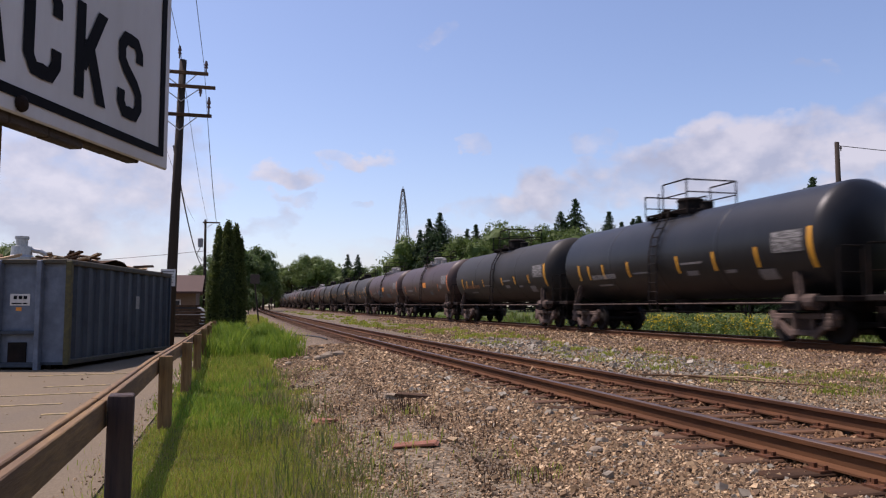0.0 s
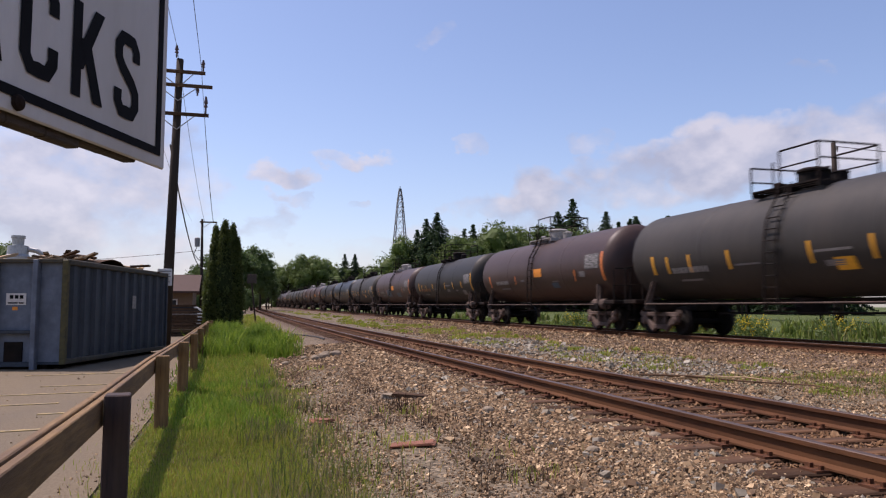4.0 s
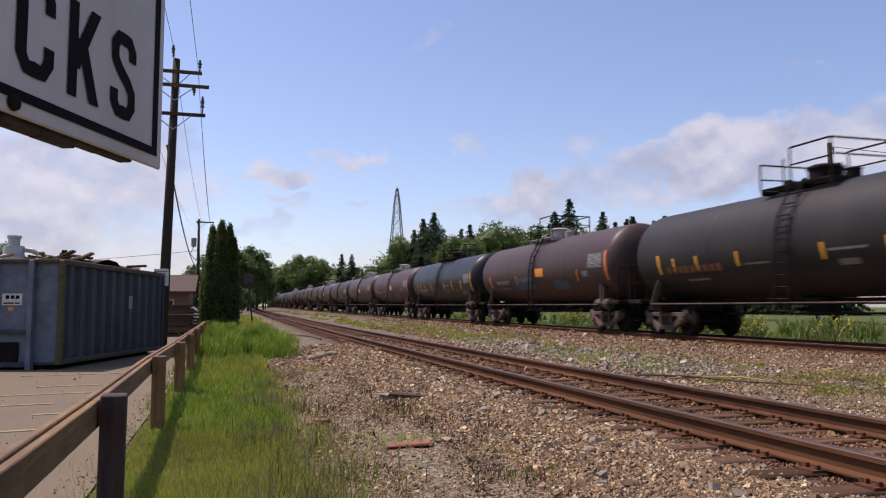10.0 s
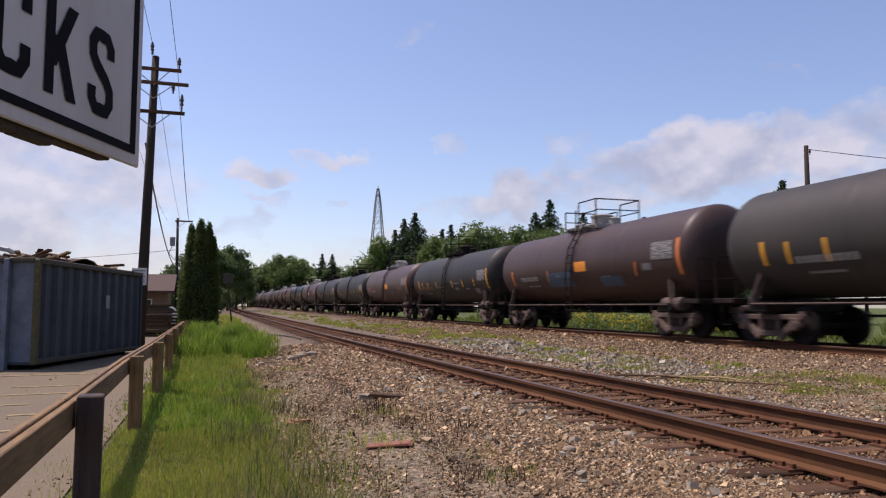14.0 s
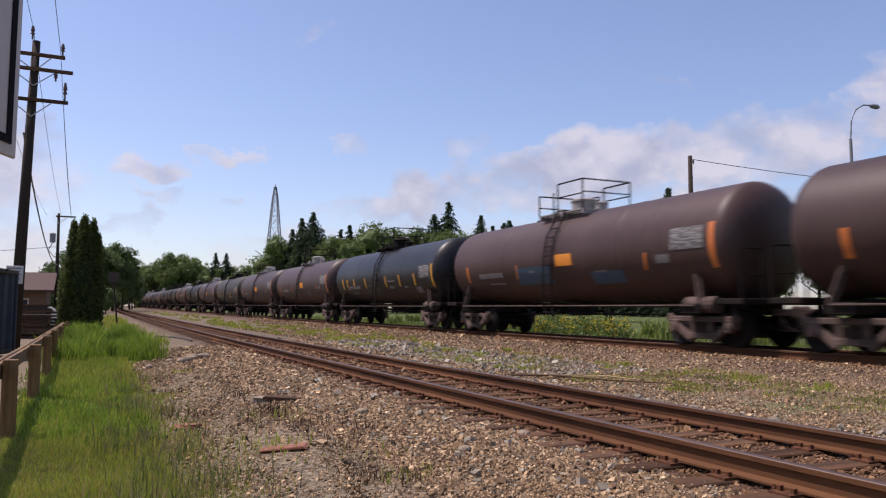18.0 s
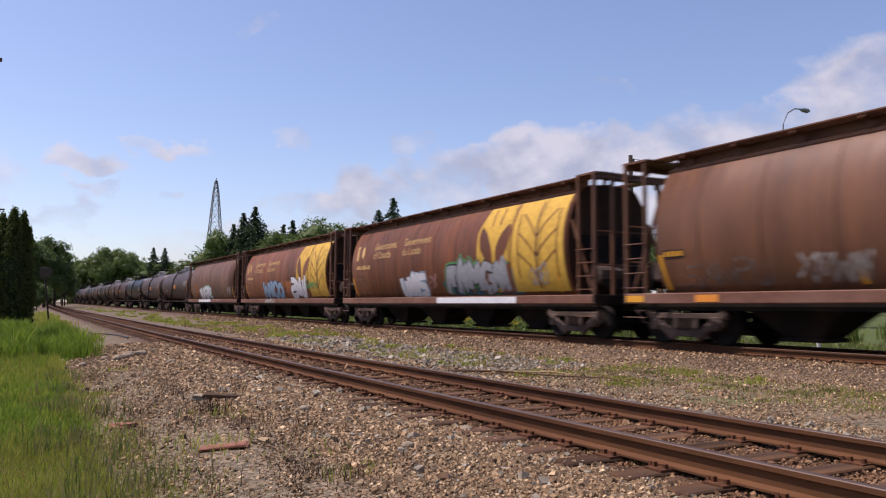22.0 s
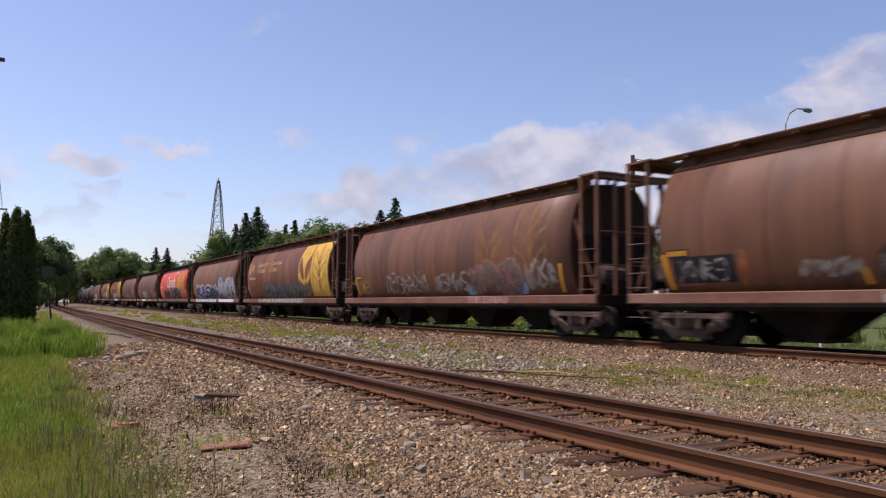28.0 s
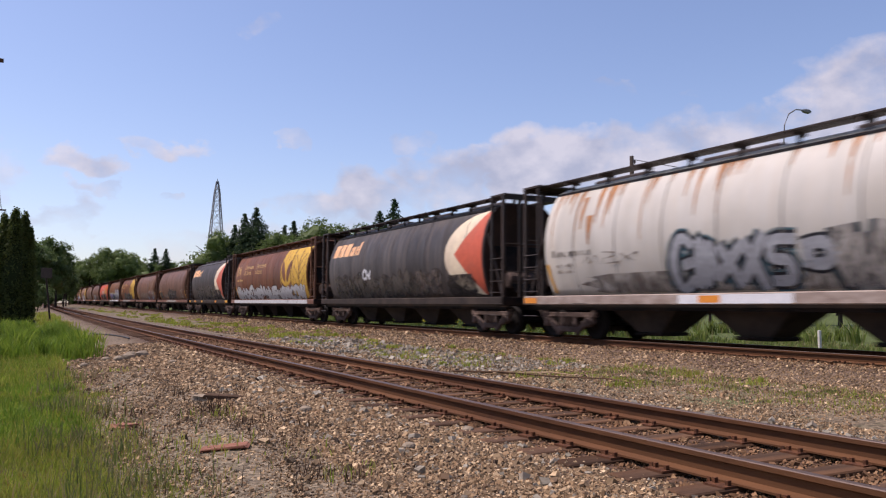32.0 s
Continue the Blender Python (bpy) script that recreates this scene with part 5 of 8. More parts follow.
def graffiti(car, idx, rnd):
    """What has been sprayed on each hopper car, from its front end to its rear."""
    tag = functools.partial(tag_shapes, car, "spray_paint")
    if idx == 0:
        tag(("spray_white", "spray_grey"), -0.3, 4.2, 1.25, 2.1, 6, rnd, "white sprayed letters in a green haze", 0.34, 0.04, halo="spray_green")
        sill_paint(car, "spray_white", -0.4, 4.2)
        scrawl(car, "spray_dim", -3.2, -0.6, 1.4, 2.3, 5, rnd, 0.06)
        scrawl(car, "spray_dim", -5.3, -3.6, 1.5, 2.4, 2, rnd, 0.06)
        scrawl(car, "spray_pale", -6.9, -5.6, 1.5, 2.1, 4, rnd, 0.08)
        patch(car, "scuff", "spray_rust", 4.8, 6.2, 1.4, 2.5, rnd)
    elif idx == 1:
        patch(car, "scuff", "spray_rust", -6.0, -4.2, 1.25, 2.0, rnd, "orange sprayed field")
        patch(car, "scuff", "spray_rust", -3.2, 4.2, 1.25, 2.2, rnd, "orange sprayed field")
        tag(("spray_blue", "spray_navy"), -0.4, 3.5, 1.25, 2.2, 4, rnd, "blue sprayed letters with dark outline", 0.36, 0.05)
        tag(("spray_white", "spray_black"), -4.5, -2.0, 1.3, 2.35, 3, rnd, "silver sprayed letters with black outline", 0.42, 0.05)
        scrawl(car, "spray_green", -6.3, -4.5, 1.7, 2.1, 3, rnd, 0.08)
        sill_paint(car, "spray_pale", 1.0, 3.0)
    elif idx == 2:
        patch(car, "scuff", "spray_teal", -6.0, -0.4, 1.25, 2.1, rnd, "dark teal sprayed field")
        tag(("spray_white", "spray_blue"), 0.7, 2.8, 1.2, 2.05, 3, rnd, "white and blue sprayed letters", 0.42, 0.06)
        tag(("spray_grey", "spray_black"), -4.8, -0.9, 1.35, 2.3, 5, rnd, "grey sprayed letters with black and green edges", 0.38, 0.05, False, halo="spray_green")
        scrawl(car, "spray_pink", -0.1, 0.6, 1.5, 2.0, 2, rnd, 0.08)
        scrawl(car, "spray_pale", -6.9, -6.0, 1.5, 2.1, 3, rnd, 0.07)
        sill_paint(car, "spray_white", -5.4, -0.3)
    elif idx == 3:
        scrawl(car, "spray_dim", 4.8, 7.2, 1.35, 1.9, 5, rnd, 0.07)
        scrawl(car, "spray_pale", 2.7, 4.2, 1.35, 1.95, 4, rnd, 0.09)
        scrawl(car, "spray_pale", 0.9, 2.2, 1.35, 2.0, 4, rnd, 0.09)
        scrawl(car, "spray_dark", -1.9, 0.7, 1.9, 2.5, 5, rnd, 0.09)
        scrawl(car, "spray_pale", -6.9, -5.7, 1.35, 1.9, 4, rnd, 0.08)
    elif idx == 4:
        patch(car, "paint_patch", "spray_rust", 5.5, 7.7, 1.45, 2.0, rnd, "orange primer patch")
        scrawl(car, "spray_pale", 6.2, 6.8, 1.4, 1.9, 2, rnd, 0.07)
        tag(("spray_grey", "spray_pale"), 0.4, 3.5, 1.25, 2.15, 4, rnd, "silver sprayed letters", 0.46, 0.05)
        sill_paint(car, "spray_white", 0.4, 3.6)
        scrawl(car, "spray_pale", -1.8, 0.0, 1.25, 2.25, 2, rnd, 0.06)
        patch(car, "scuff", "spray_dim", -3.4, -2.4, 1.3, 1.95, rnd)
        tag(("spray_pink", "spray_dim"), -5.0, -3.5, 1.6, 2.7, 2, rnd, "faded pink sprayed loops", 0.3, 0.05)
        scrawl(car, "spray_pale", -7.2, -5.2, 1.35, 2.0, 5, rnd, 0.08)
        sill_paint(car, "spray_pale", -4.5, -2.2)
    elif idx == 5:
        tag(("spray_black", "spray_grey"), 1.8, 5.3, 1.25, 2.15, 5, rnd, "black sprayed letters with grey outline", 0.36, 0.045, False)
        tag(("spray_black", "spray_grey"), -4.1, 0.9, 1.25, 2.25, 6, rnd, "black sprayed letters with grey outline", 0.36, 0.045, False)
        scrawl(car, "spray_pale", 0.9, 1.8, 1.5, 2.3, 2, rnd, 0.06)
        scrawl(car, "spray_pink", -5.6, -4.3, 1.7, 2.4, 4, rnd, 0.07)
        scrawl(car, "spray_pale", -7.1, -6.2, 1.6, 2.3, 2, rnd, 0.06)
        sill_paint(car, "spray_dim", -4.0, 5.2)
    elif idx == 6:
        tag(("spray_navy", "spray_white"), -1.6, 6.5, 1.3, 2.2, 8, rnd, "navy sprayed shapes with white outlines and yellow haze", 0.30, 0.08, halo="spray_yellow")
        tag(("spray_lilac", "spray_white"), 2.2, 5.6, 1.6, 2.15, 4, rnd, "lilac sprayed shapes", 0.24, 0.05)
        tag(("spray_bottle", "spray_white"), -1.7, 1.5, 1.3, 1.8, 3, rnd, "dark green sprayed letters with white outline", 0.26, 0.07)
        sill_paint(car, "spray_white", -1.7, 6.4)
        for k in range(11):
            bm = B()
            y = -1.2 + k * 0.7
            v = [bm.verts.new((-1.5675, y + a, z)) for a, z in ((0.0, 0.975), (0.22, 0.975), (0.38, 1.165), (0.14, 1.165))]
            bm.faces.new(v)
            part("sill_stripe", bm, "spray_bottle", car)
        patch(car, "spray_field", "spray_purple", -2.9, -1.9, 1.25, 2.0, rnd, "purple sprayed field")
        tag(("spray_grey", "spray_black"), -7.2, -2.3, 1.45, 2.55, 4, rnd, "fat grey sprayed letters", 0.55, 0.06, halo="spray_purple")
        sill_paint(car, "spray_white", -7.4, -2.6)
    elif idx == 7:
        patch(car, "scuff", "spray_teal", -5.5, 1.0, 1.25, 1.9, rnd)
        tag(("spray_dim", "spray_teal"), -5.0, 4.0, 1.3, 2.0, 9, rnd, "faded blue-grey sprayed letters", 0.36, 0.05)
        sill_paint(car, "spray_pale", -4.0, 5.0)
    elif idx == 8:
        scrawl(car, "spray_yellow", 6.3, 7.4, 1.35, 1.9, 2, rnd, 0.06)
        scrawl(car, "spray_pale", 0.9, 4.5, 1.35, 2.15, 7, rnd, 0.085)
        scrawl(car, "spray_pale", -2.2, 0.2, 1.35, 2.0, 5, rnd, 0.09)
        patch(car, "spray_field", "spray_blue", -2.6, -1.9, 1.25, 1.6, rnd)
        patch(car, "spray_field", "spray_blue", -5.6, -4.9, 1.25, 1.7, rnd)
        tag(("spray_dim", "spray_pink"), -5.2, -2.3, 1.3, 2.2, 4, rnd, "pink and grey sprayed letters", 0.42, 0.06)
        scrawl(car, "spray_pale", -7.1, -5.7, 1.4, 2.2, 4, rnd, 0.08)
        grain_ears(car, "wheat_faded", -3.6, -6.0)
        sill_paint(car, "spray_pink", -4.8, -2.4)
    elif idx == 9:
        bm = B()
        decal(bm, [(1.42, 5.8, 7.6), (2.02, 5.8, 7.6)], off=0.006)
        part("paint_patch", bm, "spray_black", car, "black repainted panel")
        scrawl(car, "spray_pale", 6.0, 7.4, 1.45, 1.95, 4, rnd, 0.06)
        for y in (5.6, 7.7):
            patch(car, "scuff", "spray_rust", y - 0.14, y + 0.14, 1.35, 2.1, rnd)
        scrawl(car, "spray_pale", 3.0, 4.2, 1.45, 1.8, 4, rnd, 0.08)
        tag(("spray_dim", "spray_black"), -2.4, 2.5, 1.3, 2.1, 6, rnd, "worn silver sprayed letters with black outline", 0.42, 0.05)
        scrawl(car, "spray_pale", -6.2, -5.0, 1.35, 2.2, 4, rnd, 0.07)
        sill_paint(car, "spray_pale", -3.0, 2.5)
    elif idx == 10:
        tag(("spray_murk", "spray_dim"), 0.4, 3.8, 1.25, 2.1, 3, rnd, "sooty grey sprayed letters", 0.5, 0.04)
        tag(("spray_murk", "spray_dim"), -3.6, 0.3, 1.25, 2.25, 4, rnd, "sooty brown sprayed letters", 0.55, 0.04)
        patch(car, "spray_field", "spray_murk", -3.0, 0.3, 1.25, 2.2, rnd)
    elif idx == 11:
        tag(("spray_silver", "spray_dark"), -7.2, 7.5, 1.22, 1.98, 17, rnd, "tall silver-white sprayed letters", 0.36, 0.05)
        sill_paint(car, "spray_silver", -8.0, 8.0)
        for y in (-5.5, -2.2, 0.4, 3.1, 5.6):
            patch(car, "scuff", "spray_dim", y - 0.25, y + 0.25, 1.24, 1.5, rnd, off=0.021)
    elif idx == 12:
        tag(("spray_murk", "spray_dark"), -2.4, 6.5, 1.25, 2.1, 10, rnd, "sooty sprayed letters", 0.5, 0.05)
        scrawl(car, "spray_white", 2.2, 3.0, 2.0, 2.45, 2, rnd, 0.10)
        tag(("spray_dim", "spray_dark"), -4.2, -2.3, 1.4, 2.2, 3, rnd, "grey sprayed letters", 0.45, 0.05)
        patch(car, "spray_field", "spray_murk", 2.0, 6.6, 1.25, 1.9, rnd)
    elif idx == 13:
        patch(car, "scuff", "spray_dim", -4.0, 6.8, 1.25, 1.75, rnd)
        tag(("spray_grey", "spray_black"), -0.2, 3.0, 1.3, 2.35, 5, rnd, "grey sprayed letters with black outline", 0.42, 0.06, halo="spray_teal")
        tag(("spray_grey", "spray_black"), -1.0, -0.3, 1.7, 2.2, 1, rnd, "grey sprayed loop", 0.4, 0.06)
        tag(("spray_pale", "spray_black"), -5.0, -1.2, 1.3, 2.5, 4, rnd, "pale sprayed letters with black outline", 0.5, 0.08, halo="spray_teal")
        scrawl(car, "spray_dim", 4.2, 6.2, 2.0, 2.3, 3, rnd, 0.05)
        sill_paint(car, "spray_white", -0.2, 2.8)


ON_BODY = {"body", "seam", "end_sheet", "slope_plate", "hatch_walk", "roof_hatch", "eave_angle", "emblem", "lettering_bar", "soot_film", "spray_paint", "spray_outline",
           "spray_field"}


def dress(car, idx, kind, L):
    """Paint and lettering that set one hopper car apart."""
    rnd = random.Random(100 + idx)
    hb = half_body(kind, L)
    if kind not in ("black", "worn"):
        data_marks(car, L, rnd, kind in ("brown", "plain"))
    if kind == "wheat":
        for word, y, z in (("Government", hb - 2.4, 3.24), ("Gouvernement", hb - 5.3, 3.24), ("of Canada", hb - 2.4, 2.86), ("du Canada", hb - 5.3, 2.86)):
            text_on_side(car, word, 0.42, "gold_text", y, z, "gold_lettering", 1.02 if word in ("Government", "of Canada") else 0.88)
        lettered_bars(car, "gold_lettering", "gold_text", 0, hb - 0.6, 2.45, 0.17, (4, 6), rnd)
        bm = B()
        decal(bm, [(2.85, hb - 0.75, hb - 0.55), (3.5, hb - 0.75, hb - 0.55)])
        leaf_mark(bm, hb - 1.25, 3.2, 0.36)
        part("flag_mark", bm, "gold_text", car)
        wheat_emblem(car, -3.1, -5.15, -hb + 0.15, "hop_tan")
        for z, words in ((2.1, (5, 3, 4)), (1.92, (6, 4)), (1.74, (3, 5, 2))):
            lettered_bars(car, "small_stencil", "spray_dim", 0, hb - 0.7, z, 0.09, words, rnd)
    if kind == "red":
        bm = B()
        decal(bm, [(4.0, -hb, hb), (4.19, -hb, hb)], off=0.006)
        part("roof_band", bm, "hop_black", car, "black band under the eave")
        text_on_side(car, "Canada", 1.70, "white_paint", 3.4, 2.40, "word_mark", 1.02)
        bm = B()
        for y in (-1.25, -1.85):
            decal(bm, [(3.70, y - 0.1, y + 0.1), (4.0, y - 0.1, y + 0.1)])
        leaf_mark(bm, -1.55, 3.85, 0.16)
        part("flag_mark", bm, "white_paint", car)
        lettered_bars(car, "white_lettering", "white_paint", 0, hb - 0.6, 2.4, 0.19, (4, 6), rnd)
        grain_ears(car, "wheat_yellow", -3.55, -5.6)
    if kind in ("black", "worn"):
        bm = B()
        rows, rows2 = [], []
        for i in range(25):
            t = -1 + i / 12
            z = 2.70 + t * 1.42
            arc = math.sqrt(max(1 - t * t, 0)) * 2.35
            rows.append((z, -hb + 0.12, -hb + 0.3 + arc))
            rows2.append((z, -hb + 0.10, -hb + 0.2 + 1.75 * (1 - abs(t))))
        decal(bm, rows)
        part("emblem", bm, "cream_paint", car, "cream half-round emblem")
        bm = B()
        decal(bm, rows2, off=0.014)
        part("emblem", bm, "orange_paint", car, "orange triangle emblem")
        y = hb - 0.4
        for k, w in enumerate((0.58, 0.55, 0.60, 0.46, 0.19, 0.19)):
            hgt = 0.6 if k in (0, 1, 2, 5) else 0.42
            one = B()
            decal(one, [(3.18, y - w, y), (3.18 + hgt, y - w - 0.15, y - 0.15)])
            part("lettering_bar", one, "orange_text", car)
            y -= w + 0.13
        patch(car, "soot_film", "dirt_film", -hb + 0.6, -hb + 2.7, 1.25, 2.0, rnd, off=0.018)
    if kind == "white":
        lettered_bars(car, "stencil", "spray_dark", 0, hb - 0.35, 2.28, 0.2, (4, 6), rnd)
        for z, words in ((2.0, (5, 4)), (1.82, (6, 3))):
            lettered_bars(car, "small_stencil", "spray_dim", 0, hb - 0.5, z, 0.09, words, rnd)
        for k in range(34):
            y, a, w = rnd.uniform(-hb + 0.3, hb - 0.3), rnd.choice((0.25, 0.4, 0.4, 0.7, 1.2, 1.6)), rnd.uniform(0.02, 0.06)
            bm = B()
            decal(bm, [(4.15 - a, y - 0.01, y + 0.01), (4.15 - a * 0.4, y - w, y + w), (4.19, y - w * 2.6, y + w * 2.2)], off=0.007)
            part("rust_streak", bm, "streak_rust", car, "orange rust streak")
        for y, z0, z1, w in ((6.0, 2.55, 3.35, 0.14), (5.75, 3.1, 4.15, 0.12), (5.3, 3.3, 4.15, 0.10), (6.35, 3.0, 3.9, 0.10)):
            bm = B()
            decal(bm, [(z0, y - 0.02, y + 0.02), ((z0 + z1) / 2, y - w * 0.7, y + w * 0.7), (z1, y - w, y + w)], off=0.0075)
            part("rust_streak", bm, "streak_rust", car, "orange rust streak")
    if idx == 3:
        bm = B()
        decal(bm, [(1.3, -5.3, -4.5), (2.6, -5.2, -4.75), (4.12, -5.3, -4.95)], off=0.01)
        part("paint_band", bm, "spray_pale", car, "faded white upright band")
    graffiti(car, idx, rnd)
    if kind == "black":
        for ob in car.children:
            if ob.name.split(".")[0] in ON_BODY:
                ob.location.y += 0.55
    if idx in (3, 4, 10, 13):
        sill_marks(car, L, ("yellow_tape", "orange_placard") if idx != 13 else ("orange_placard", "sill_pale"))


back = front
for i, (k, L) in enumerate(hoppers):
    key = (k, L)
    if key not in hop_master:
        hop_master[key] = build_hopper(k, L)
        base = hop_master[key]
        car = base
        hop_master[key] = copy_thing(base, pose(0, 0, 0))
    else:
        car = hop_master[key]
        hop_master[key] = copy_thing(car, pose(0, 0, 0))
    dress(car, i, k, L)
    place(car, back - L / 2)
    back -= L
for car in hop_master.values():
    for o in [*car.children_recursive, car]:
        bpy.data.objects.remove(o)

# ---------------------------------------------------------------- locomotives at the head
mat("loco_red", (0.42, 0.05, 0.03), (0.3, 0.035, 0.025), 5, 0.5, c3=(0.2, 0.04, 0.03), big=0.6)


def build_loco():
    L = 22.0
    car = thing("locomotive", "red diesel locomotive with a pale striped end at the train's head", "locomotive", group="locomotives at the head")
    bm = B()
    box(bm, -1.5, 1.5, -10.6, 10.6, 1.15, 1.5, 0.04)
    part("frame", bm, "frame_dark", car)
    bm = B()
    box(bm, -0.95, 0.95, -10.0, 5.4, 1.5, 4.2, 0.12)
    part("long_hood", bm, "loco_red", car)
    bm = B()
    box(bm, -1.5, 1.5, 5.5, 8.2, 1.5, 4.5, 0.15)
    part("cab", bm, "loco_red", car)
    bm = B()
    box(bm, -0.9, 0.9, 8.25, 10.2, 1.5, 3.1, 0.12)
    part("nose", bm, "loco_red", car)
    for k in range(3):
        bm = B()
        box(bm, -0.9 + k * 0.65, -0.62 + k * 0.65, -10.03, -10.005, 1.6, 4.0)
        part("pale_stripe", bm, "white_paint", car)
    bm = B()
    box(bm, -1.2, 1.2, -2.4, 2.4, 0.4, 1.12, 0.1)
    part("fuel_tank", bm, "frame_dark", car)
    for s in (-1, 1):
        for y in (6.0, 8.0):
            add_truck(car, s * y)
        bm = B()
        for i in range(8):
            tube(bm, [(s * 1.45, -9.8 + i * 2.0, 1.5), (s * 1.45, -9.8 + i * 2.0, 2.4)], 0.025, 5)
        tube(bm, [(s * 1.45, -10.2, 2.4), (s * 1.45, 5.4, 2.4)], 0.025, 5)
        part("handrail", bm, "white_paint", car)
        share("coupler", COUPLER_ME, car, pose(0, s * (L / 2 - 0.06), 0.84, 0, 0, 0 if s > 0 else 180))
    return car


head = GAP0 + TANK_L * len(ahead_kinds)
loco = build_loco()
place(loco, head + 11)
place(copy_thing(loco, pose(0, 0, 0)), head + 33)

# ---------------------------------------------------------------- yard on the left
mat("post_dark", (0.05, 0.026, 0.022), (0.024, 0.014, 0.013), 7, 0.85, bump=0.5, stretch=(6, 6, 0.5), c3=(0.075, 0.045, 0.03), big=1.6)
mat("old_wood", (0.25, 0.145, 0.05), (0.13, 0.07, 0.026), 7, 0.85, bump=0.4, stretch=(5, 0.5, 5), c3=(0.09, 0.05, 0.028), big=1.5)
mat("post_wood", (0.24, 0.13, 0.042), (0.09, 0.047, 0.02), 7, 0.88, bump=0.5, stretch=(6, 6, 0.5), c3=(0.24, 0.15, 0.06), big=1.6)
mat("pole_wood", (0.046, 0.034, 0.027), (0.022, 0.017, 0.013), 5, 0.9, bump=0.5, stretch=(8, 8, 0.3), c3=(0.06, 0.045, 0.034), big=0.3, spec=0.2)
mat("asphalt", (0.195, 0.152, 0.10), (0.13, 0.10, 0.066), 40, 0.95, bump=0.5, c3=(0.135, 0.111, 0.083), big=0.7, big_amt=0.6, stretch=(1, 0.45, 1), spec=0.15)
mat("line_yellow", (0.36, 0.265, 0.12), (0.2, 0.165, 0.11), 9, 0.9, spread=0.1, spec=0.2)
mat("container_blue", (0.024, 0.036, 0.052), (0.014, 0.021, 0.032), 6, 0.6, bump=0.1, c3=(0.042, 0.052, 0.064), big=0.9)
# paler blue of the near end: fading, plus its brighter light painted in
mat("container_faded_lit", (0.145, 0.168, 0.210), (0.093, 0.112, 0.143), 5, 0.65, bump=0.1, c3=(0.051, 0.064, 0.083), big=1.6)
mat("moss_edge", (0.10, 0.085, 0.028), (0.045, 0.04, 0.022), 8, 0.85, bump=0.2)
mat("container_rust", (0.075, 0.06, 0.032), (0.035, 0.032, 0.026), 8, 0.8, bump=0.2)
mat("lumber", (0.42, 0.29, 0.16), (0.25, 0.16, 0.08), 6, 0.85, stretch=(1, 0.2, 1), rand=0.35)
mat("lumber_dark", (0.105, 0.062, 0.036), (0.05, 0.031, 0.020), 6, 0.9, stretch=(1, 0.2, 1), rand=0.3, spec=0.1)
mat("sign_white", (0.62, 0.60, 0.565), (0.50, 0.48, 0.445), 9, 0.55, c3=(0.40, 0.365, 0.31), big=4.0, stretch=(1, 1, 0.3))
mat("sign_black", (0.010, 0.010, 0.011), (0.006, 0.006, 0.007), 20, 0.8, spec=0.12)
mat("sign_back", (0.075, 0.055, 0.04), (0.03, 0.024, 0.02), 16, 0.9, bump=0.5, stretch=(1, 1, 3))
mat("galvanised", (0.42, 0.42, 0.41), (0.3, 0.3, 0.29), 8, 0.45, 0.6)
mat("concrete", (0.30, 0.24, 0.175), (0.19, 0.15, 0.105), 14, 0.95, bump=0.5, spec=0.08)
mat("porcelain", (0.10, 0.06, 0.05), (0.07, 0.045, 0.04), 9, 0.3)
mat("wire_black", (0.02, 0.02, 0.02), (0.015, 0.015, 0.015), 9, 0.6)
mat("wall_tan", (0.17, 0.105, 0.06), (0.13, 0.08, 0.048), 5, 0.85)
mat("roof_brown", (0.075, 0.036, 0.024), (0.05, 0.026, 0.018), 8, 0.85)
mat("tower_steel", (0.24, 0.24, 0.245), (0.17, 0.17, 0.175), 3, 0.6, 0.3)
mat("rusty_plate", (0.26, 0.10, 0.055), (0.15, 0.055, 0.03), 20, 0.9, bump=0.4)
leaf_mat("leaf_broad", [(0.082, 0.122, 0.032), (0.112, 0.160, 0.042), (0.138, 0.190, 0.052), (0.096, 0.140, 0.038)])
leaf_mat("leaf_dark", [(0.047, 0.081, 0.025), (0.085, 0.130, 0.037), (0.118, 0.171, 0.050)])
# near-black green that paints the shade deep inside the cedars
mat("leaf_core_shade", (0.022, 0.032, 0.010), (0.012, 0.019, 0.006), 9, 0.9, bump=0.8, spec=0.1)
leaf_mat("leaf_cedar", [(0.054, 0.075, 0.019), (0.078, 0.104, 0.024), (0.111, 0.137, 0.032)])
leaf_mat("leaf_fir", [(0.024, 0.046, 0.022), (0.043, 0.074, 0.032), (0.061, 0.097, 0.041)])
leaf_mat("leaf_red", [(0.07, 0.02, 0.02), (0.11, 0.03, 0.03), (0.06, 0.02, 0.015)])
leaf_mat("grass_blade", [(0.168, 0.232, 0.023), (0.261, 0.323, 0.035), (0.355, 0.384, 0.055), (0.186, 0.262, 0.025), (0.410, 0.384, 0.095), (0.280, 0.181, 0.048)])
leaf_mat("grass_tall", [(0.109, 0.191, 0.020), (0.168, 0.263, 0.028), (0.253, 0.318, 0.043)])
leaf_mat("field_blade", [(0.13, 0.19, 0.035), (0.20, 0.24, 0.05), (0.10, 0.155, 0.03), (0.27, 0.25, 0.10)])
leaf_mat("grass_dry", [(0.26, 0.20, 0.09), (0.15, 0.16, 0.05), (0.10, 0.14, 0.035), (0.33, 0.25, 0.13)])
leaf_mat("broom_flower", [(0.55, 0.40, 0.02), (0.65, 0.48, 0.03)])
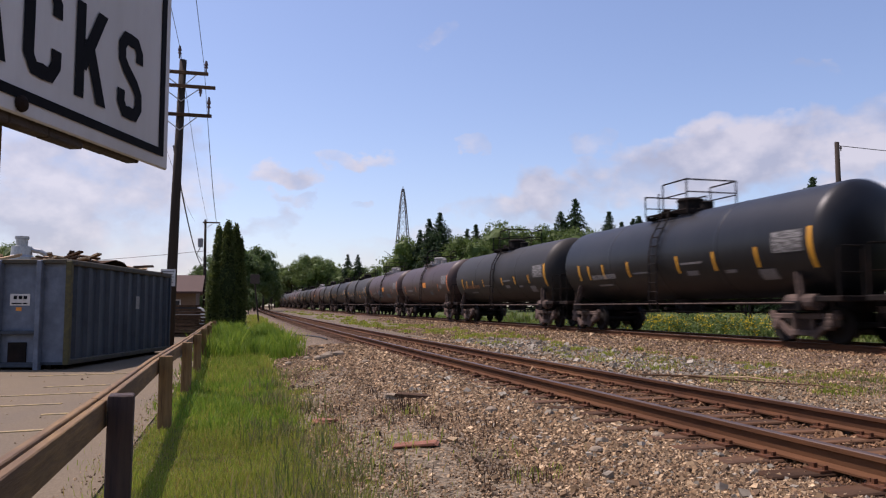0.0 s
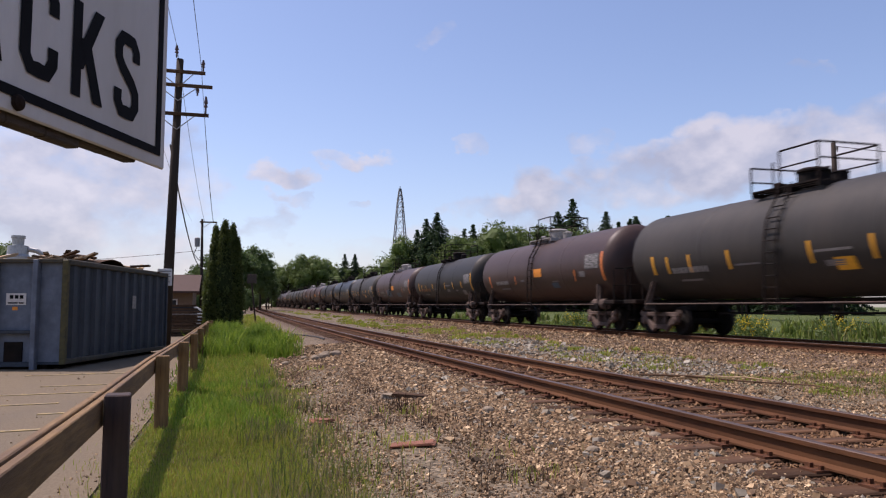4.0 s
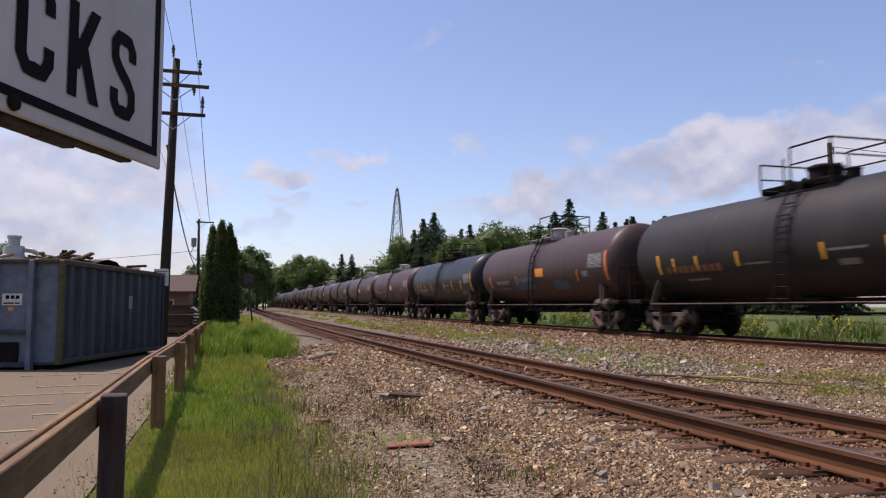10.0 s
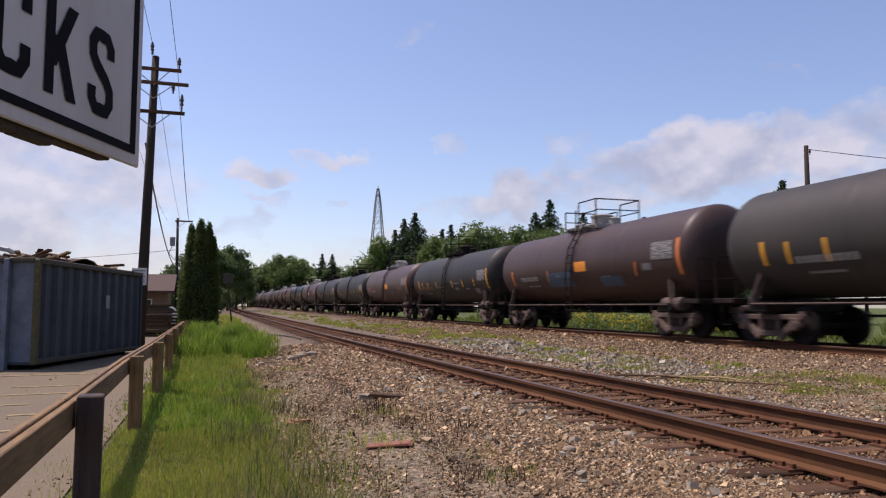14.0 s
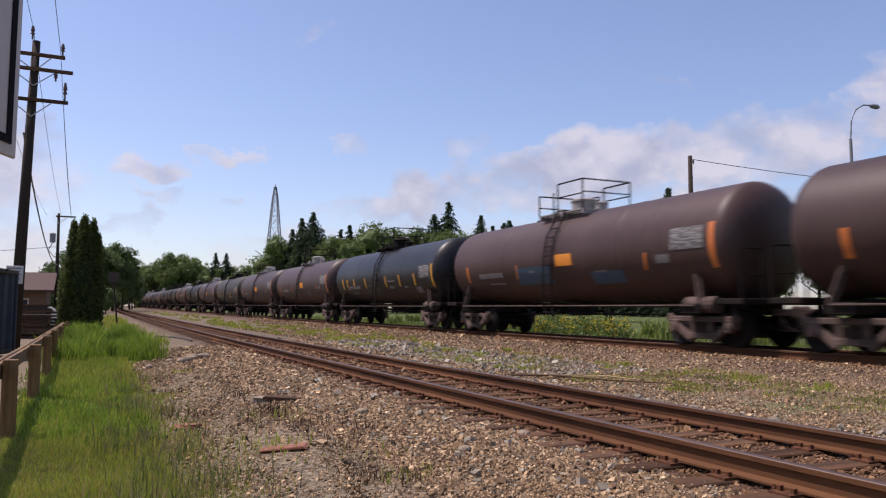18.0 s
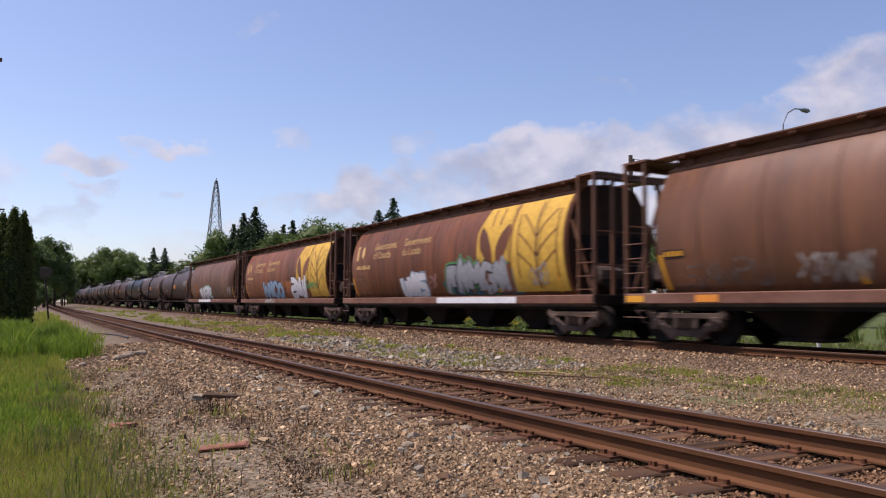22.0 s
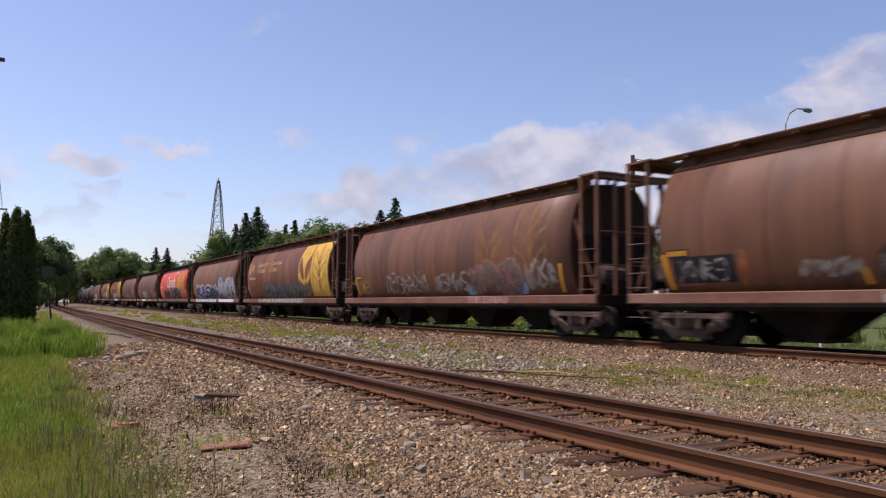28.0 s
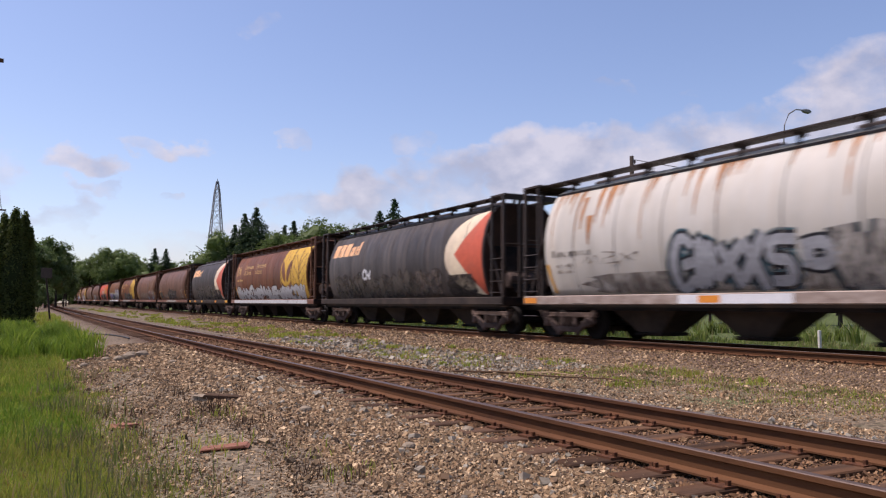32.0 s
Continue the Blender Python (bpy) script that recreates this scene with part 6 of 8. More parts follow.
island_mat("ballast_stone", [(0.278, 0.177, 0.091), (0.089, 0.060, 0.033), (0.384, 0.253, 0.134), (0.188, 0.110, 0.054), (0.057, 0.037, 0.024), (0.227, 0.148, 0.078), (0.600, 0.425, 0.246), (0.166, 0.106, 0.057), (0.315, 0.193, 0.099)], scale=30)
island_mat("rusty_stone", [(0.178, 0.089, 0.039), (0.106, 0.055, 0.024), (0.238, 0.127, 0.060), (0.146, 0.074, 0.034), (0.317, 0.189, 0.095)], scale=30)


def make_lot():
    bm = B()
    ys = [-30, 0, 8, 16, 26, 36, 48, 60, 90, 140]
    prev = None
    for y in ys:
        ring = [bm.verts.new((x, y, rise(y) + z)) for x, z in ((-0.98, -0.8), (-0.98, -0.352), (-60, -0.345), (-60, -0.8))]
        if prev:
            for k in range(4):
                bm.faces.new((prev[k], prev[(k + 1) % 4], ring[(k + 1) % 4], ring[k]))
        prev = ring
    ob = new("pavement", finish(bm, "pavement", "asphalt"))
    tagged(ob, "worn grey asphalt yard beside the fence", "pavement", kind="structure")
    for y in (8.2, 9.6, 11.0, 12.2, 13.6, 14.9, 17.4):
        bm = B()
        for k in range(7):
            if (k * 5 + int(y)) % 4 == 0:
                continue
            x0, x1 = -1.6 - k * 0.8, -2.4 - k * 0.8
            top = [bm.verts.new((x, y + 0.16 * (x + 1.6) + d, rise(y) - 0.342)) for x, d in ((x0, 0), (x0, 0.1), (x1, 0.1), (x1, 0))]
            low = [bm.verts.new((v.co.x, v.co.y, v.co.z - 0.02)) for v in top]
            bm.faces.new(top)
            for q in range(4):
                bm.faces.new((top[q], low[q], low[(q + 1) % 4], top[(q + 1) % 4]))
        ob = new("bay_line", finish(bm, "bay_line", "line_yellow"))
        ob.parent = bpy.data.objects["pavement"]


make_lot()


def make_fence():
    fence = thing("guard_fence", "low weathered timber guard fence of thick posts and one rail", "fence")
    pts = [(-0.66, 1.4), (-0.70, 5.25), (-0.77, 9.3), (-0.77, 13.0), (-0.79, 17.0), (-0.82, 21.2), (-0.84, 25.2), (-0.86, 29.2), (-0.88, 33.0)]
    rnd = random.Random(5)
    for i, (x, y) in enumerate(pts):
        bm = B()
        box(bm, -0.075, 0.075, -0.075, 0.075, -0.7, 0.77, 0.008)
        p = part("post", bm, "post_dark" if i == 1 else "post_wood", fence, "dark red-brown post" if i == 1 else "")
        p.matrix_world = pose(x, y, rise(y) - 0.30, rnd.uniform(-1, 1), rnd.uniform(-1, 1), rnd.uniform(-4, 4))
    for (x0, y0), (x1, y1) in zip(pts, pts[1:]):
        bm = B()
        za, zb = rise(y0) + 0.355, rise(y1) + 0.355
        d = Vector((x1 - x0, y1 - y0, zb - za))
        m = Matrix.Translation((x0 - 0.13, y0, za)) @ Matrix.Rotation(-math.atan2(x1 - x0, y1 - y0), 4, "Z") @ Matrix.Rotation(math.atan2(zb - za, d.xy.length), 4, "X")
        box(bm, -0.05, -0.006, 0.01, d.length - 0.01, -0.10, 0.092, 0.006)
        box(bm, -0.002, 0.045, 0.01, d.length - 0.01, -0.095, 0.078, 0.006)
        p = part("rail", bm, "old_wood", fence)
        p.matrix_world = m


make_fence()


def make_sign():
    m = Matrix.Translation((-0.1107, 1.2581, 1.2867)) @ Matrix.Rotation(-math.atan2(0.3786, 0.9256), 4, "Z")
    # local: -Y runs along the board towards the camera, +X is its face, Z up
    sign = thing("crossing_sign", "white board with black capital letters and border, worn wooden back", "sign", m)
    bm = B()
    box(bm, -0.006, 0.0, -0.72, 0.0, 0.0, 0.5, 0.002)
    part("board", bm, "sign_white", sign)
    bm = B()
    for k, (a, b, c, d) in enumerate(((-0.703, -0.017, 0.018, 0.030), (-0.703, -0.017, 0.470, 0.482), (-0.031, -0.017, 0.030, 0.470), (-0.703, -0.689, 0.030, 0.470))):
        box(bm, 0.0008, 0.0018, a, b, c, d)
    part("border", bm, "sign_black", sign)
    bm = B()
    rnd = random.Random(2)
    for i in range(9):
        y0, y1 = -0.70 + i * 0.07, -0.70 + (i + 1) * 0.07
        box(bm, -0.026 - rnd.uniform(0, 0.003), -0.008, y0, y1, (-0.010 if i < 7 else -0.001) - rnd.uniform(0, 0.002), 0.05, 0.002)
    box(bm, -0.028, -0.008, -0.70, -0.02, 0.05, 0.49, 0.002)
    part("backing", bm, "sign_back", sign, "dark split wooden backing board")
    # block capitals drawn in strokes: place from the board's far edge, then lines in a unit box
    C_ = [(1.0, 0.70), (1.0, 0.86), (0.80, 1.0), (0.5, 1.0), (0.2, 1.0), (0.0, 0.86), (0.0, 0.5), (0.0, 0.14), (0.2, 0.0), (0.5, 0.0), (0.80, 0.0), (1.0, 0.14), (1.0, 0.32)]
    S_ = [(1.0, 0.74), (1.0, 0.88), (0.8, 1.0), (0.5, 1.0), (0.2, 1.0), (0.0, 0.88), (0.02, 0.70), (0.25, 0.58), (0.75, 0.42), (0.98, 0.30), (1.0, 0.12), (0.8, 0.0), (0.5, 0.0), (0.2, 0.0), (0.0, 0.12), (0.0, 0.28)]
    letters = (([S_], 0.085, 0.151), ([[(0, 0), (0, 1)], [(0.06, 0.36), (1.0, 1.0)], [(0.36, 0.56), (1.0, 0.0)]], 0.180, 0.248), ([C_], 0.276, 0.346),
               ([[(0, 0), (0.5, 1)], [(0.5, 1), (1, 0)], [(0.2, 0.3), (0.8, 0.3)]], 0.374, 0.448), ([[(0, 0), (0, 1)], [(0, 1), (0.8, 1), (1, 0.75), (0.8, 0.5), (0, 0.5)], [(0.5, 0.5), (1, 0)]], 0.474, 0.542),
               ([[(0.5, 0), (0.5, 1)], [(0, 1), (1, 1)]], 0.564, 0.632))
    wide, low, tall = 0.0195, 0.051, 0.125
    for lines, u0, u1 in letters:
        bm = B()
        for j, pts in enumerate(lines):
            pts = [(-u1 + wide / 2 + q[0] * (u1 - u0 - wide), low + wide / 2 + q[1] * (tall - wide)) for q in pts]
            if len(pts) == 2:
                (a0, b0), (a1, b1) = pts
                pts = [(a0, b0 - wide / 2 if b0 < b1 else b0 + wide / 2), (a1, b1 + wide / 2 if b1 > b0 else b1 - wide / 2)] if abs(b1 - b0) > 0.05 else pts
            prev = None
            for i, (y, z) in enumerate(pts):
                a, c = pts[max(i - 1, 0)], pts[min(i + 1, len(pts) - 1)]
                d = Vector((c[0] - a[0], c[1] - a[1])).normalized()
                flat = len(pts) == 2
                nrm = Vector((1, 0)) * (1.12 if abs(d.x) > 0.2 else 1.0) if flat and abs(d.y) > 0.4 else Vector((-d.y, d.x))
                row = [bm.verts.new((0.0014 + 0.0002 * j, y + sgn * nrm.x * wide / 2, z + sgn * nrm.y * wide / 2)) for sgn in (-1, 1)]
                if prev:
                    bm.faces.new((prev[0], prev[1], row[1], row[0]))
                prev = row
        part("letter", bm, "sign_black", sign)
    bm = B()
    lathe(bm, [(0.0, 0.010), (0.004, 0.009), (0.007, 0.004)], 12, "X", (0.001, -0.345, 0.013))
    part("bolt", bm, "frame_dark", sign)
    bm = B()
    box(bm, -0.13, -0.035, -0.42, -0.32, -1.75, 0.9, 0.006)
    part("sign_post", bm, "post_wood", sign)


make_sign()

CON_A = Vector((-3.62, 18.65, 0))
CON_D = Vector((1.6, 6.5, 0)).normalized()


def make_container():
    ang = -math.atan2(CON_D.x, CON_D.y)
    m = Matrix.Translation((CON_A.x, CON_A.y, rise(20) - 0.45)) @ Matrix.Rotation(ang, 4, "Z")
    c = thing("waste_container", "blue steel roll-off waste container with rusty edges, heaped with wood", "container", m)
    L, W, z0, z1 = 6.7, 2.44, 0.2, 2.52
    bm = B()
    box(bm, -W, -W + 0.05, 0.05, L, z0, z1)
    box(bm, -W, 0, L - 0.05, L, z0, z1)
    box(bm, -W, -0.06, 0.05, L, z0, z0 + 0.06)
    part("tub", bm, "container_blue", c)
    # corrugated long side
    bm = B()
    prev = None
    y, k = 0.08, 0
    pts = []
    while y < L - 0.1:
        pts += [(-0.10, y), (-0.10, y + 0.27), (-0.02, y + 0.33), (-0.02, y + 0.52), (-0.10, y + 0.58)]
        y += 0.60
    for x, yy in pts:
        row = (bm.verts.new((x, min(yy, L - 0.05), z0 + 0.12)), bm.verts.new((x, min(yy, L - 0.05), z1 - 0.1)))
        if prev:
            bm.faces.new((prev[0], row[0], row[1], prev[1]))
        prev = row
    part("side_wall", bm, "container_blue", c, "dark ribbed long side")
    bm = B()
    box(bm, -0.11, 0.03, 0.0, L, z1 - 0.1, z1 + 0.03, 0.02)
    part("top_rail", bm, "container_rust", c)
    bm = B()
    box(bm, -0.11, 0.02, 0.0, L, z0, z0 + 0.12, 0.02)
    part("bottom_rail", bm, "container_rust", c)
    bm = B()
    box(bm, -0.10, 0.03, -0.02, 0.10, z0, z1, 0.015)
    part("corner_post", bm, "moss_edge", c, "olive moss-stained corner post")
    bm = B()
    box(bm, -0.10, 0.03, L - 0.1, L + 0.01, z0, z1, 0.015)
    part("corner_post", bm, "container_blue", c)
    # near end wall: recessed panels between upright posts
    bm = B()
    box(bm, -W, -0.10, 0.10, 0.14, z0, z1)
    part("end_wall", bm, "container_faded_lit", c, "scuffed faded blue end wall, coloured paler for the light on it")
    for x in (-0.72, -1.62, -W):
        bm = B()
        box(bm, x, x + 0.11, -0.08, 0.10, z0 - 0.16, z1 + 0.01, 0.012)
        part("end_post", bm, "container_faded_lit", c)
    bm = B()
    box(bm, -W, -0.1, -0.02, 0.10, z1 - 0.06, z1 + 0.03, 0.01)
    part("top_rail", bm, "container_rust", c)
    bm = B()
    box(bm, -1.51, -0.72, -0.04, 0.10, z0 + 0.68, z0 + 0.76, 0.01)
    part("cross_bar", bm, "container_blue", c)
    bm = B()
    box(bm, -1.51, -0.72, -0.04, 0.10, z0 - 0.05, z0 + 0.04, 0.01)
    part("cross_bar", bm, "container_blue", c)
    bm = B()
    box(bm, -1.35, -0.95, 0.06, 0.098, z0 + 0.06, z0 + 0.5)
    part("hook_pocket", bm, "frame_dark", c, "dark hook pocket")
    bm = B()
    box(bm, -1.36, -0.92, 0.09, 0.097, 1.52, 1.78)
    part("label_plate", bm, "white_paint", c, "white plate with dark bars")
    bm = B()
    for i in range(3):
        box(bm, -1.28 + i * 0.11, -1.2 + i * 0.11, 0.083, 0.088, 1.66, 1.74)
    box(bm, -1.32, -1.1, 0.083, 0.088, 1.55, 1.58)
    box(bm, -1.07, -0.97, 0.083, 0.088, 1.55, 1.58)
    part("label_bar", bm, "sign_black", c)
    bm = B()
    box(bm, -1.22, -1.1, 0.09, 0.097, 1.40, 1.48)
    part("sticker", bm, "orange_placard", c)
    bm = B()
    box(bm, -0.018, -0.012, 3.95, 4.2, 1.45, 1.8)
    part("side_plate", bm, "pale_marking", c)
    bm = B()
    for y in (0.5, L - 0.6):
        for x in (-0.35, -W + 0.35):
            lathe(bm, [(-0.1, 0.1), (0.1, 0.1)], 14, "X", (x, y, 0.1))
    box(bm, -0.6, -0.45, 0.2, L - 0.2, 0.02, z0, 0.01)
    box(bm, -W + 0.45, -W + 0.6, 0.2, L - 0.2, 0.02, z0, 0.01)
    part("skid", bm, "frame_dark", c)
    # the heap, each board a thing lying in the container
    rnd = random.Random(9)
    boards = []
    for k in range(3):
        bm = B()
        box(bm, -0.06, 0.06, -0.75, 0.75, -0.025, 0.025, 0.004)
        boards.append(finish(bm, "scrap_board", "lumber" if k < 2 else "lumber_dark"))
    for k in range(46):
        y = rnd.uniform(0.4, L - 0.6)
        top = 2.58 + 0.26 * math.exp(-((y - 2.9) / 1.2) ** 2) + 0.1 * math.exp(-((y - 5) / 0.8) ** 2)
        ob = new("scrap_board", boards[k % 3])
        ob.matrix_world = m @ pose(rnd.uniform(-W + 0.4, -0.25), y, top + rnd.uniform(-0.12, 0.05), rnd.uniform(-14, 14), rnd.uniform(-10, 10), rnd.uniform(0, 180)) @ Matrix.Diagonal((1, rnd.uniform(0.3, 0.8), 1, 1))
        tagged(ob, "broken wooden board heaped in the waste container", "board", group="scrap boards in the container")
    bm = B()
    n = 12
    vs = []
    for j in range(n + 1):
        for i in range(5):
            y = 0.2 + j * (L - 0.4) / n
            vs.append(bm.verts.new((-W + 0.08 + i * (W - 0.22) / 4, y, 2.42 + 0.24 * math.exp(-((y - 2.9) / 1.3) ** 2) + rnd.uniform(-0.08, 0.08))))
    for j in range(n):
        for i in range(4):
            a = j * 5 + i
            bm.faces.new((vs[a], vs[a + 1], vs[a + 6], vs[a + 5]))
    part("load", bm, "lumber_dark", c, "heap of dark scrap wood")


make_container()


def make_pole(x, y, h, lean, arms, name_label, r=0.17, sign=False, drop=False):
    z0 = rise(y) - 0.4
    p = thing("utility_pole", name_label, "utility pole", pose(x, y, z0))
    bm = B()
    tube(bm, [(0, 0, -0.3), (lean * 0.5, 0, h * 0.5), (lean, 0, h)], r, 12, r * 0.62)
    part("pole", bm, "pole_wood", p, smooth=True)
    for z, a0, a1 in arms:
        lx = lean * z / h
        bm = B()
        box(bm, lx + a0, lx + a1, -0.19, -0.09, z - 0.055, z + 0.055, 0.008)
        part("crossarm", bm, "lumber_dark", p)
        bm = B()
        tube(bm, [(lx + a1 * 0.55, -0.15, z - 0.05), (lx, -0.15, z - 0.55)], 0.018, 5)
        tube(bm, [(lx + a0 * 0.55, -0.15, z - 0.05), (lx, -0.15, z - 0.55)], 0.018, 5)
        part("brace", bm, "galvanised", p)
    return p, z0


def insulator(parent, x, y, z, hgt=0.3):
    bm = B()
    lathe(bm, [(0, 0.03), (hgt * 0.35, 0.03), (hgt * 0.4, 0.07), (hgt * 0.55, 0.04), (hgt * 0.65, 0.07), (hgt * 0.85, 0.045), (hgt, 0.03)], 10, "Z", (x, y, z))
    part("insulator", bm, "porcelain", parent)


P1 = (-2.24, 27.5)
pole1, z1 = make_pole(*P1, 10.05, 0.24, ((9.57, -1.25, 0.87), (9.09, -1.25, 1.13), (8.08, -1.2, 1.05)), "weathered brown wooden utility pole with three crossarms", 0.19)
insulator(pole1, 0.12, 0, 10.1, 0.45)
insulator(pole1, 1.02, -0.14, 9.62, 0.42)
insulator(pole1, -0.9, -0.14, 9.62, 0.42)
insulator(pole1, 1.14, -0.14, 8.13, 0.62)
insulator(pole1, 0.85, -0.14, 8.76, 0.3)
bm = B()
box(bm, -0.27, 0.2, -0.24, -0.22, 2.15, 2.72, 0.004)
part("notice_plate", bm, "white_paint", pole1, "white notice plate with unreadable lines")
bm = B()
for i, w in enumerate((0.2, 0.16, 0.19, 0.13, 0.17)):
    box(bm, -0.035 - w, -0.035 + w, -0.247, -0.243, 2.62 - i * 0.09, 2.65 - i * 0.09)
part("notice_lines", bm, "grey_stencil", pole1)

pole2, z2 = make_pole(-2.6, 66, 8.6, -0.1, ((8.35, -0.2, 1.2),), "thin dark wooden utility pole with a transformer", 0.15)
bm = B()
lathe(bm, [(0, 0.2), (0.7, 0.22), (0.75, 0.12)], 12, "Z", (-0.45, 0, 6.3))
part("transformer", bm, "tower_steel", pole2)
bm = B()
tube(bm, [(-0.45, 0, 6.3), (-0.7, 0, 5.7), (-0.3, 0, 5.2), (-0.05, 0, 5.3)], 0.03, 6)
part("cable_loop", bm, "wire_black", pole2)


def wire(a, b, sag, r=0.009, n=14):
    bm = B()
    a, b = Vector(a), Vector(b)
    tube(bm, [a.lerp(b, t / n) - Vector((0, 0, sag * 4 * (t / n) * (1 - t / n))) for t in range(n + 1)], r, 4)
    solid("overhead_wire", bm, "wire_black", "thin black overhead wire strung between wooden poles", "wire", group="overhead wires")


for dx, zz in ((0.12, 10.5), (0.95, 9.85), (-1.15, 9.85)):
    wire((P1[0] + dx, P1[1], z1 + zz), (P1[0] + dx + 0.6, -25, z1 + zz + 0.4), 0.9)
    wire((P1[0] + dx, P1[1], z1 + zz), (-2.6 + dx * 0.8, 66, z2 + 8.4), 0.6)
wire((P1[0] + 1.08, P1[1], z1 + 8.3), (-1.6, 66, z2 + 7.5), 0.8)
wire((P1[0], P1[1], z1 + 7.0), (-2.65, 66, z2 + 4.6), 1.1, 0.03)
wire((-2.65, 66, z2 + 6.0), (-40, 70, z2 + 4.0), 0.6, 0.02)

# ---------------------------------------------------------------- timber yard behind the container


def make_yard():
    rnd = random.Random(21)
    mesh = []
    for k in range(2):
        bm = B()
        box(bm, -1.2, 1.2, -0.07, 0.07, -0.05, 0.05, 0.006)
        mesh.append(finish(bm, "beam", "lumber_dark" if k else "lumber"))
    for sx, sy, cols, layers in ((-3.0, 38.5, 8, 9), (-2.2, 43.0, 8, 7), (-5.9, 40.0, 8, 10)):
        st = thing("timber_stack", "stack of dark weathered timber on the yard asphalt", "timber stack", pose(sx, sy, rise(sy) - 0.345), group="timber stacks")
        for j in range(layers):
            for i in range(cols):
                share("beam", mesh[1 if rnd.random() < 0.94 else 0], st, pose(rnd.uniform(-0.12, 0.12), -0.6 + i * 0.17, 0.06 + j * 0.17, 0, 0, rnd.uniform(-2, 2)))
    # low building with a brown roof
    h = thing("yard_building", "low tan building with a brown gabled roof", "building", pose(-6.1, 62, rise(62) - 0.36))
    bm = B()
    box(bm, -4.0, 3.0, 0, 6, 0, 2.6)
    part("wall", bm, "wall_tan", h)
    bm = B()
    for s in (0, 1):
        pts = [(-4.4, -0.8, 2.35), (3.5, -0.8, 2.35), (3.5, 3.0, 3.75), (-4.4, 3.0, 3.75)] if s == 0 else [(-4.4, 6.8, 2.35), (3.5, 6.8, 2.35), (3.5, 3.0, 3.75), (-4.4, 3.0, 3.75)]
        v = [bm.verts.new(p) for p in pts]
        v2 = [bm.verts.new((p[0], p[1], p[2] + 0.16)) for p in pts]
        bm.faces.new(v)
        bm.faces.new(v2)
        for k in range(4):
            bm.faces.new((v[k], v[(k + 1) % 4], v2[(k + 1) % 4], v2[k]))
    part("roof", bm, "roof_brown", h)
    bm = B()
    v = [bm.verts.new(p) for p in ((2.99, 0, 2.6), (2.99, 6, 2.6), (2.99, 3, 3.7))]
    bm.faces.new(v)
    v = [bm.verts.new(p) for p in ((-3.99, 0, 2.6), (-3.99, 6, 2.6), (-3.99, 3, 3.7))]
    bm.faces.new(v)
    part("gable", bm, "wall_tan", h)
    w = part("window_frame", box(B(), 0.6, 1.9, -0.06, 0.02, 1.0, 1.9, 0.01), "white_paint", h)
    part("pane", box(B(), 0.68, 1.82, -0.07, -0.055, 1.08, 1.82), "tank_black", w)
    # dust cyclone with its duct
    cy = thing("dust_cyclone", "grey steel dust cyclone with a slanting duct over the yard", "cyclone", pose(-12.4, 50, rise(50) - 0.36))
    bm = B()
    lathe(bm, [(2.5, 0.3), (3.4, 0.9), (4.6, 0.9), (4.75, 0.75), (5.3, 0.7), (5.35, 0.4)], 18, "Z")
    part("drum", bm, "galvanised", cy, smooth=False)
    bm = B()
    lathe(bm, [(5.3, 0.42), (5.75, 0.42), (5.78, 0.5), (5.95, 0.5)], 14, "Z")
    part("cap", bm, "galvanised", cy)
    bm = B()
    tube(bm, [(0.6, 0, 5.1), (1.3, 0, 5.0), (2.9, 0, 4.2), (3.6, 0, 3.2)], 0.16, 10)
    part("duct", bm, "galvanised", cy)
    for dx, dy in ((-0.8, -0.8), (0.8, -0.8), (-0.8, 0.8), (0.8, 0.8)):
        bm = B()
        tube(bm, [(dx * 1.3, dy * 1.3, 0), (dx, dy, 4.2)], 0.06, 6)
        part("leg", bm, "galvanised", cy)
    bm = B()
    for z in (3.9, 4.3):
        tube(bm, [(-1.5, -1.2, z), (1.6, -1.2, z)], 0.03, 5)
    for x in (-1.5, -0.5, 0.5, 1.6):
        tube(bm, [(x, -1.2, 3.5), (x, -1.2, 4.3)], 0.03, 5)
    part("railing", bm, "galvanised", cy)
    cy.scale = (0.78, 0.78, 0.93)
    # square sign on a leaning post, seen from behind
    s = thing("leaning_sign", "grey square sign on a thin leaning wooden post", "sign", pose(1.6, 60, rise(60) - 0.4))
    bm = B()
    tube(bm, [(0.05, 0, -0.2), (-0.42, 0, 3.9)], 0.06, 8)
    part("post", bm, "pole_wood", s)
    bm = B()
    box(bm, -0.68, 0.02, -0.1, -0.07, 3.15, 3.85, 0.01)
    part("panel", bm, "sign_back", s)


make_yard()

# ---------------------------------------------------------------- trees


def leaf_quads(centres, size, rnd, flat=0.0, per=20, spread=0.5, squash=1.0):
    """Leaf sprays round the centres, as loose quads."""
    n = len(centres) * per
    c = np.repeat(np.array(centres), per, axis=0) + rnd.normal(0, spread, (n, 3)) * np.array([1, 1, squash])
    u = rnd.normal(0, 1, (n, 3))
    u /= np.linalg.norm(u, axis=1)[:, None]
    w = rnd.normal(0, 1, (n, 3))
    w[:, 2] *= 1 - flat
    w -= u * (u * w).sum(1)[:, None]
    w /= np.linalg.norm(w, axis=1)[:, None] + 1e-9
    s = size * rnd.uniform(0.55, 1.3, (n, 1))
    v = np.stack([c - u * s, c + w * s * 0.55, c + u * s, c - w * s * 0.55], 1).reshape(-1, 3)
    f = np.arange(n * 4).reshape(-1, 4)
    return v, f


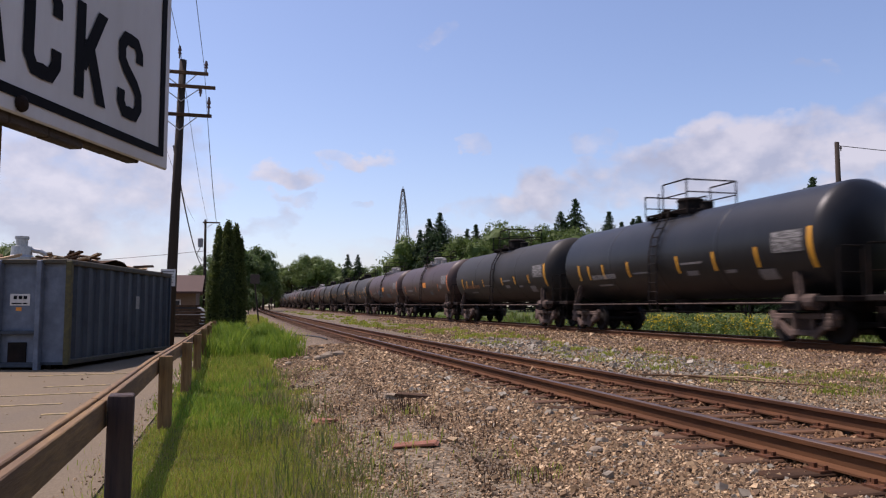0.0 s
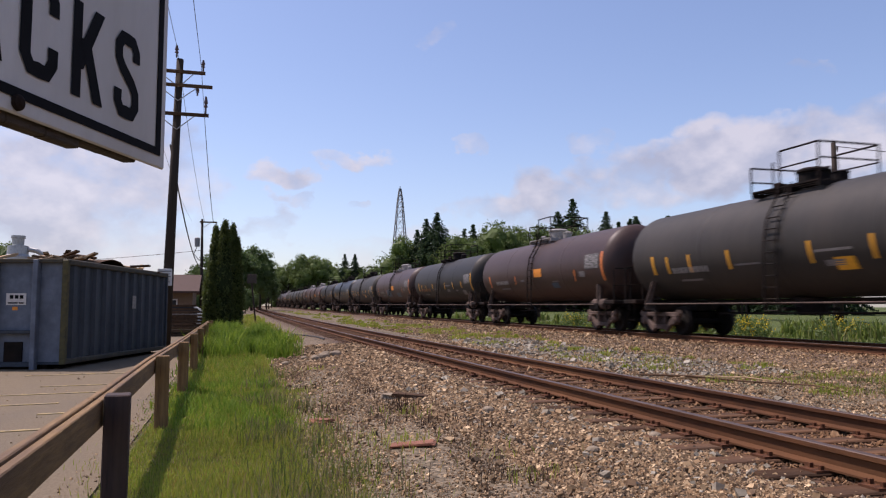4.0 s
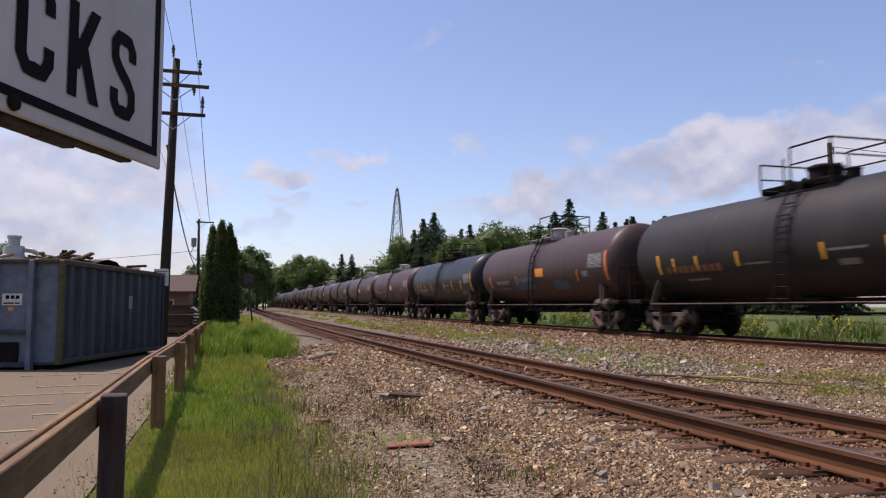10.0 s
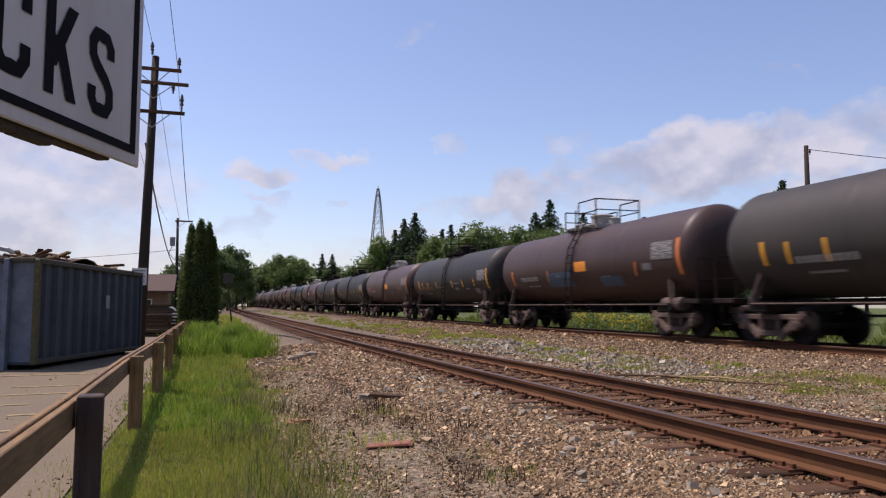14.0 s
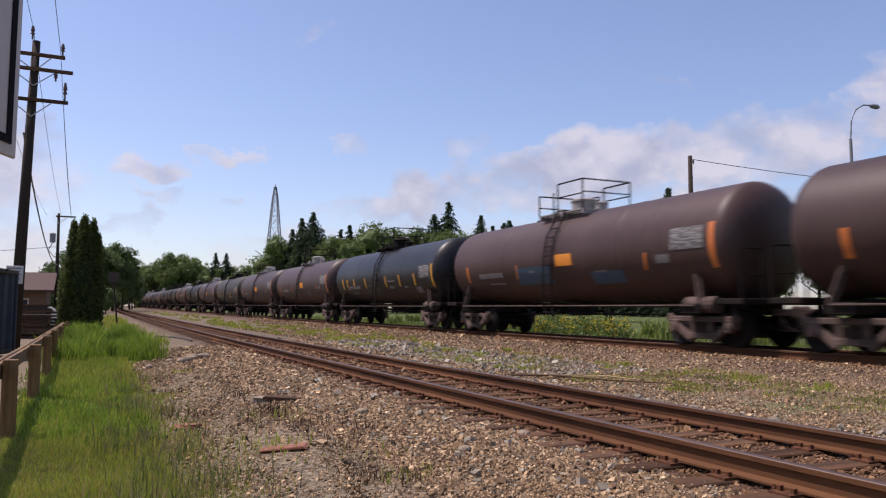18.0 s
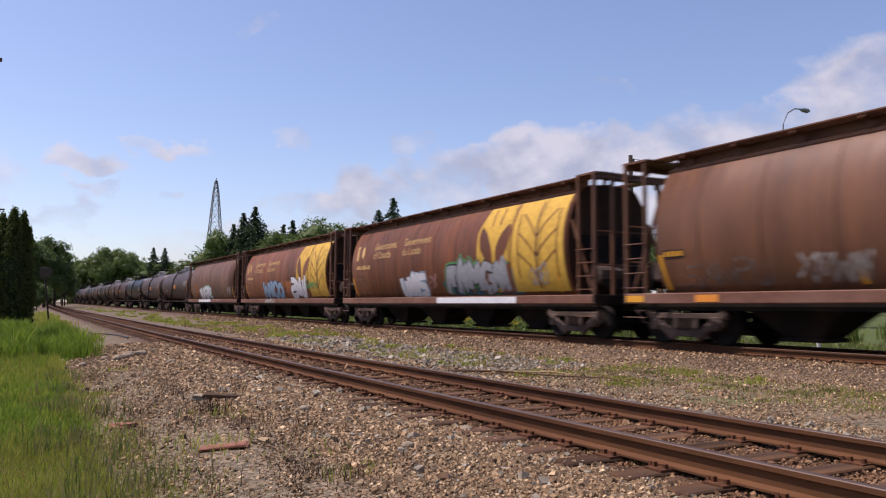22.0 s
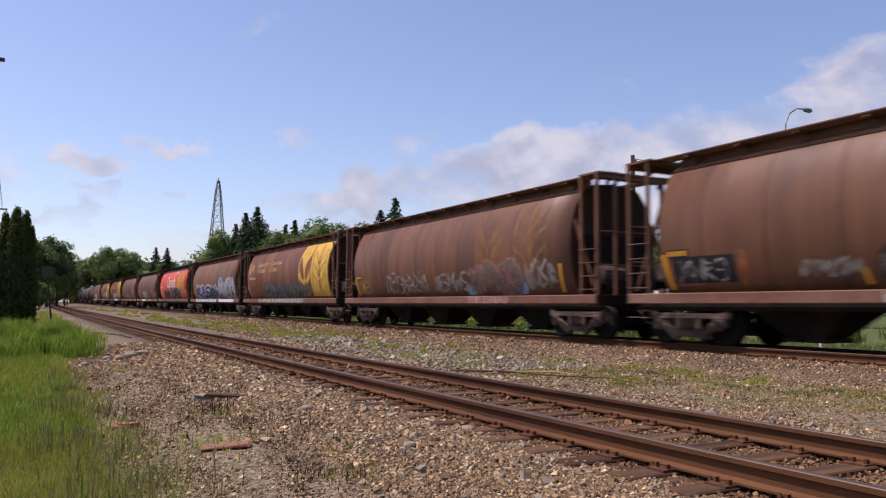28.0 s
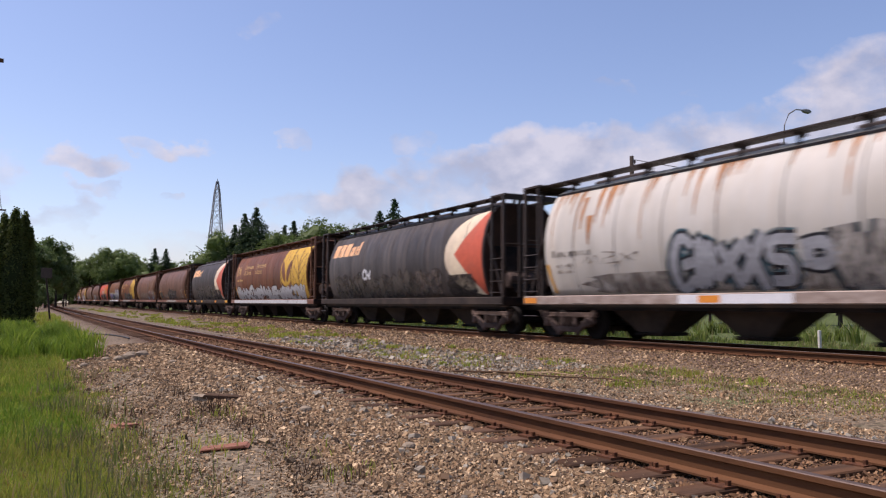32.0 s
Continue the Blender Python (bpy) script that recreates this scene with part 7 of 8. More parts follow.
def make_broad(seed, h, w, material):
    rnd = np.random.default_rng(seed)
    t = thing("broadleaf_tree", "leafy green broadleaf tree with an uneven crown", "tree", group="trees behind the line")
    bm = B()
    tube(bm, [(0, 0, -0.5), (0.1, 0, h * 0.3), (0.0, 0.1, h * 0.75)], h * 0.022, 8, h * 0.006)
    tips = []
    for k in range(9):
        a = k * 2.4
        z0 = h * (0.25 + 0.05 * k)
        tip = (math.cos(a) * w * 0.36, math.sin(a) * w * 0.36, z0 + h * 0.2)
        tube(bm, [(0, 0, z0), tip], h * 0.008, 5, h * 0.003)
        tips.append(tip)
    part("trunk", bm, "pole_wood", t)
    cs = []
    lobes = [(rnd.uniform(-0.28, 0.28) * w, rnd.uniform(-0.28, 0.28) * w, rnd.uniform(0.38, 0.82) * h, rnd.uniform(0.16, 0.28) * w) for _ in range(13)] + [(0, 0, 0.86 * h, 0.17 * w)]
    for x, y, z, r in lobes:
        for _ in range(22):
            d = rnd.normal(0, 1, 3)
            d /= np.linalg.norm(d)
            q = r * rnd.uniform(0.7, 1.05)
            cs.append((x + d[0] * q, y + d[1] * q, max(z + d[2] * q * 0.85, h * 0.12)))
    v, f = leaf_quads(cs, h * 0.0135, rnd, per=30, spread=h * 0.021)
    ob = share("crown", from_arrays("crown", v.tolist(), f.tolist(), material), t)
    bm = B()
    for x, y, z, r in lobes:
        out = bmesh.ops.create_icosphere(bm, subdivisions=2, radius=r * 0.55, matrix=Matrix.Translation((x, y, z)))
        for q in out["verts"]:
            d = q.co - Vector((x, y, z))
            q.co += d * 0.5 * noise.noise(q.co * (9.0 / h))
            q.co.z = max(q.co.z, h * 0.13)
    part("inner_foliage", bm, material, t)
    return t


def make_fir(seed, h, w, material="leaf_fir"):
    rnd = np.random.default_rng(seed)
    t = thing("conifer_tree", "dark green pointed conifer tree with drooping boughs", "tree", group="trees behind the line")
    bm = B()
    tube(bm, [(0, 0, -0.5), (0, 0, h * 0.98)], h * 0.016, 8, 0.03)
    part("trunk", bm, "pole_wood", t)
    cs = []
    z = h * 0.12
    while z < h * 0.99:
        r = w * 0.5 * (1 - z / h) ** 0.85 * rnd.uniform(0.7, 1.2) + 0.03
        n = max(5, int(14 * r / (w * 0.5)) + 5)
        for k in range(n):
            a = rnd.uniform(0, 6.28)
            rr = r * rnd.uniform(0.65, 1.2)
            for q in np.linspace(0.25, 1, max(2, int(rr / 0.3))):
                cs.append((math.cos(a) * rr * q, math.sin(a) * rr * q, z - rr * q * (0.30 + 0.18 * q)))
        z += h * rnd.uniform(0.014, 0.021)
    v, f = leaf_quads(cs, h * 0.0085, rnd, flat=0.5, per=12, spread=h * 0.008, squash=0.6)
    share("crown", from_arrays("crown", v.tolist(), f.tolist(), material), t)
    return t


def make_cedars():
    t = thing("cedar_hedge", "clump of tall columnar dark green cedars", "tree", pose(-0.56, 42, rise(42) - 0.35))
    rnd = np.random.default_rng(4)
    for x, y, h, r in ((-0.45, 0, 5.5, 0.56), (0.02, -0.25, 5.8, 0.62), (0.42, 0.2, 5.65, 0.54), (0.68, 0.1, 4.9, 0.38), (-0.1, 0.5, 5.3, 0.55), (-0.62, -0.2, 3.6, 0.42)):
        bm = B()
        tube(bm, [(x, y, -0.3), (x, y, h * 0.9)], 0.07, 6, 0.02)
        part("trunk", bm, "pole_wood", t)
        cs = []
        for _ in range(620):
            z = h * rnd.uniform(0.02, 1.0)
            q = z / h
            rad = r * min(1.0, 1.3 * (1 - q) ** 0.6) * (0.85 + 0.15 * math.sin(q * 9 + x * 5)) * rnd.uniform(0.82, 1.06)
            a = rnd.uniform(0, 6.28)
            cs.append((x + math.cos(a) * rad, y + math.sin(a) * rad, z))
        v, f = leaf_quads(cs, 0.055, rnd, per=22, spread=0.055, squash=2.2)
        share("foliage", from_arrays("foliage", v.tolist(), f.tolist(), "leaf_cedar"), t)
        # solid dark core, its colour standing in for shade behind the leaves
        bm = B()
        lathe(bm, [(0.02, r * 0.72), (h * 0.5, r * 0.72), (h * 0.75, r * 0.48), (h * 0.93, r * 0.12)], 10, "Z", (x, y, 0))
        part("inner_foliage", bm, "leaf_core_shade", t)


make_cedars()

BROAD = [make_broad(31, 12, 9.5, "leaf_broad"), make_broad(32, 12, 11, "leaf_broad"), make_broad(33, 12, 8, "leaf_dark"), make_broad(34, 12, 10, "leaf_red")]
FIR = [make_fir(41, 16, 12.5), make_fir(42, 16, 10.5), make_fir(43, 16, 14.0)]
PLACED = set()


def plant(master, x, y, top, turn, base=None):
    """Set a tree so that its top stands at a height over the eye's datum."""
    z0 = (rise(min(y, 300)) - 0.5) if base is None else base
    ref = 12.0 if master in BROAD else 16.0
    k = (top - z0) / ref
    m = Matrix.Translation((x, y, z0)) @ Matrix.Rotation(turn, 4, "Z")
    if master not in PLACED:
        PLACED.add(master)
        ob = master
        ob.matrix_basis = m @ Matrix.Diagonal((k, k, k, 1))
    else:
        ob = copy_thing(master, m)
        ob.scale = (k, k, k)
    return ob


def make_woods():
    rnd = random.Random(77)
    # left of the line, behind the cedars
    for x, y, top in ((1.2, 150, 13.0), (3.4, 160, 14.6), (5.4, 170, 13.0), (-2.5, 140, 12.0), (7.4, 185, 11.0), (9.0, 210, 10.5), (-7, 150, 10), (11.5, 250, 10.0)):
        plant(BROAD[2], x, y, top, rnd.uniform(0, 6))
    # beyond the bend
    for x, y, top in ((27, 330, 25.0), (33, 330, 24.5), (22.5, 335, 21.5), (38.5, 335, 23.5), (30, 345, 25), (18, 350, 17)):
        plant(BROAD[0], x, y, top, rnd.uniform(0, 6))
    # long belt right of the line
    for x, y, top in ((37.5, 260, 15.5), (42, 262, 16.5), (46, 255, 16), (50, 250, 15), (55, 240, 16), (34.5, 268, 11)):
        plant(BROAD[1], x, y, top, rnd.uniform(0, 6))
    for x, y, top in ((36.5, 262, 20.5), (40.0, 262, 20.5)):
        plant(FIR[1], x, y, top, rnd.uniform(0, 6))
    plant(BROAD[3], 47.5, 215, 15.8, 1.0)
    plant(BROAD[3], 51.5, 222, 15.2, 2.0)
    for x, y, top, k in ((47.7, 180, 25.3, 2), (45.4, 182, 23.8, 1), (43.6, 184, 21.2, 1), (57.2, 181, 22.6, 1), (55.6, 183, 21.6, 0), (83.8, 180, 29.9, 0), (80.2, 181, 26.8, 2),
                         (93.4, 180, 27.0, 1), (98, 182, 24.6, 1), (102, 180, 26.0, 0), (104.8, 120, 26.5, 2)):
        plant(FIR[k], x, y, top, rnd.uniform(0, 6))
    for x, y, top in ((41.2, 190, 19.8), (52.0, 178, 19.5), (49.0, 170, 18.5), (62.2, 180, 22.4), (65.5, 183, 20.5), (69.5, 180, 21.8), (73.5, 178, 22.6), (77, 176, 21.5), (80, 172, 20.8),
                      (84, 170, 21.4), (88, 168, 21.0), (92, 166, 21.0), (96, 164, 20.4), (101, 160, 20.6), (106, 158, 20.3), (112, 152, 20), (118, 150, 20), (58.5, 176, 19.2), (55, 172, 18.0),
                      (70, 150, 16), (78, 146, 16), (88, 140, 16), (98, 132, 17), (110, 128, 18), (124, 120, 18), (135, 110, 18), (148, 100, 18), (160, 90, 18)):
        plant(BROAD[1 if rnd.random() < 0.6 else 0], x, y, top + rnd.uniform(-0.6, 0.4), rnd.uniform(0, 6))
    for x, y, top in ((107, 170, 24.5), (111, 168, 23.4), (115, 166, 25), (121, 160, 24), (131, 150, 24.5)):
        plant(FIR[1], x, y, top, rnd.uniform(0, 6))
    # distant conifers right of the belt
    for i, (x, top) in enumerate(((97.6, 24.6), (101.0, 25.6), (105.5, 24.6), (110.5, 26.2), (115.0, 25.2), (120, 26.6), (126, 26.0), (133, 27.2), (140, 26.8), (148, 28))):
        plant(FIR[i % 3], x, 175 + 3 * (i % 2), top, i * 1.3)
    for i in range(9):
        plant(BROAD[2], -6 + i * 0.95, 118 + 5 * (i % 4), 4.6 + (i * 3 % 3) * 0.6, i * 1.7, base=rise(120) - 1.2)
    # low growth that closes the gap where the line bends away
    for i in range(13):
        plant(BROAD[2 if i % 3 else 0], -12 + i * 2.1, 262 + 9 * (i % 4), 7.0 + (i * 5 % 4), i * 1.1, base=rise(262) - 1.9)
    for i in range(12):
        plant(BROAD[i % 2], -5 + i * 4.5, 395 + 8 * (i % 3), 10 + (i * 7 % 4), i * 0.9)
    # scrub beyond the field, mostly behind the train
    for i in range(16):
        plant(BROAD[(0, 1, 2)[i % 3]], 58 + (i * 5 % 9), -4 + i * 7.5, 7.5 + (i * 3 % 4), i * 0.8)
    # far rim that closes the view
    for i in range(26):
        a = radians(-60 + i * 9)
        if -12 < math.degrees(a) < 60:
            continue
        plant(BROAD[i % 2], math.sin(a) * 170, math.cos(a) * 170, 14 + (i * 7 % 5), rnd.uniform(0, 6), base=0.5)


make_woods()

# ---------------------------------------------------------------- masts and lamps on the right


def make_tower():
    x, y = 49.0, 230.0
    h, z0 = 37.4, rise(230) - 0.5
    t = thing("lattice_tower", "grey steel lattice transmission tower above the trees", "tower", pose(x, y, z0))

    def half(z):
        return 0.75 + 2.6 * (1 - z / (h * 0.9)) if z < h * 0.9 else 0.75 - (z - h * 0.9) * 0.13
    lev = [0, 6, 11.5, 16.5, 21, 25, 28.5, 31.5, 34, 36, 37.4, h]
    for sx in (-1, 1):
        for sy in (-1, 1):
            bm = B()
            tube(bm, [(sx * half(z), sy * half(z), z) for z in lev], 0.16, 5)
            part("leg", bm, "tower_steel", t)
    for a, b in zip(lev, lev[1:]):
        bm = B()
        for (x0, y0), (x1, y1) in (((-1, -1), (1, -1)), ((1, -1), (1, 1)), ((1, 1), (-1, 1)), ((-1, 1), (-1, -1))):
            p, q = half(a), half(b)
            tube(bm, [(x0 * p, y0 * p, a), (x1 * q, y1 * q, b)], 0.06, 4)
            tube(bm, [(x1 * p, y1 * p, a), (x0 * q, y0 * q, b)], 0.06, 4)
            tube(bm, [(x0 * q, y0 * q, b), (x1 * q, y1 * q, b)], 0.06, 4)
        part("bracing", bm, "tower_steel", t)
    bm = B()
    tube(bm, [(0, 0, h - 0.5), (0, 0, h + 0.8)], 0.12, 5)
    part("mast_tip", bm, "tower_steel", t)


make_tower()
rp, rz = make_pole(32.3, 35, 10.7, 0.0, (), "bare wooden utility pole beyond the railway", 0.2)
insulator(rp, 0.25, 0, 10.2, 0.3)
wire((32.4, 35, rz + 10.5), (62, 20, rz + 8.0), 0.8, 0.02)
wire((32.4, 35, rz + 10.4), (33.4, 36, rz + 0.2), 0.0, 0.02)


def make_lamp():
    t = thing("street_lamp", "tall grey street lamp with a curved arm", "street lamp", pose(33.2, 25, rise(25) - 0.6))
    bm = B()
    tube(bm, [(0, 0, 0), (0, 0, 10.0)], 0.11, 8, 0.07)
    part("column", bm, "tower_steel", t)
    bm = B()
    tube(bm, [(0, 0, 10.0), (0.1, 0, 10.9), (0.45, 0, 11.5), (1.0, 0, 11.8), (1.6, 0, 11.85)], 0.036, 6)
    part("arm", bm, "tower_steel", t)
    bm = B()
    lathe(bm, [(0, 0.05), (0.15, 0.11), (0.5, 0.125), (0.7, 0.04)], 10, "X", (1.5, 0, 11.82))
    part("lamp_head", bm, "tower_steel", t)


make_lamp()
bm = B()
box(bm, -0.05, 0.05, -0.04, 0.04, 0, 1.0, 0.01)
solid("marker_post", bm, "white_paint", "short white marker post in dry grass", "post", pose(22, 15.5, ground_z(22, 15.5) - 0.05))
cab = thing("relay_cabinet", "pale grey trackside equipment cabinet", "cabinet", pose(23.5, 12.6, ground_z(23.5, 12.6)))
part("body", box(B(), -0.5, 0.5, -0.4, 0.4, 0.1, 1.3, 0.02), "galvanised", cab)
part("plinth", box(B(), -0.6, 0.6, -0.5, 0.5, -0.1, 0.1, 0.02), "concrete", cab)
part("door", box(B(), -0.53, -0.505, -0.34, 0.34, 0.18, 1.22, 0.004), "white_paint", cab)

# ---------------------------------------------------------------- small things on the ground


def make_debris():
    rnd = random.Random(13)
    for x, y, w, l, rz_, nm in ((1.03, 9.29, 0.2, 0.3, 25, "rusty_plate"), (1.67, 7.18, 0.17, 0.42, 70, "rusty_plate"), (2.45, 10.75, 0.12, 0.5, 75, "broken_tie"), (2.2, 10.85, 0.16, 0.24, 50, "concrete")):
        bm = B()
        th = 0.03 if nm == "rusty_plate" else 0.065
        box(bm, -w / 2, w / 2, -l / 2, l / 2, 0, th, 0.008)
        for v in bm.verts:
            v.co += Vector((rnd.uniform(-1, 1), rnd.uniform(-1, 1), 0)) * 0.03
        m = pose(x, y, ground_z(x, y) + 0.012, rnd.uniform(-6, 6), rnd.uniform(-6, 6), rz_)
        if nm == "rusty_plate":
            solid("rusty_plate", bm, "rusty_plate", "flat red-brown rusty steel plate lying on gravel", "steel plate", m, group="rusty plates on the gravel")
        elif nm == "concrete":
            solid("concrete_chunk", bm, "concrete", "broken pale concrete chunk on gravel", "concrete", m)
        else:
            solid("broken_board", bm, "lumber_dark", "broken dark wooden board half buried in gravel", "board", m)
    for x, y, s in ((2.25, 20.0, 0.28), (2.6, 20.4, 0.3), (2.0, 19.6, 0.22), (1.2, 18.6, 0.16), (2.9, 17.6, 0.15), (1.75, 19.9, 0.18), (3.0, 8.9, 0.13), (3.9, 6.6, 0.11), (3.05, 6.2, 0.10), (2.45, 21.2, 0.2)):
        bm = B()
        bmesh.ops.create_icosphere(bm, subdivisions=2, radius=s * 0.6)
        for v in bm.verts:
            v.co *= 1 + 0.32 * noise.noise(v.co * 6 + Vector((x, y, 0)) * 3)
            v.co.z *= 0.6
        solid("rock", bm, "concrete", "pale broken rock lying on the gravel", "rock", pose(x, y, ground_z(x, y) + s * 0.18, 0, 0, rnd.uniform(0, 180)), group="loose rocks")
    for pts in (((7.5, 13.3), (8.1, 12.5), (8.6, 11.6), (9.0, 10.4), (8.96, 9.6)), ((8.0, 12.6), (8.9, 11.9), (9.1, 11.5)), ((7.9, 12.9), (8.5, 12.4), (9.0, 12.1))):
        bm = B()
        tube(bm, [(x, y, ground_z(x, y) + 0.05 + 0.03 * (i % 2)) for i, (x, y) in enumerate(pts)], 0.022, 6, 0.010)
        solid("fallen_branch", bm, "lumber" if len(pts) == 3 else "lumber_dark", "thin dry fallen branch between the tracks", "branch", group="fallen branches")
    bm = B()
    tube(bm, [(3.4 - 0.02 * i * i, 30 + i * 1.1 - 0.06 * i * i, ground_z(3.2, 30 + i) + 0.03) for i in range(8)], 0.03, 6)
    solid("old_cable", bm, "wire_black", "old black cable lying across the gravel", "cable")


make_debris()

# ---------------------------------------------------------------- stones and grass (uncountable)


def scatter_stones(name, boxes, size, material, label, seed, lift=0.0):
    """boxes: (x0, x1, y0, y1, count)."""
    rnd = np.random.default_rng(seed)
    base = np.array([(x, y, z) for z in (-1, 1) for y in (-1, 1) for x in (-1, 1)], float) * 0.62
    quads = np.array([(0, 2, 3), (0, 3, 1), (4, 5, 7), (4, 7, 6), (0, 1, 5), (0, 5, 4), (2, 6, 7), (2, 7, 3), (0, 4, 6), (0, 6, 2), (1, 3, 7), (1, 7, 5)])
    P = []
    for x0, x1, y0, y1, n in boxes:
        t = rnd.uniform(0, 1, n)
        y = y0 * (y1 / y0) ** t if y0 > 0 else y0 + (y1 - y0) * t
        x = rnd.uniform(x0, x1, n)
        P.append(np.stack([x, y], 1))
    P = np.concatenate(P)
    n = len(P)
    z = np.array([ground_z(a, b) for a, b in P])
    far = 1 + np.clip((P[:, 1] - 5) / 14, 0, 1.9)
    s = size * rnd.lognormal(0, 0.40, n) * far
    jit = base[None] * rnd.uniform(0.72, 1.2, (n, 8, 1)) * rnd.uniform(0.65, 1.3, (n, 1, 3))
    q = rnd.normal(0, 1, (n, 4))
    q /= np.linalg.norm(q, axis=1)[:, None]
    w, a, b, c = q.T
    R = np.stack([1 - 2 * (b * b + c * c), 2 * (a * b - c * w), 2 * (a * c + b * w), 2 * (a * b + c * w), 1 - 2 * (a * a + c * c), 2 * (b * c - a * w),
                  2 * (a * c - b * w), 2 * (b * c + a * w), 1 - 2 * (a * a + b * b)], 1).reshape(n, 3, 3)
    v = np.einsum("nij,nkj->nki", R, jit) * s[:, None, None]
    v[:, :, 0] += P[:, 0][:, None]
    v[:, :, 1] += P[:, 1][:, None]
    v[:, :, 2] += (z + s * 0.22 + lift)[:, None]
    f = (quads[None] + (np.arange(n) * 8)[:, None, None]).reshape(-1, 3)
    ob = new(name, from_arrays(name, v.reshape(-1, 3).tolist(), f.tolist(), material))
    tagged(ob, label, "gravel", kind="stuff")


scatter_stones("ballast_stones", [(2.3, 4.0, 3.0, 26, 72000), (0.75, 2.5, 4, 24, 4500), (6.05, 8.2, 3.6, 32, 30000), (8.2, 12.0, 5.5, 50, 20000), (11.6, 13.6, 7, 70, 18000)], 0.0104, "ballast_stone", "grey and tan crushed stones of the track bed", 61)
scatter_stones("gravel_fines", [(0.7, 2.6, 4, 26, 24000), (8.0, 12.5, 5.5, 30, 9000)], 0.007, "ballast_stone", "fine grey gravel", 62)
scatter_stones("rusty_ballast", [(4.0, 6.05, 3.0, 30, 13000), (13.3, 14.0, 7, 60, 7000), (14.1, 15.4, 7, 50, 3000)], 0.0125, "rusty_stone", "rust-brown crushed stones between the rails", 63, 0.003)

scatter_stones("yard_grit", [(-1.25, -0.95, 4, 18, 500), (-5, -1.2, 8, 18, 90)], 0.006, "ballast_stone", "dry leaf litter and grit on the asphalt", 65, 0.02)
island_mat("pale_stone", [(0.25, 0.21, 0.155), (0.17, 0.145, 0.105), (0.36, 0.32, 0.25)], scale=30)
scatter_stones("pale_gravel", [(8.0, 11.0, 13, 30, 2600), (6.2, 7.8, 4, 20, 1600), (2.5, 4.0, 3.0, 14, 800)], 0.018, "pale_stone", "scattered pale quarry stones", 64)


def scatter_grass(name, boxes, material, label, seed, width=0.004):
    """boxes: (x0, x1, y0, y1, count, low, high, clumps)."""
    rnd = np.random.default_rng(seed)
    V, F, k0 = [], [], 0
    for x0, x1, y0, y1, n, lo, hi, clumps in boxes:
        t = rnd.uniform(0, 1, n)
        y = y0 * (y1 / y0) ** t
        x = rnd.uniform(x0, x1, n)
        if clumps:
            tc = rnd.uniform(0, 1, clumps)
            cy, cx = y0 * (y1 / y0) ** tc, rnd.uniform(x0, x1, clumps)
            pick = rnd.integers(0, clumps, n)
            rad = rnd.uniform(0.05, 0.28, clumps)[pick]
            x, y = cx[pick] + rnd.normal(0, 1, n) * rad, cy[pick] + rnd.normal(0, 1, n) * rad
        z = np.array([ground_z(a, b) for a, b in zip(x, y)])
        h = rnd.uniform(lo, hi, n) * (0.85 + 0.25 * np.sin(x * 3.1 + y * 1.7) * np.sin(y * 0.9 - x * 2))
        h = np.maximum(h, lo * 0.6)
        ang = rnd.uniform(0, 6.28, n)
        dx, dy = np.cos(ang), np.sin(ang)
        bend = h * rnd.uniform(0.05, 0.6, n)
        ba = rnd.uniform(0, 6.28, n)
        bx, by = np.cos(ba) * bend, np.sin(ba) * bend
        wd = width * (1 + np.clip((y - 5) / 9, 0, 5)) * rnd.uniform(0.7, 1.4, n)
        p = [np.stack([x - dx * wd, y - dy * wd, z], 1), np.stack([x + dx * wd, y + dy * wd, z], 1),
             np.stack([x + dx * wd * 0.8 + bx * 0.35, y + dy * wd * 0.8 + by * 0.35, z + h * 0.6], 1),
             np.stack([x - dx * wd * 0.8 + bx * 0.35, y - dy * wd * 0.8 + by * 0.35, z + h * 0.6], 1),
             np.stack([x + bx, y + by, z + h], 1)]
        V.append(np.stack(p, 1).reshape(-1, 3))
        i = np.arange(n) * 5 + k0
        F += np.stack([i, i + 1, i + 2, i + 3], 1).tolist() + np.stack([i + 3, i + 2, i + 4], 1).tolist()
        k0 += n * 5
    ob = new(name, from_arrays(name, np.concatenate(V).tolist(), F, material))
    tagged(ob, label, "grass", kind="stuff")


scatter_grass("verge_grass", [(-0.92, 0.66, 3.2, 22, 84000, 0.02, 0.08, 0), (-0.92, 0.7, 3.3, 20, 24000, 0.03, 0.11, 900), (0.5, 1.1, 3.4, 14, 2600, 0.03, 0.12, 60), (-0.9, 0.8, 14, 45, 14000, 0.08, 0.26, 0), (0.4, 0.95, 4, 20, 1400, 0.04, 0.14, 30)], "grass_blade", "rough green and yellow verge grass beside the fence", 71, 0.0021)
scatter_grass("tall_grass", [(-0.75, 1.35, 20.5, 38, 13000, 0.3, 0.85, 70), (-0.8, 0.6, 8.5, 24, 8000, 0.06, 0.2, 170)], "grass_tall", "tall lush green grass clump on the verge", 72)
scatter_grass("weed_tufts", [(8.3, 11.6, 9, 60, 5000, 0.04, 0.16, 70), (8.4, 12.2, 28, 150, 7000, 0.05, 0.22, 120), (0.2, 2.4, 26, 100, 4000, 0.08, 0.4, 90), (1.0, 2.4, 5, 18, 260, 0.05, 0.16, 7), (9.0, 11.2, 6, 18, 3000, 0.02, 0.08, 45)], "grass_blade", "low green weeds in the gravel between the tracks", 73)
scatter_grass("field_grass", [(18.4, 30, 14, 110, 22000, 0.12, 0.42, 0), (24, 42, 20, 90, 5000, 0.5, 1.2, 120)], "field_blade", "long green and straw grass beyond the main line", 74, 0.012)
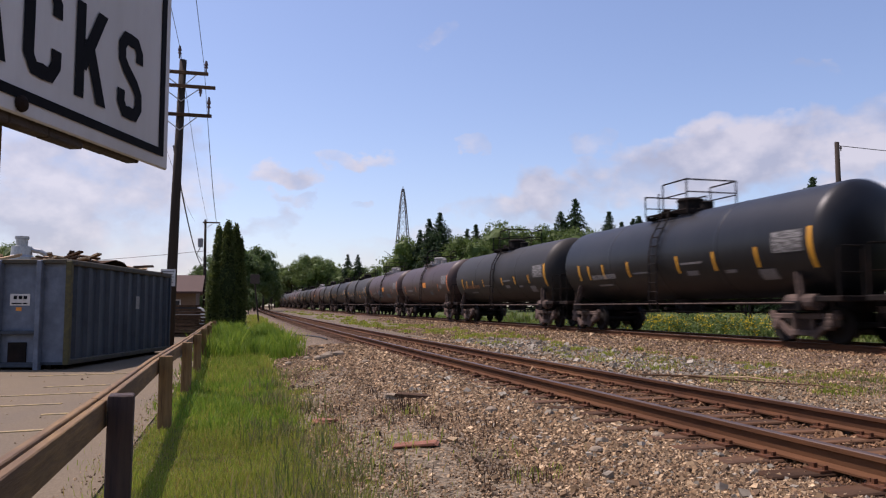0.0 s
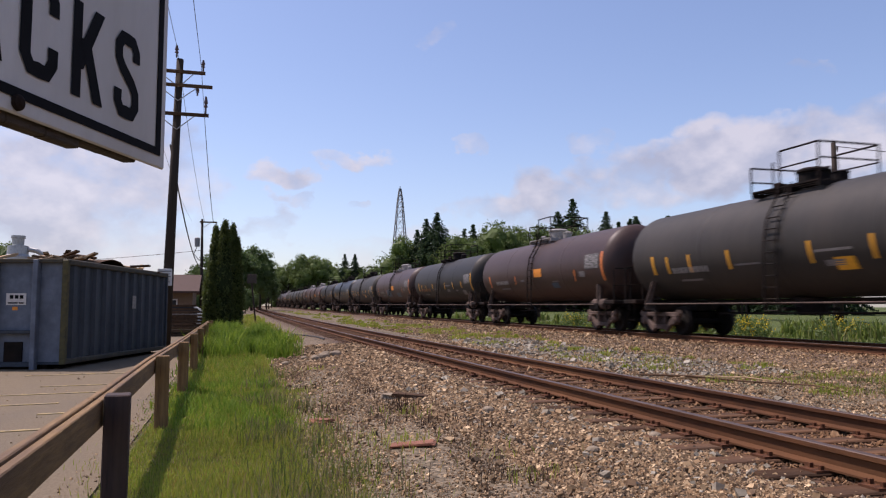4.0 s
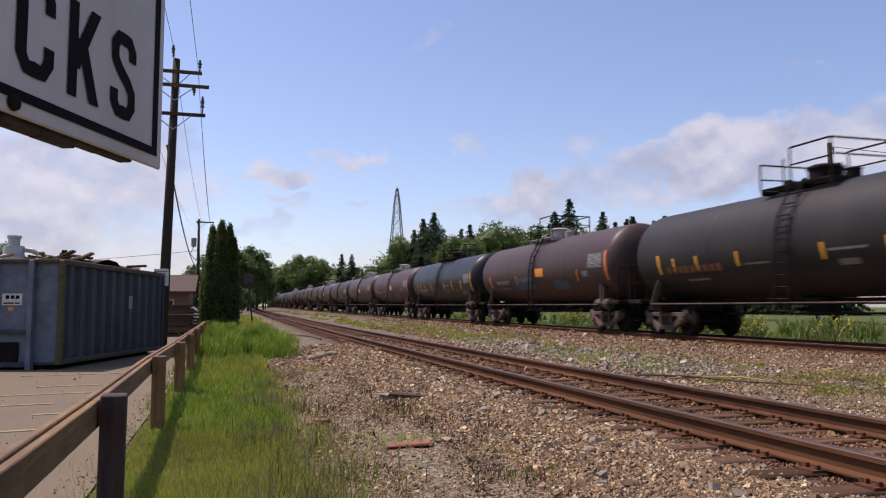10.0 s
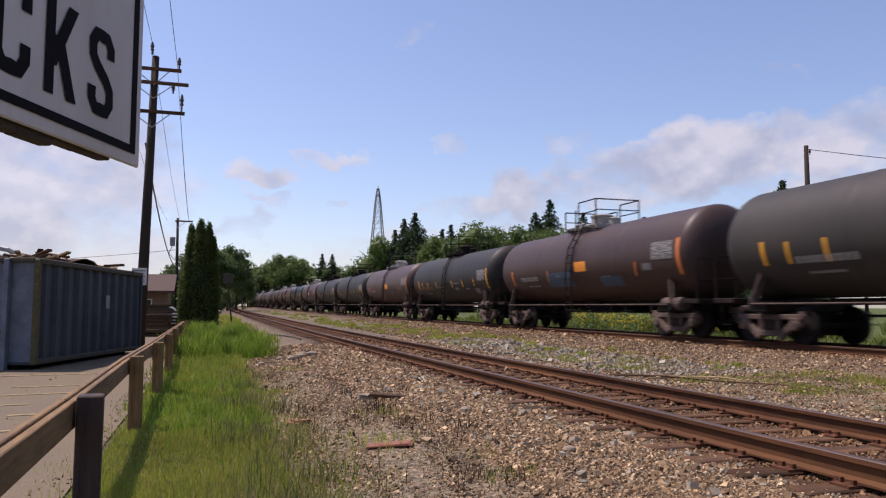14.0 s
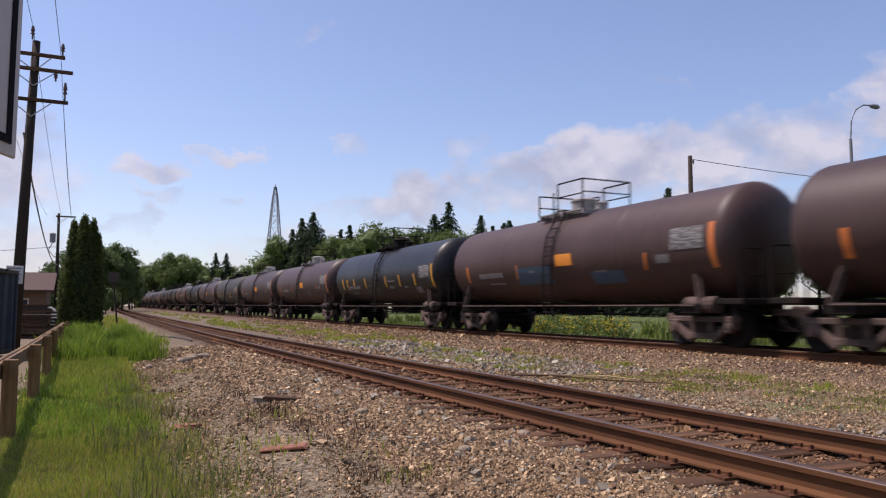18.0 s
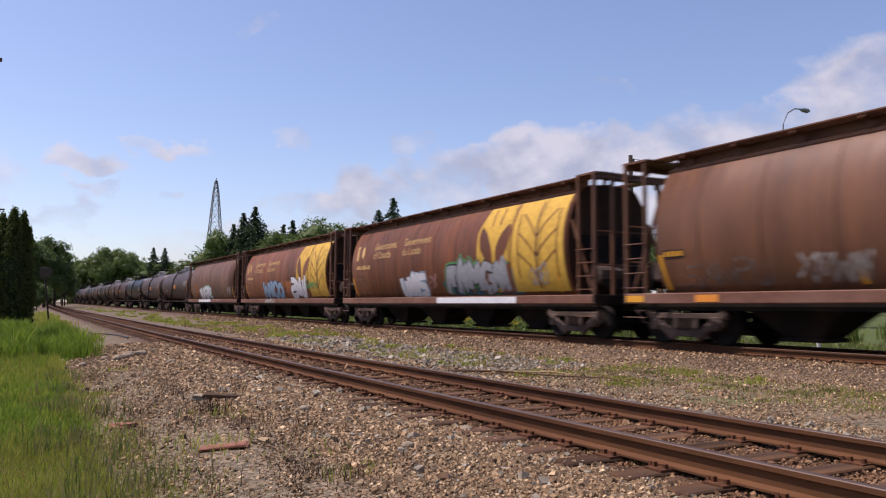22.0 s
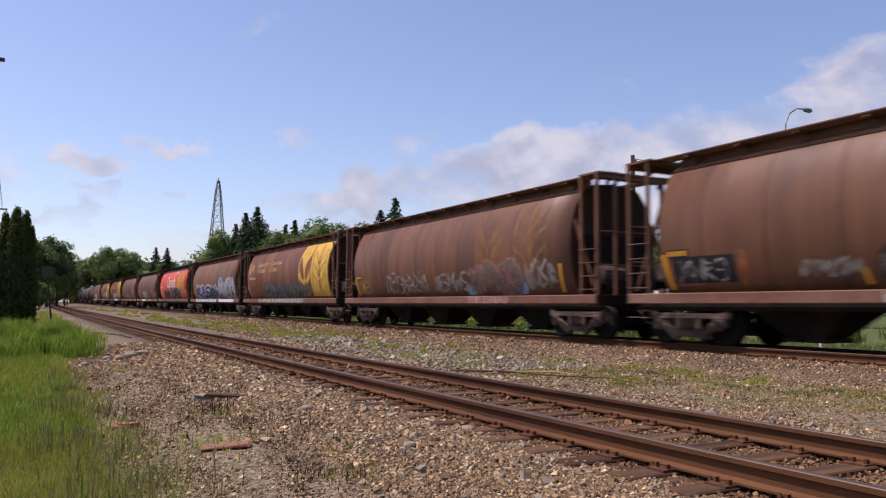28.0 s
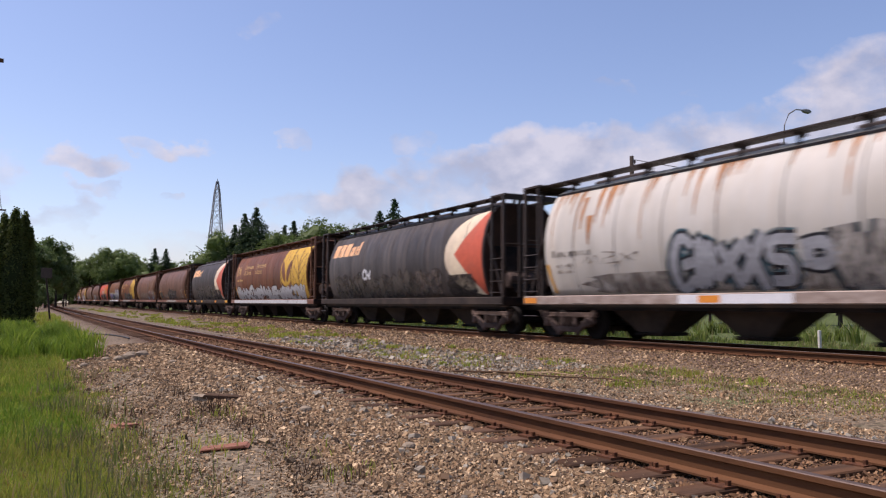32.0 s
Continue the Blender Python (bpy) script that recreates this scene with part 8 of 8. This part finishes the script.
scatter_grass("dry_grass", [(19, 30, 6, 22, 9000, 0.12, 0.5, 0), (9.5, 11.5, 5, 14, 2500, 0.03, 0.08, 30), (0.2, 0.9, 4, 16, 1500, 0.1, 0.3, 30), (-0.92, 0.75, 3.2, 20, 12000, 0.02, 0.07, 160)], "grass_dry", "dry straw-coloured grass", 75)


leaf_mat("weed_stem", [(0.05, 0.025, 0.018), (0.08, 0.045, 0.025), (0.04, 0.03, 0.015)])
scatter_grass("dead_weeds", [(1.9, 2.7, 4.6, 13, 420, 0.05, 0.16, 14), (0.7, 1.3, 6, 15, 160, 0.05, 0.14, 9)], "weed_stem", "sparse dark dead weed stems in gravel", 76, 0.003)


def make_car():
    car = thing("parked_car", "white parked car behind the timber stack", "car", pose(-3.55, 54, rise(54) - 0.345, 0, 0, -90))
    bm = B()
    side = [(-2.1, 0.35), (-2.12, 0.75), (-1.95, 0.92), (-1.1, 0.98), (-0.5, 1.42), (0.9, 1.45), (1.7, 1.0), (2.1, 0.9), (2.15, 0.4)]
    a = [bm.verts.new((-0.85, y, z)) for y, z in side]
    b = [bm.verts.new((0.85, y, z)) for y, z in side]
    bm.faces.new(a)
    bm.faces.new(b[::-1])
    for k in range(len(side)):
        bm.faces.new((a[k], a[(k + 1) % len(side)], b[(k + 1) % len(side)], b[k]))
    bmesh.ops.bevel(bm, geom=bm.edges[:], offset=0.05, segments=2, affect="EDGES")
    part("body", bm, "white_paint", car)
    for q in (-1, 1):
        bm = B()
        v = [bm.verts.new((q * 0.858, y, z)) for y, z in ((-0.95, 1.0), (-0.45, 1.35), (0.85, 1.38), (1.45, 1.02))]
        w = [bm.verts.new((q * 0.84, p.co.y, p.co.z)) for p in v]
        bm.faces.new(v)
        bm.faces.new(w[::-1])
        for k in range(4):
            bm.faces.new((v[k], v[(k + 1) % 4], w[(k + 1) % 4], w[k]))
        part("side_window", bm, "tank_black", car)
        for y in (-1.3, 1.3):
            bm = B()
            lathe(bm, [(-0.1, 0.2), (-0.1, 0.31), (0.1, 0.31), (0.1, 0.2)], 20, "X", (q * 0.78, y, 0.31))
            wheel = part("wheel", bm, "tank_black", car)
            bm = B()
            lathe(bm, [(-0.01, 0.19), (0.01, 0.19), (0.02, 0.05)], 14, "X", (q * 0.885, y, 0.31))
            part("rim", bm, "galvanised", wheel)
    for x in (-0.6, 0.6):
        part("headlight", box(B(), x - 0.16, x + 0.16, 2.12, 2.17, 0.66, 0.8, 0.02), "galvanised", car)


make_car()


def make_broom():
    rnd = np.random.default_rng(8)
    master = None
    for i, (x, y, h) in enumerate(((24.5, 42, 1.5), (26.0, 46, 1.8), (23.4, 37.5, 1.2), (28.5, 52, 1.8), (25, 33, 1.1), (31, 60, 2.0), (27.5, 30, 1.3), (23.6, 44.5, 1.4), (25.4, 49, 1.4), (24.2, 40, 1.2), (26.4, 38, 1.4), (27.4, 48.5, 1.6), (25.8, 35.5, 1.2), (28.4, 43, 1.5), (29.5, 56, 1.7), (24.8, 53, 1.4))):
        m = pose(x, y, ground_z(x, y) - 0.05, 0, 0, i * 50)
        if master is None:
            master = thing("broom_bush", "green broom bush with yellow flowers in long grass", "bush", m, group="broom bushes")
            cs = [(rnd.normal(0, 0.45), rnd.normal(0, 0.45), abs(rnd.normal(0.55, 0.3))) for _ in range(60)]
            v, f = leaf_quads(cs, 0.09, rnd, per=14, spread=0.13)
            share("foliage", from_arrays("foliage", v.tolist(), f.tolist(), "leaf_broad"), master)
            cs = [(rnd.normal(0, 0.5), rnd.normal(0, 0.5), abs(rnd.normal(0.75, 0.28))) for _ in range(40)]
            v, f = leaf_quads(cs, 0.05, rnd, per=8, spread=0.12)
            share("blossom", from_arrays("blossom", v.tolist(), f.tolist(), "broom_flower"), master)
        else:
            copy_thing(master, m)


make_broom()


def motions():
    for car, c0 in TRAIN:
        run_car(car, c0)


motions()
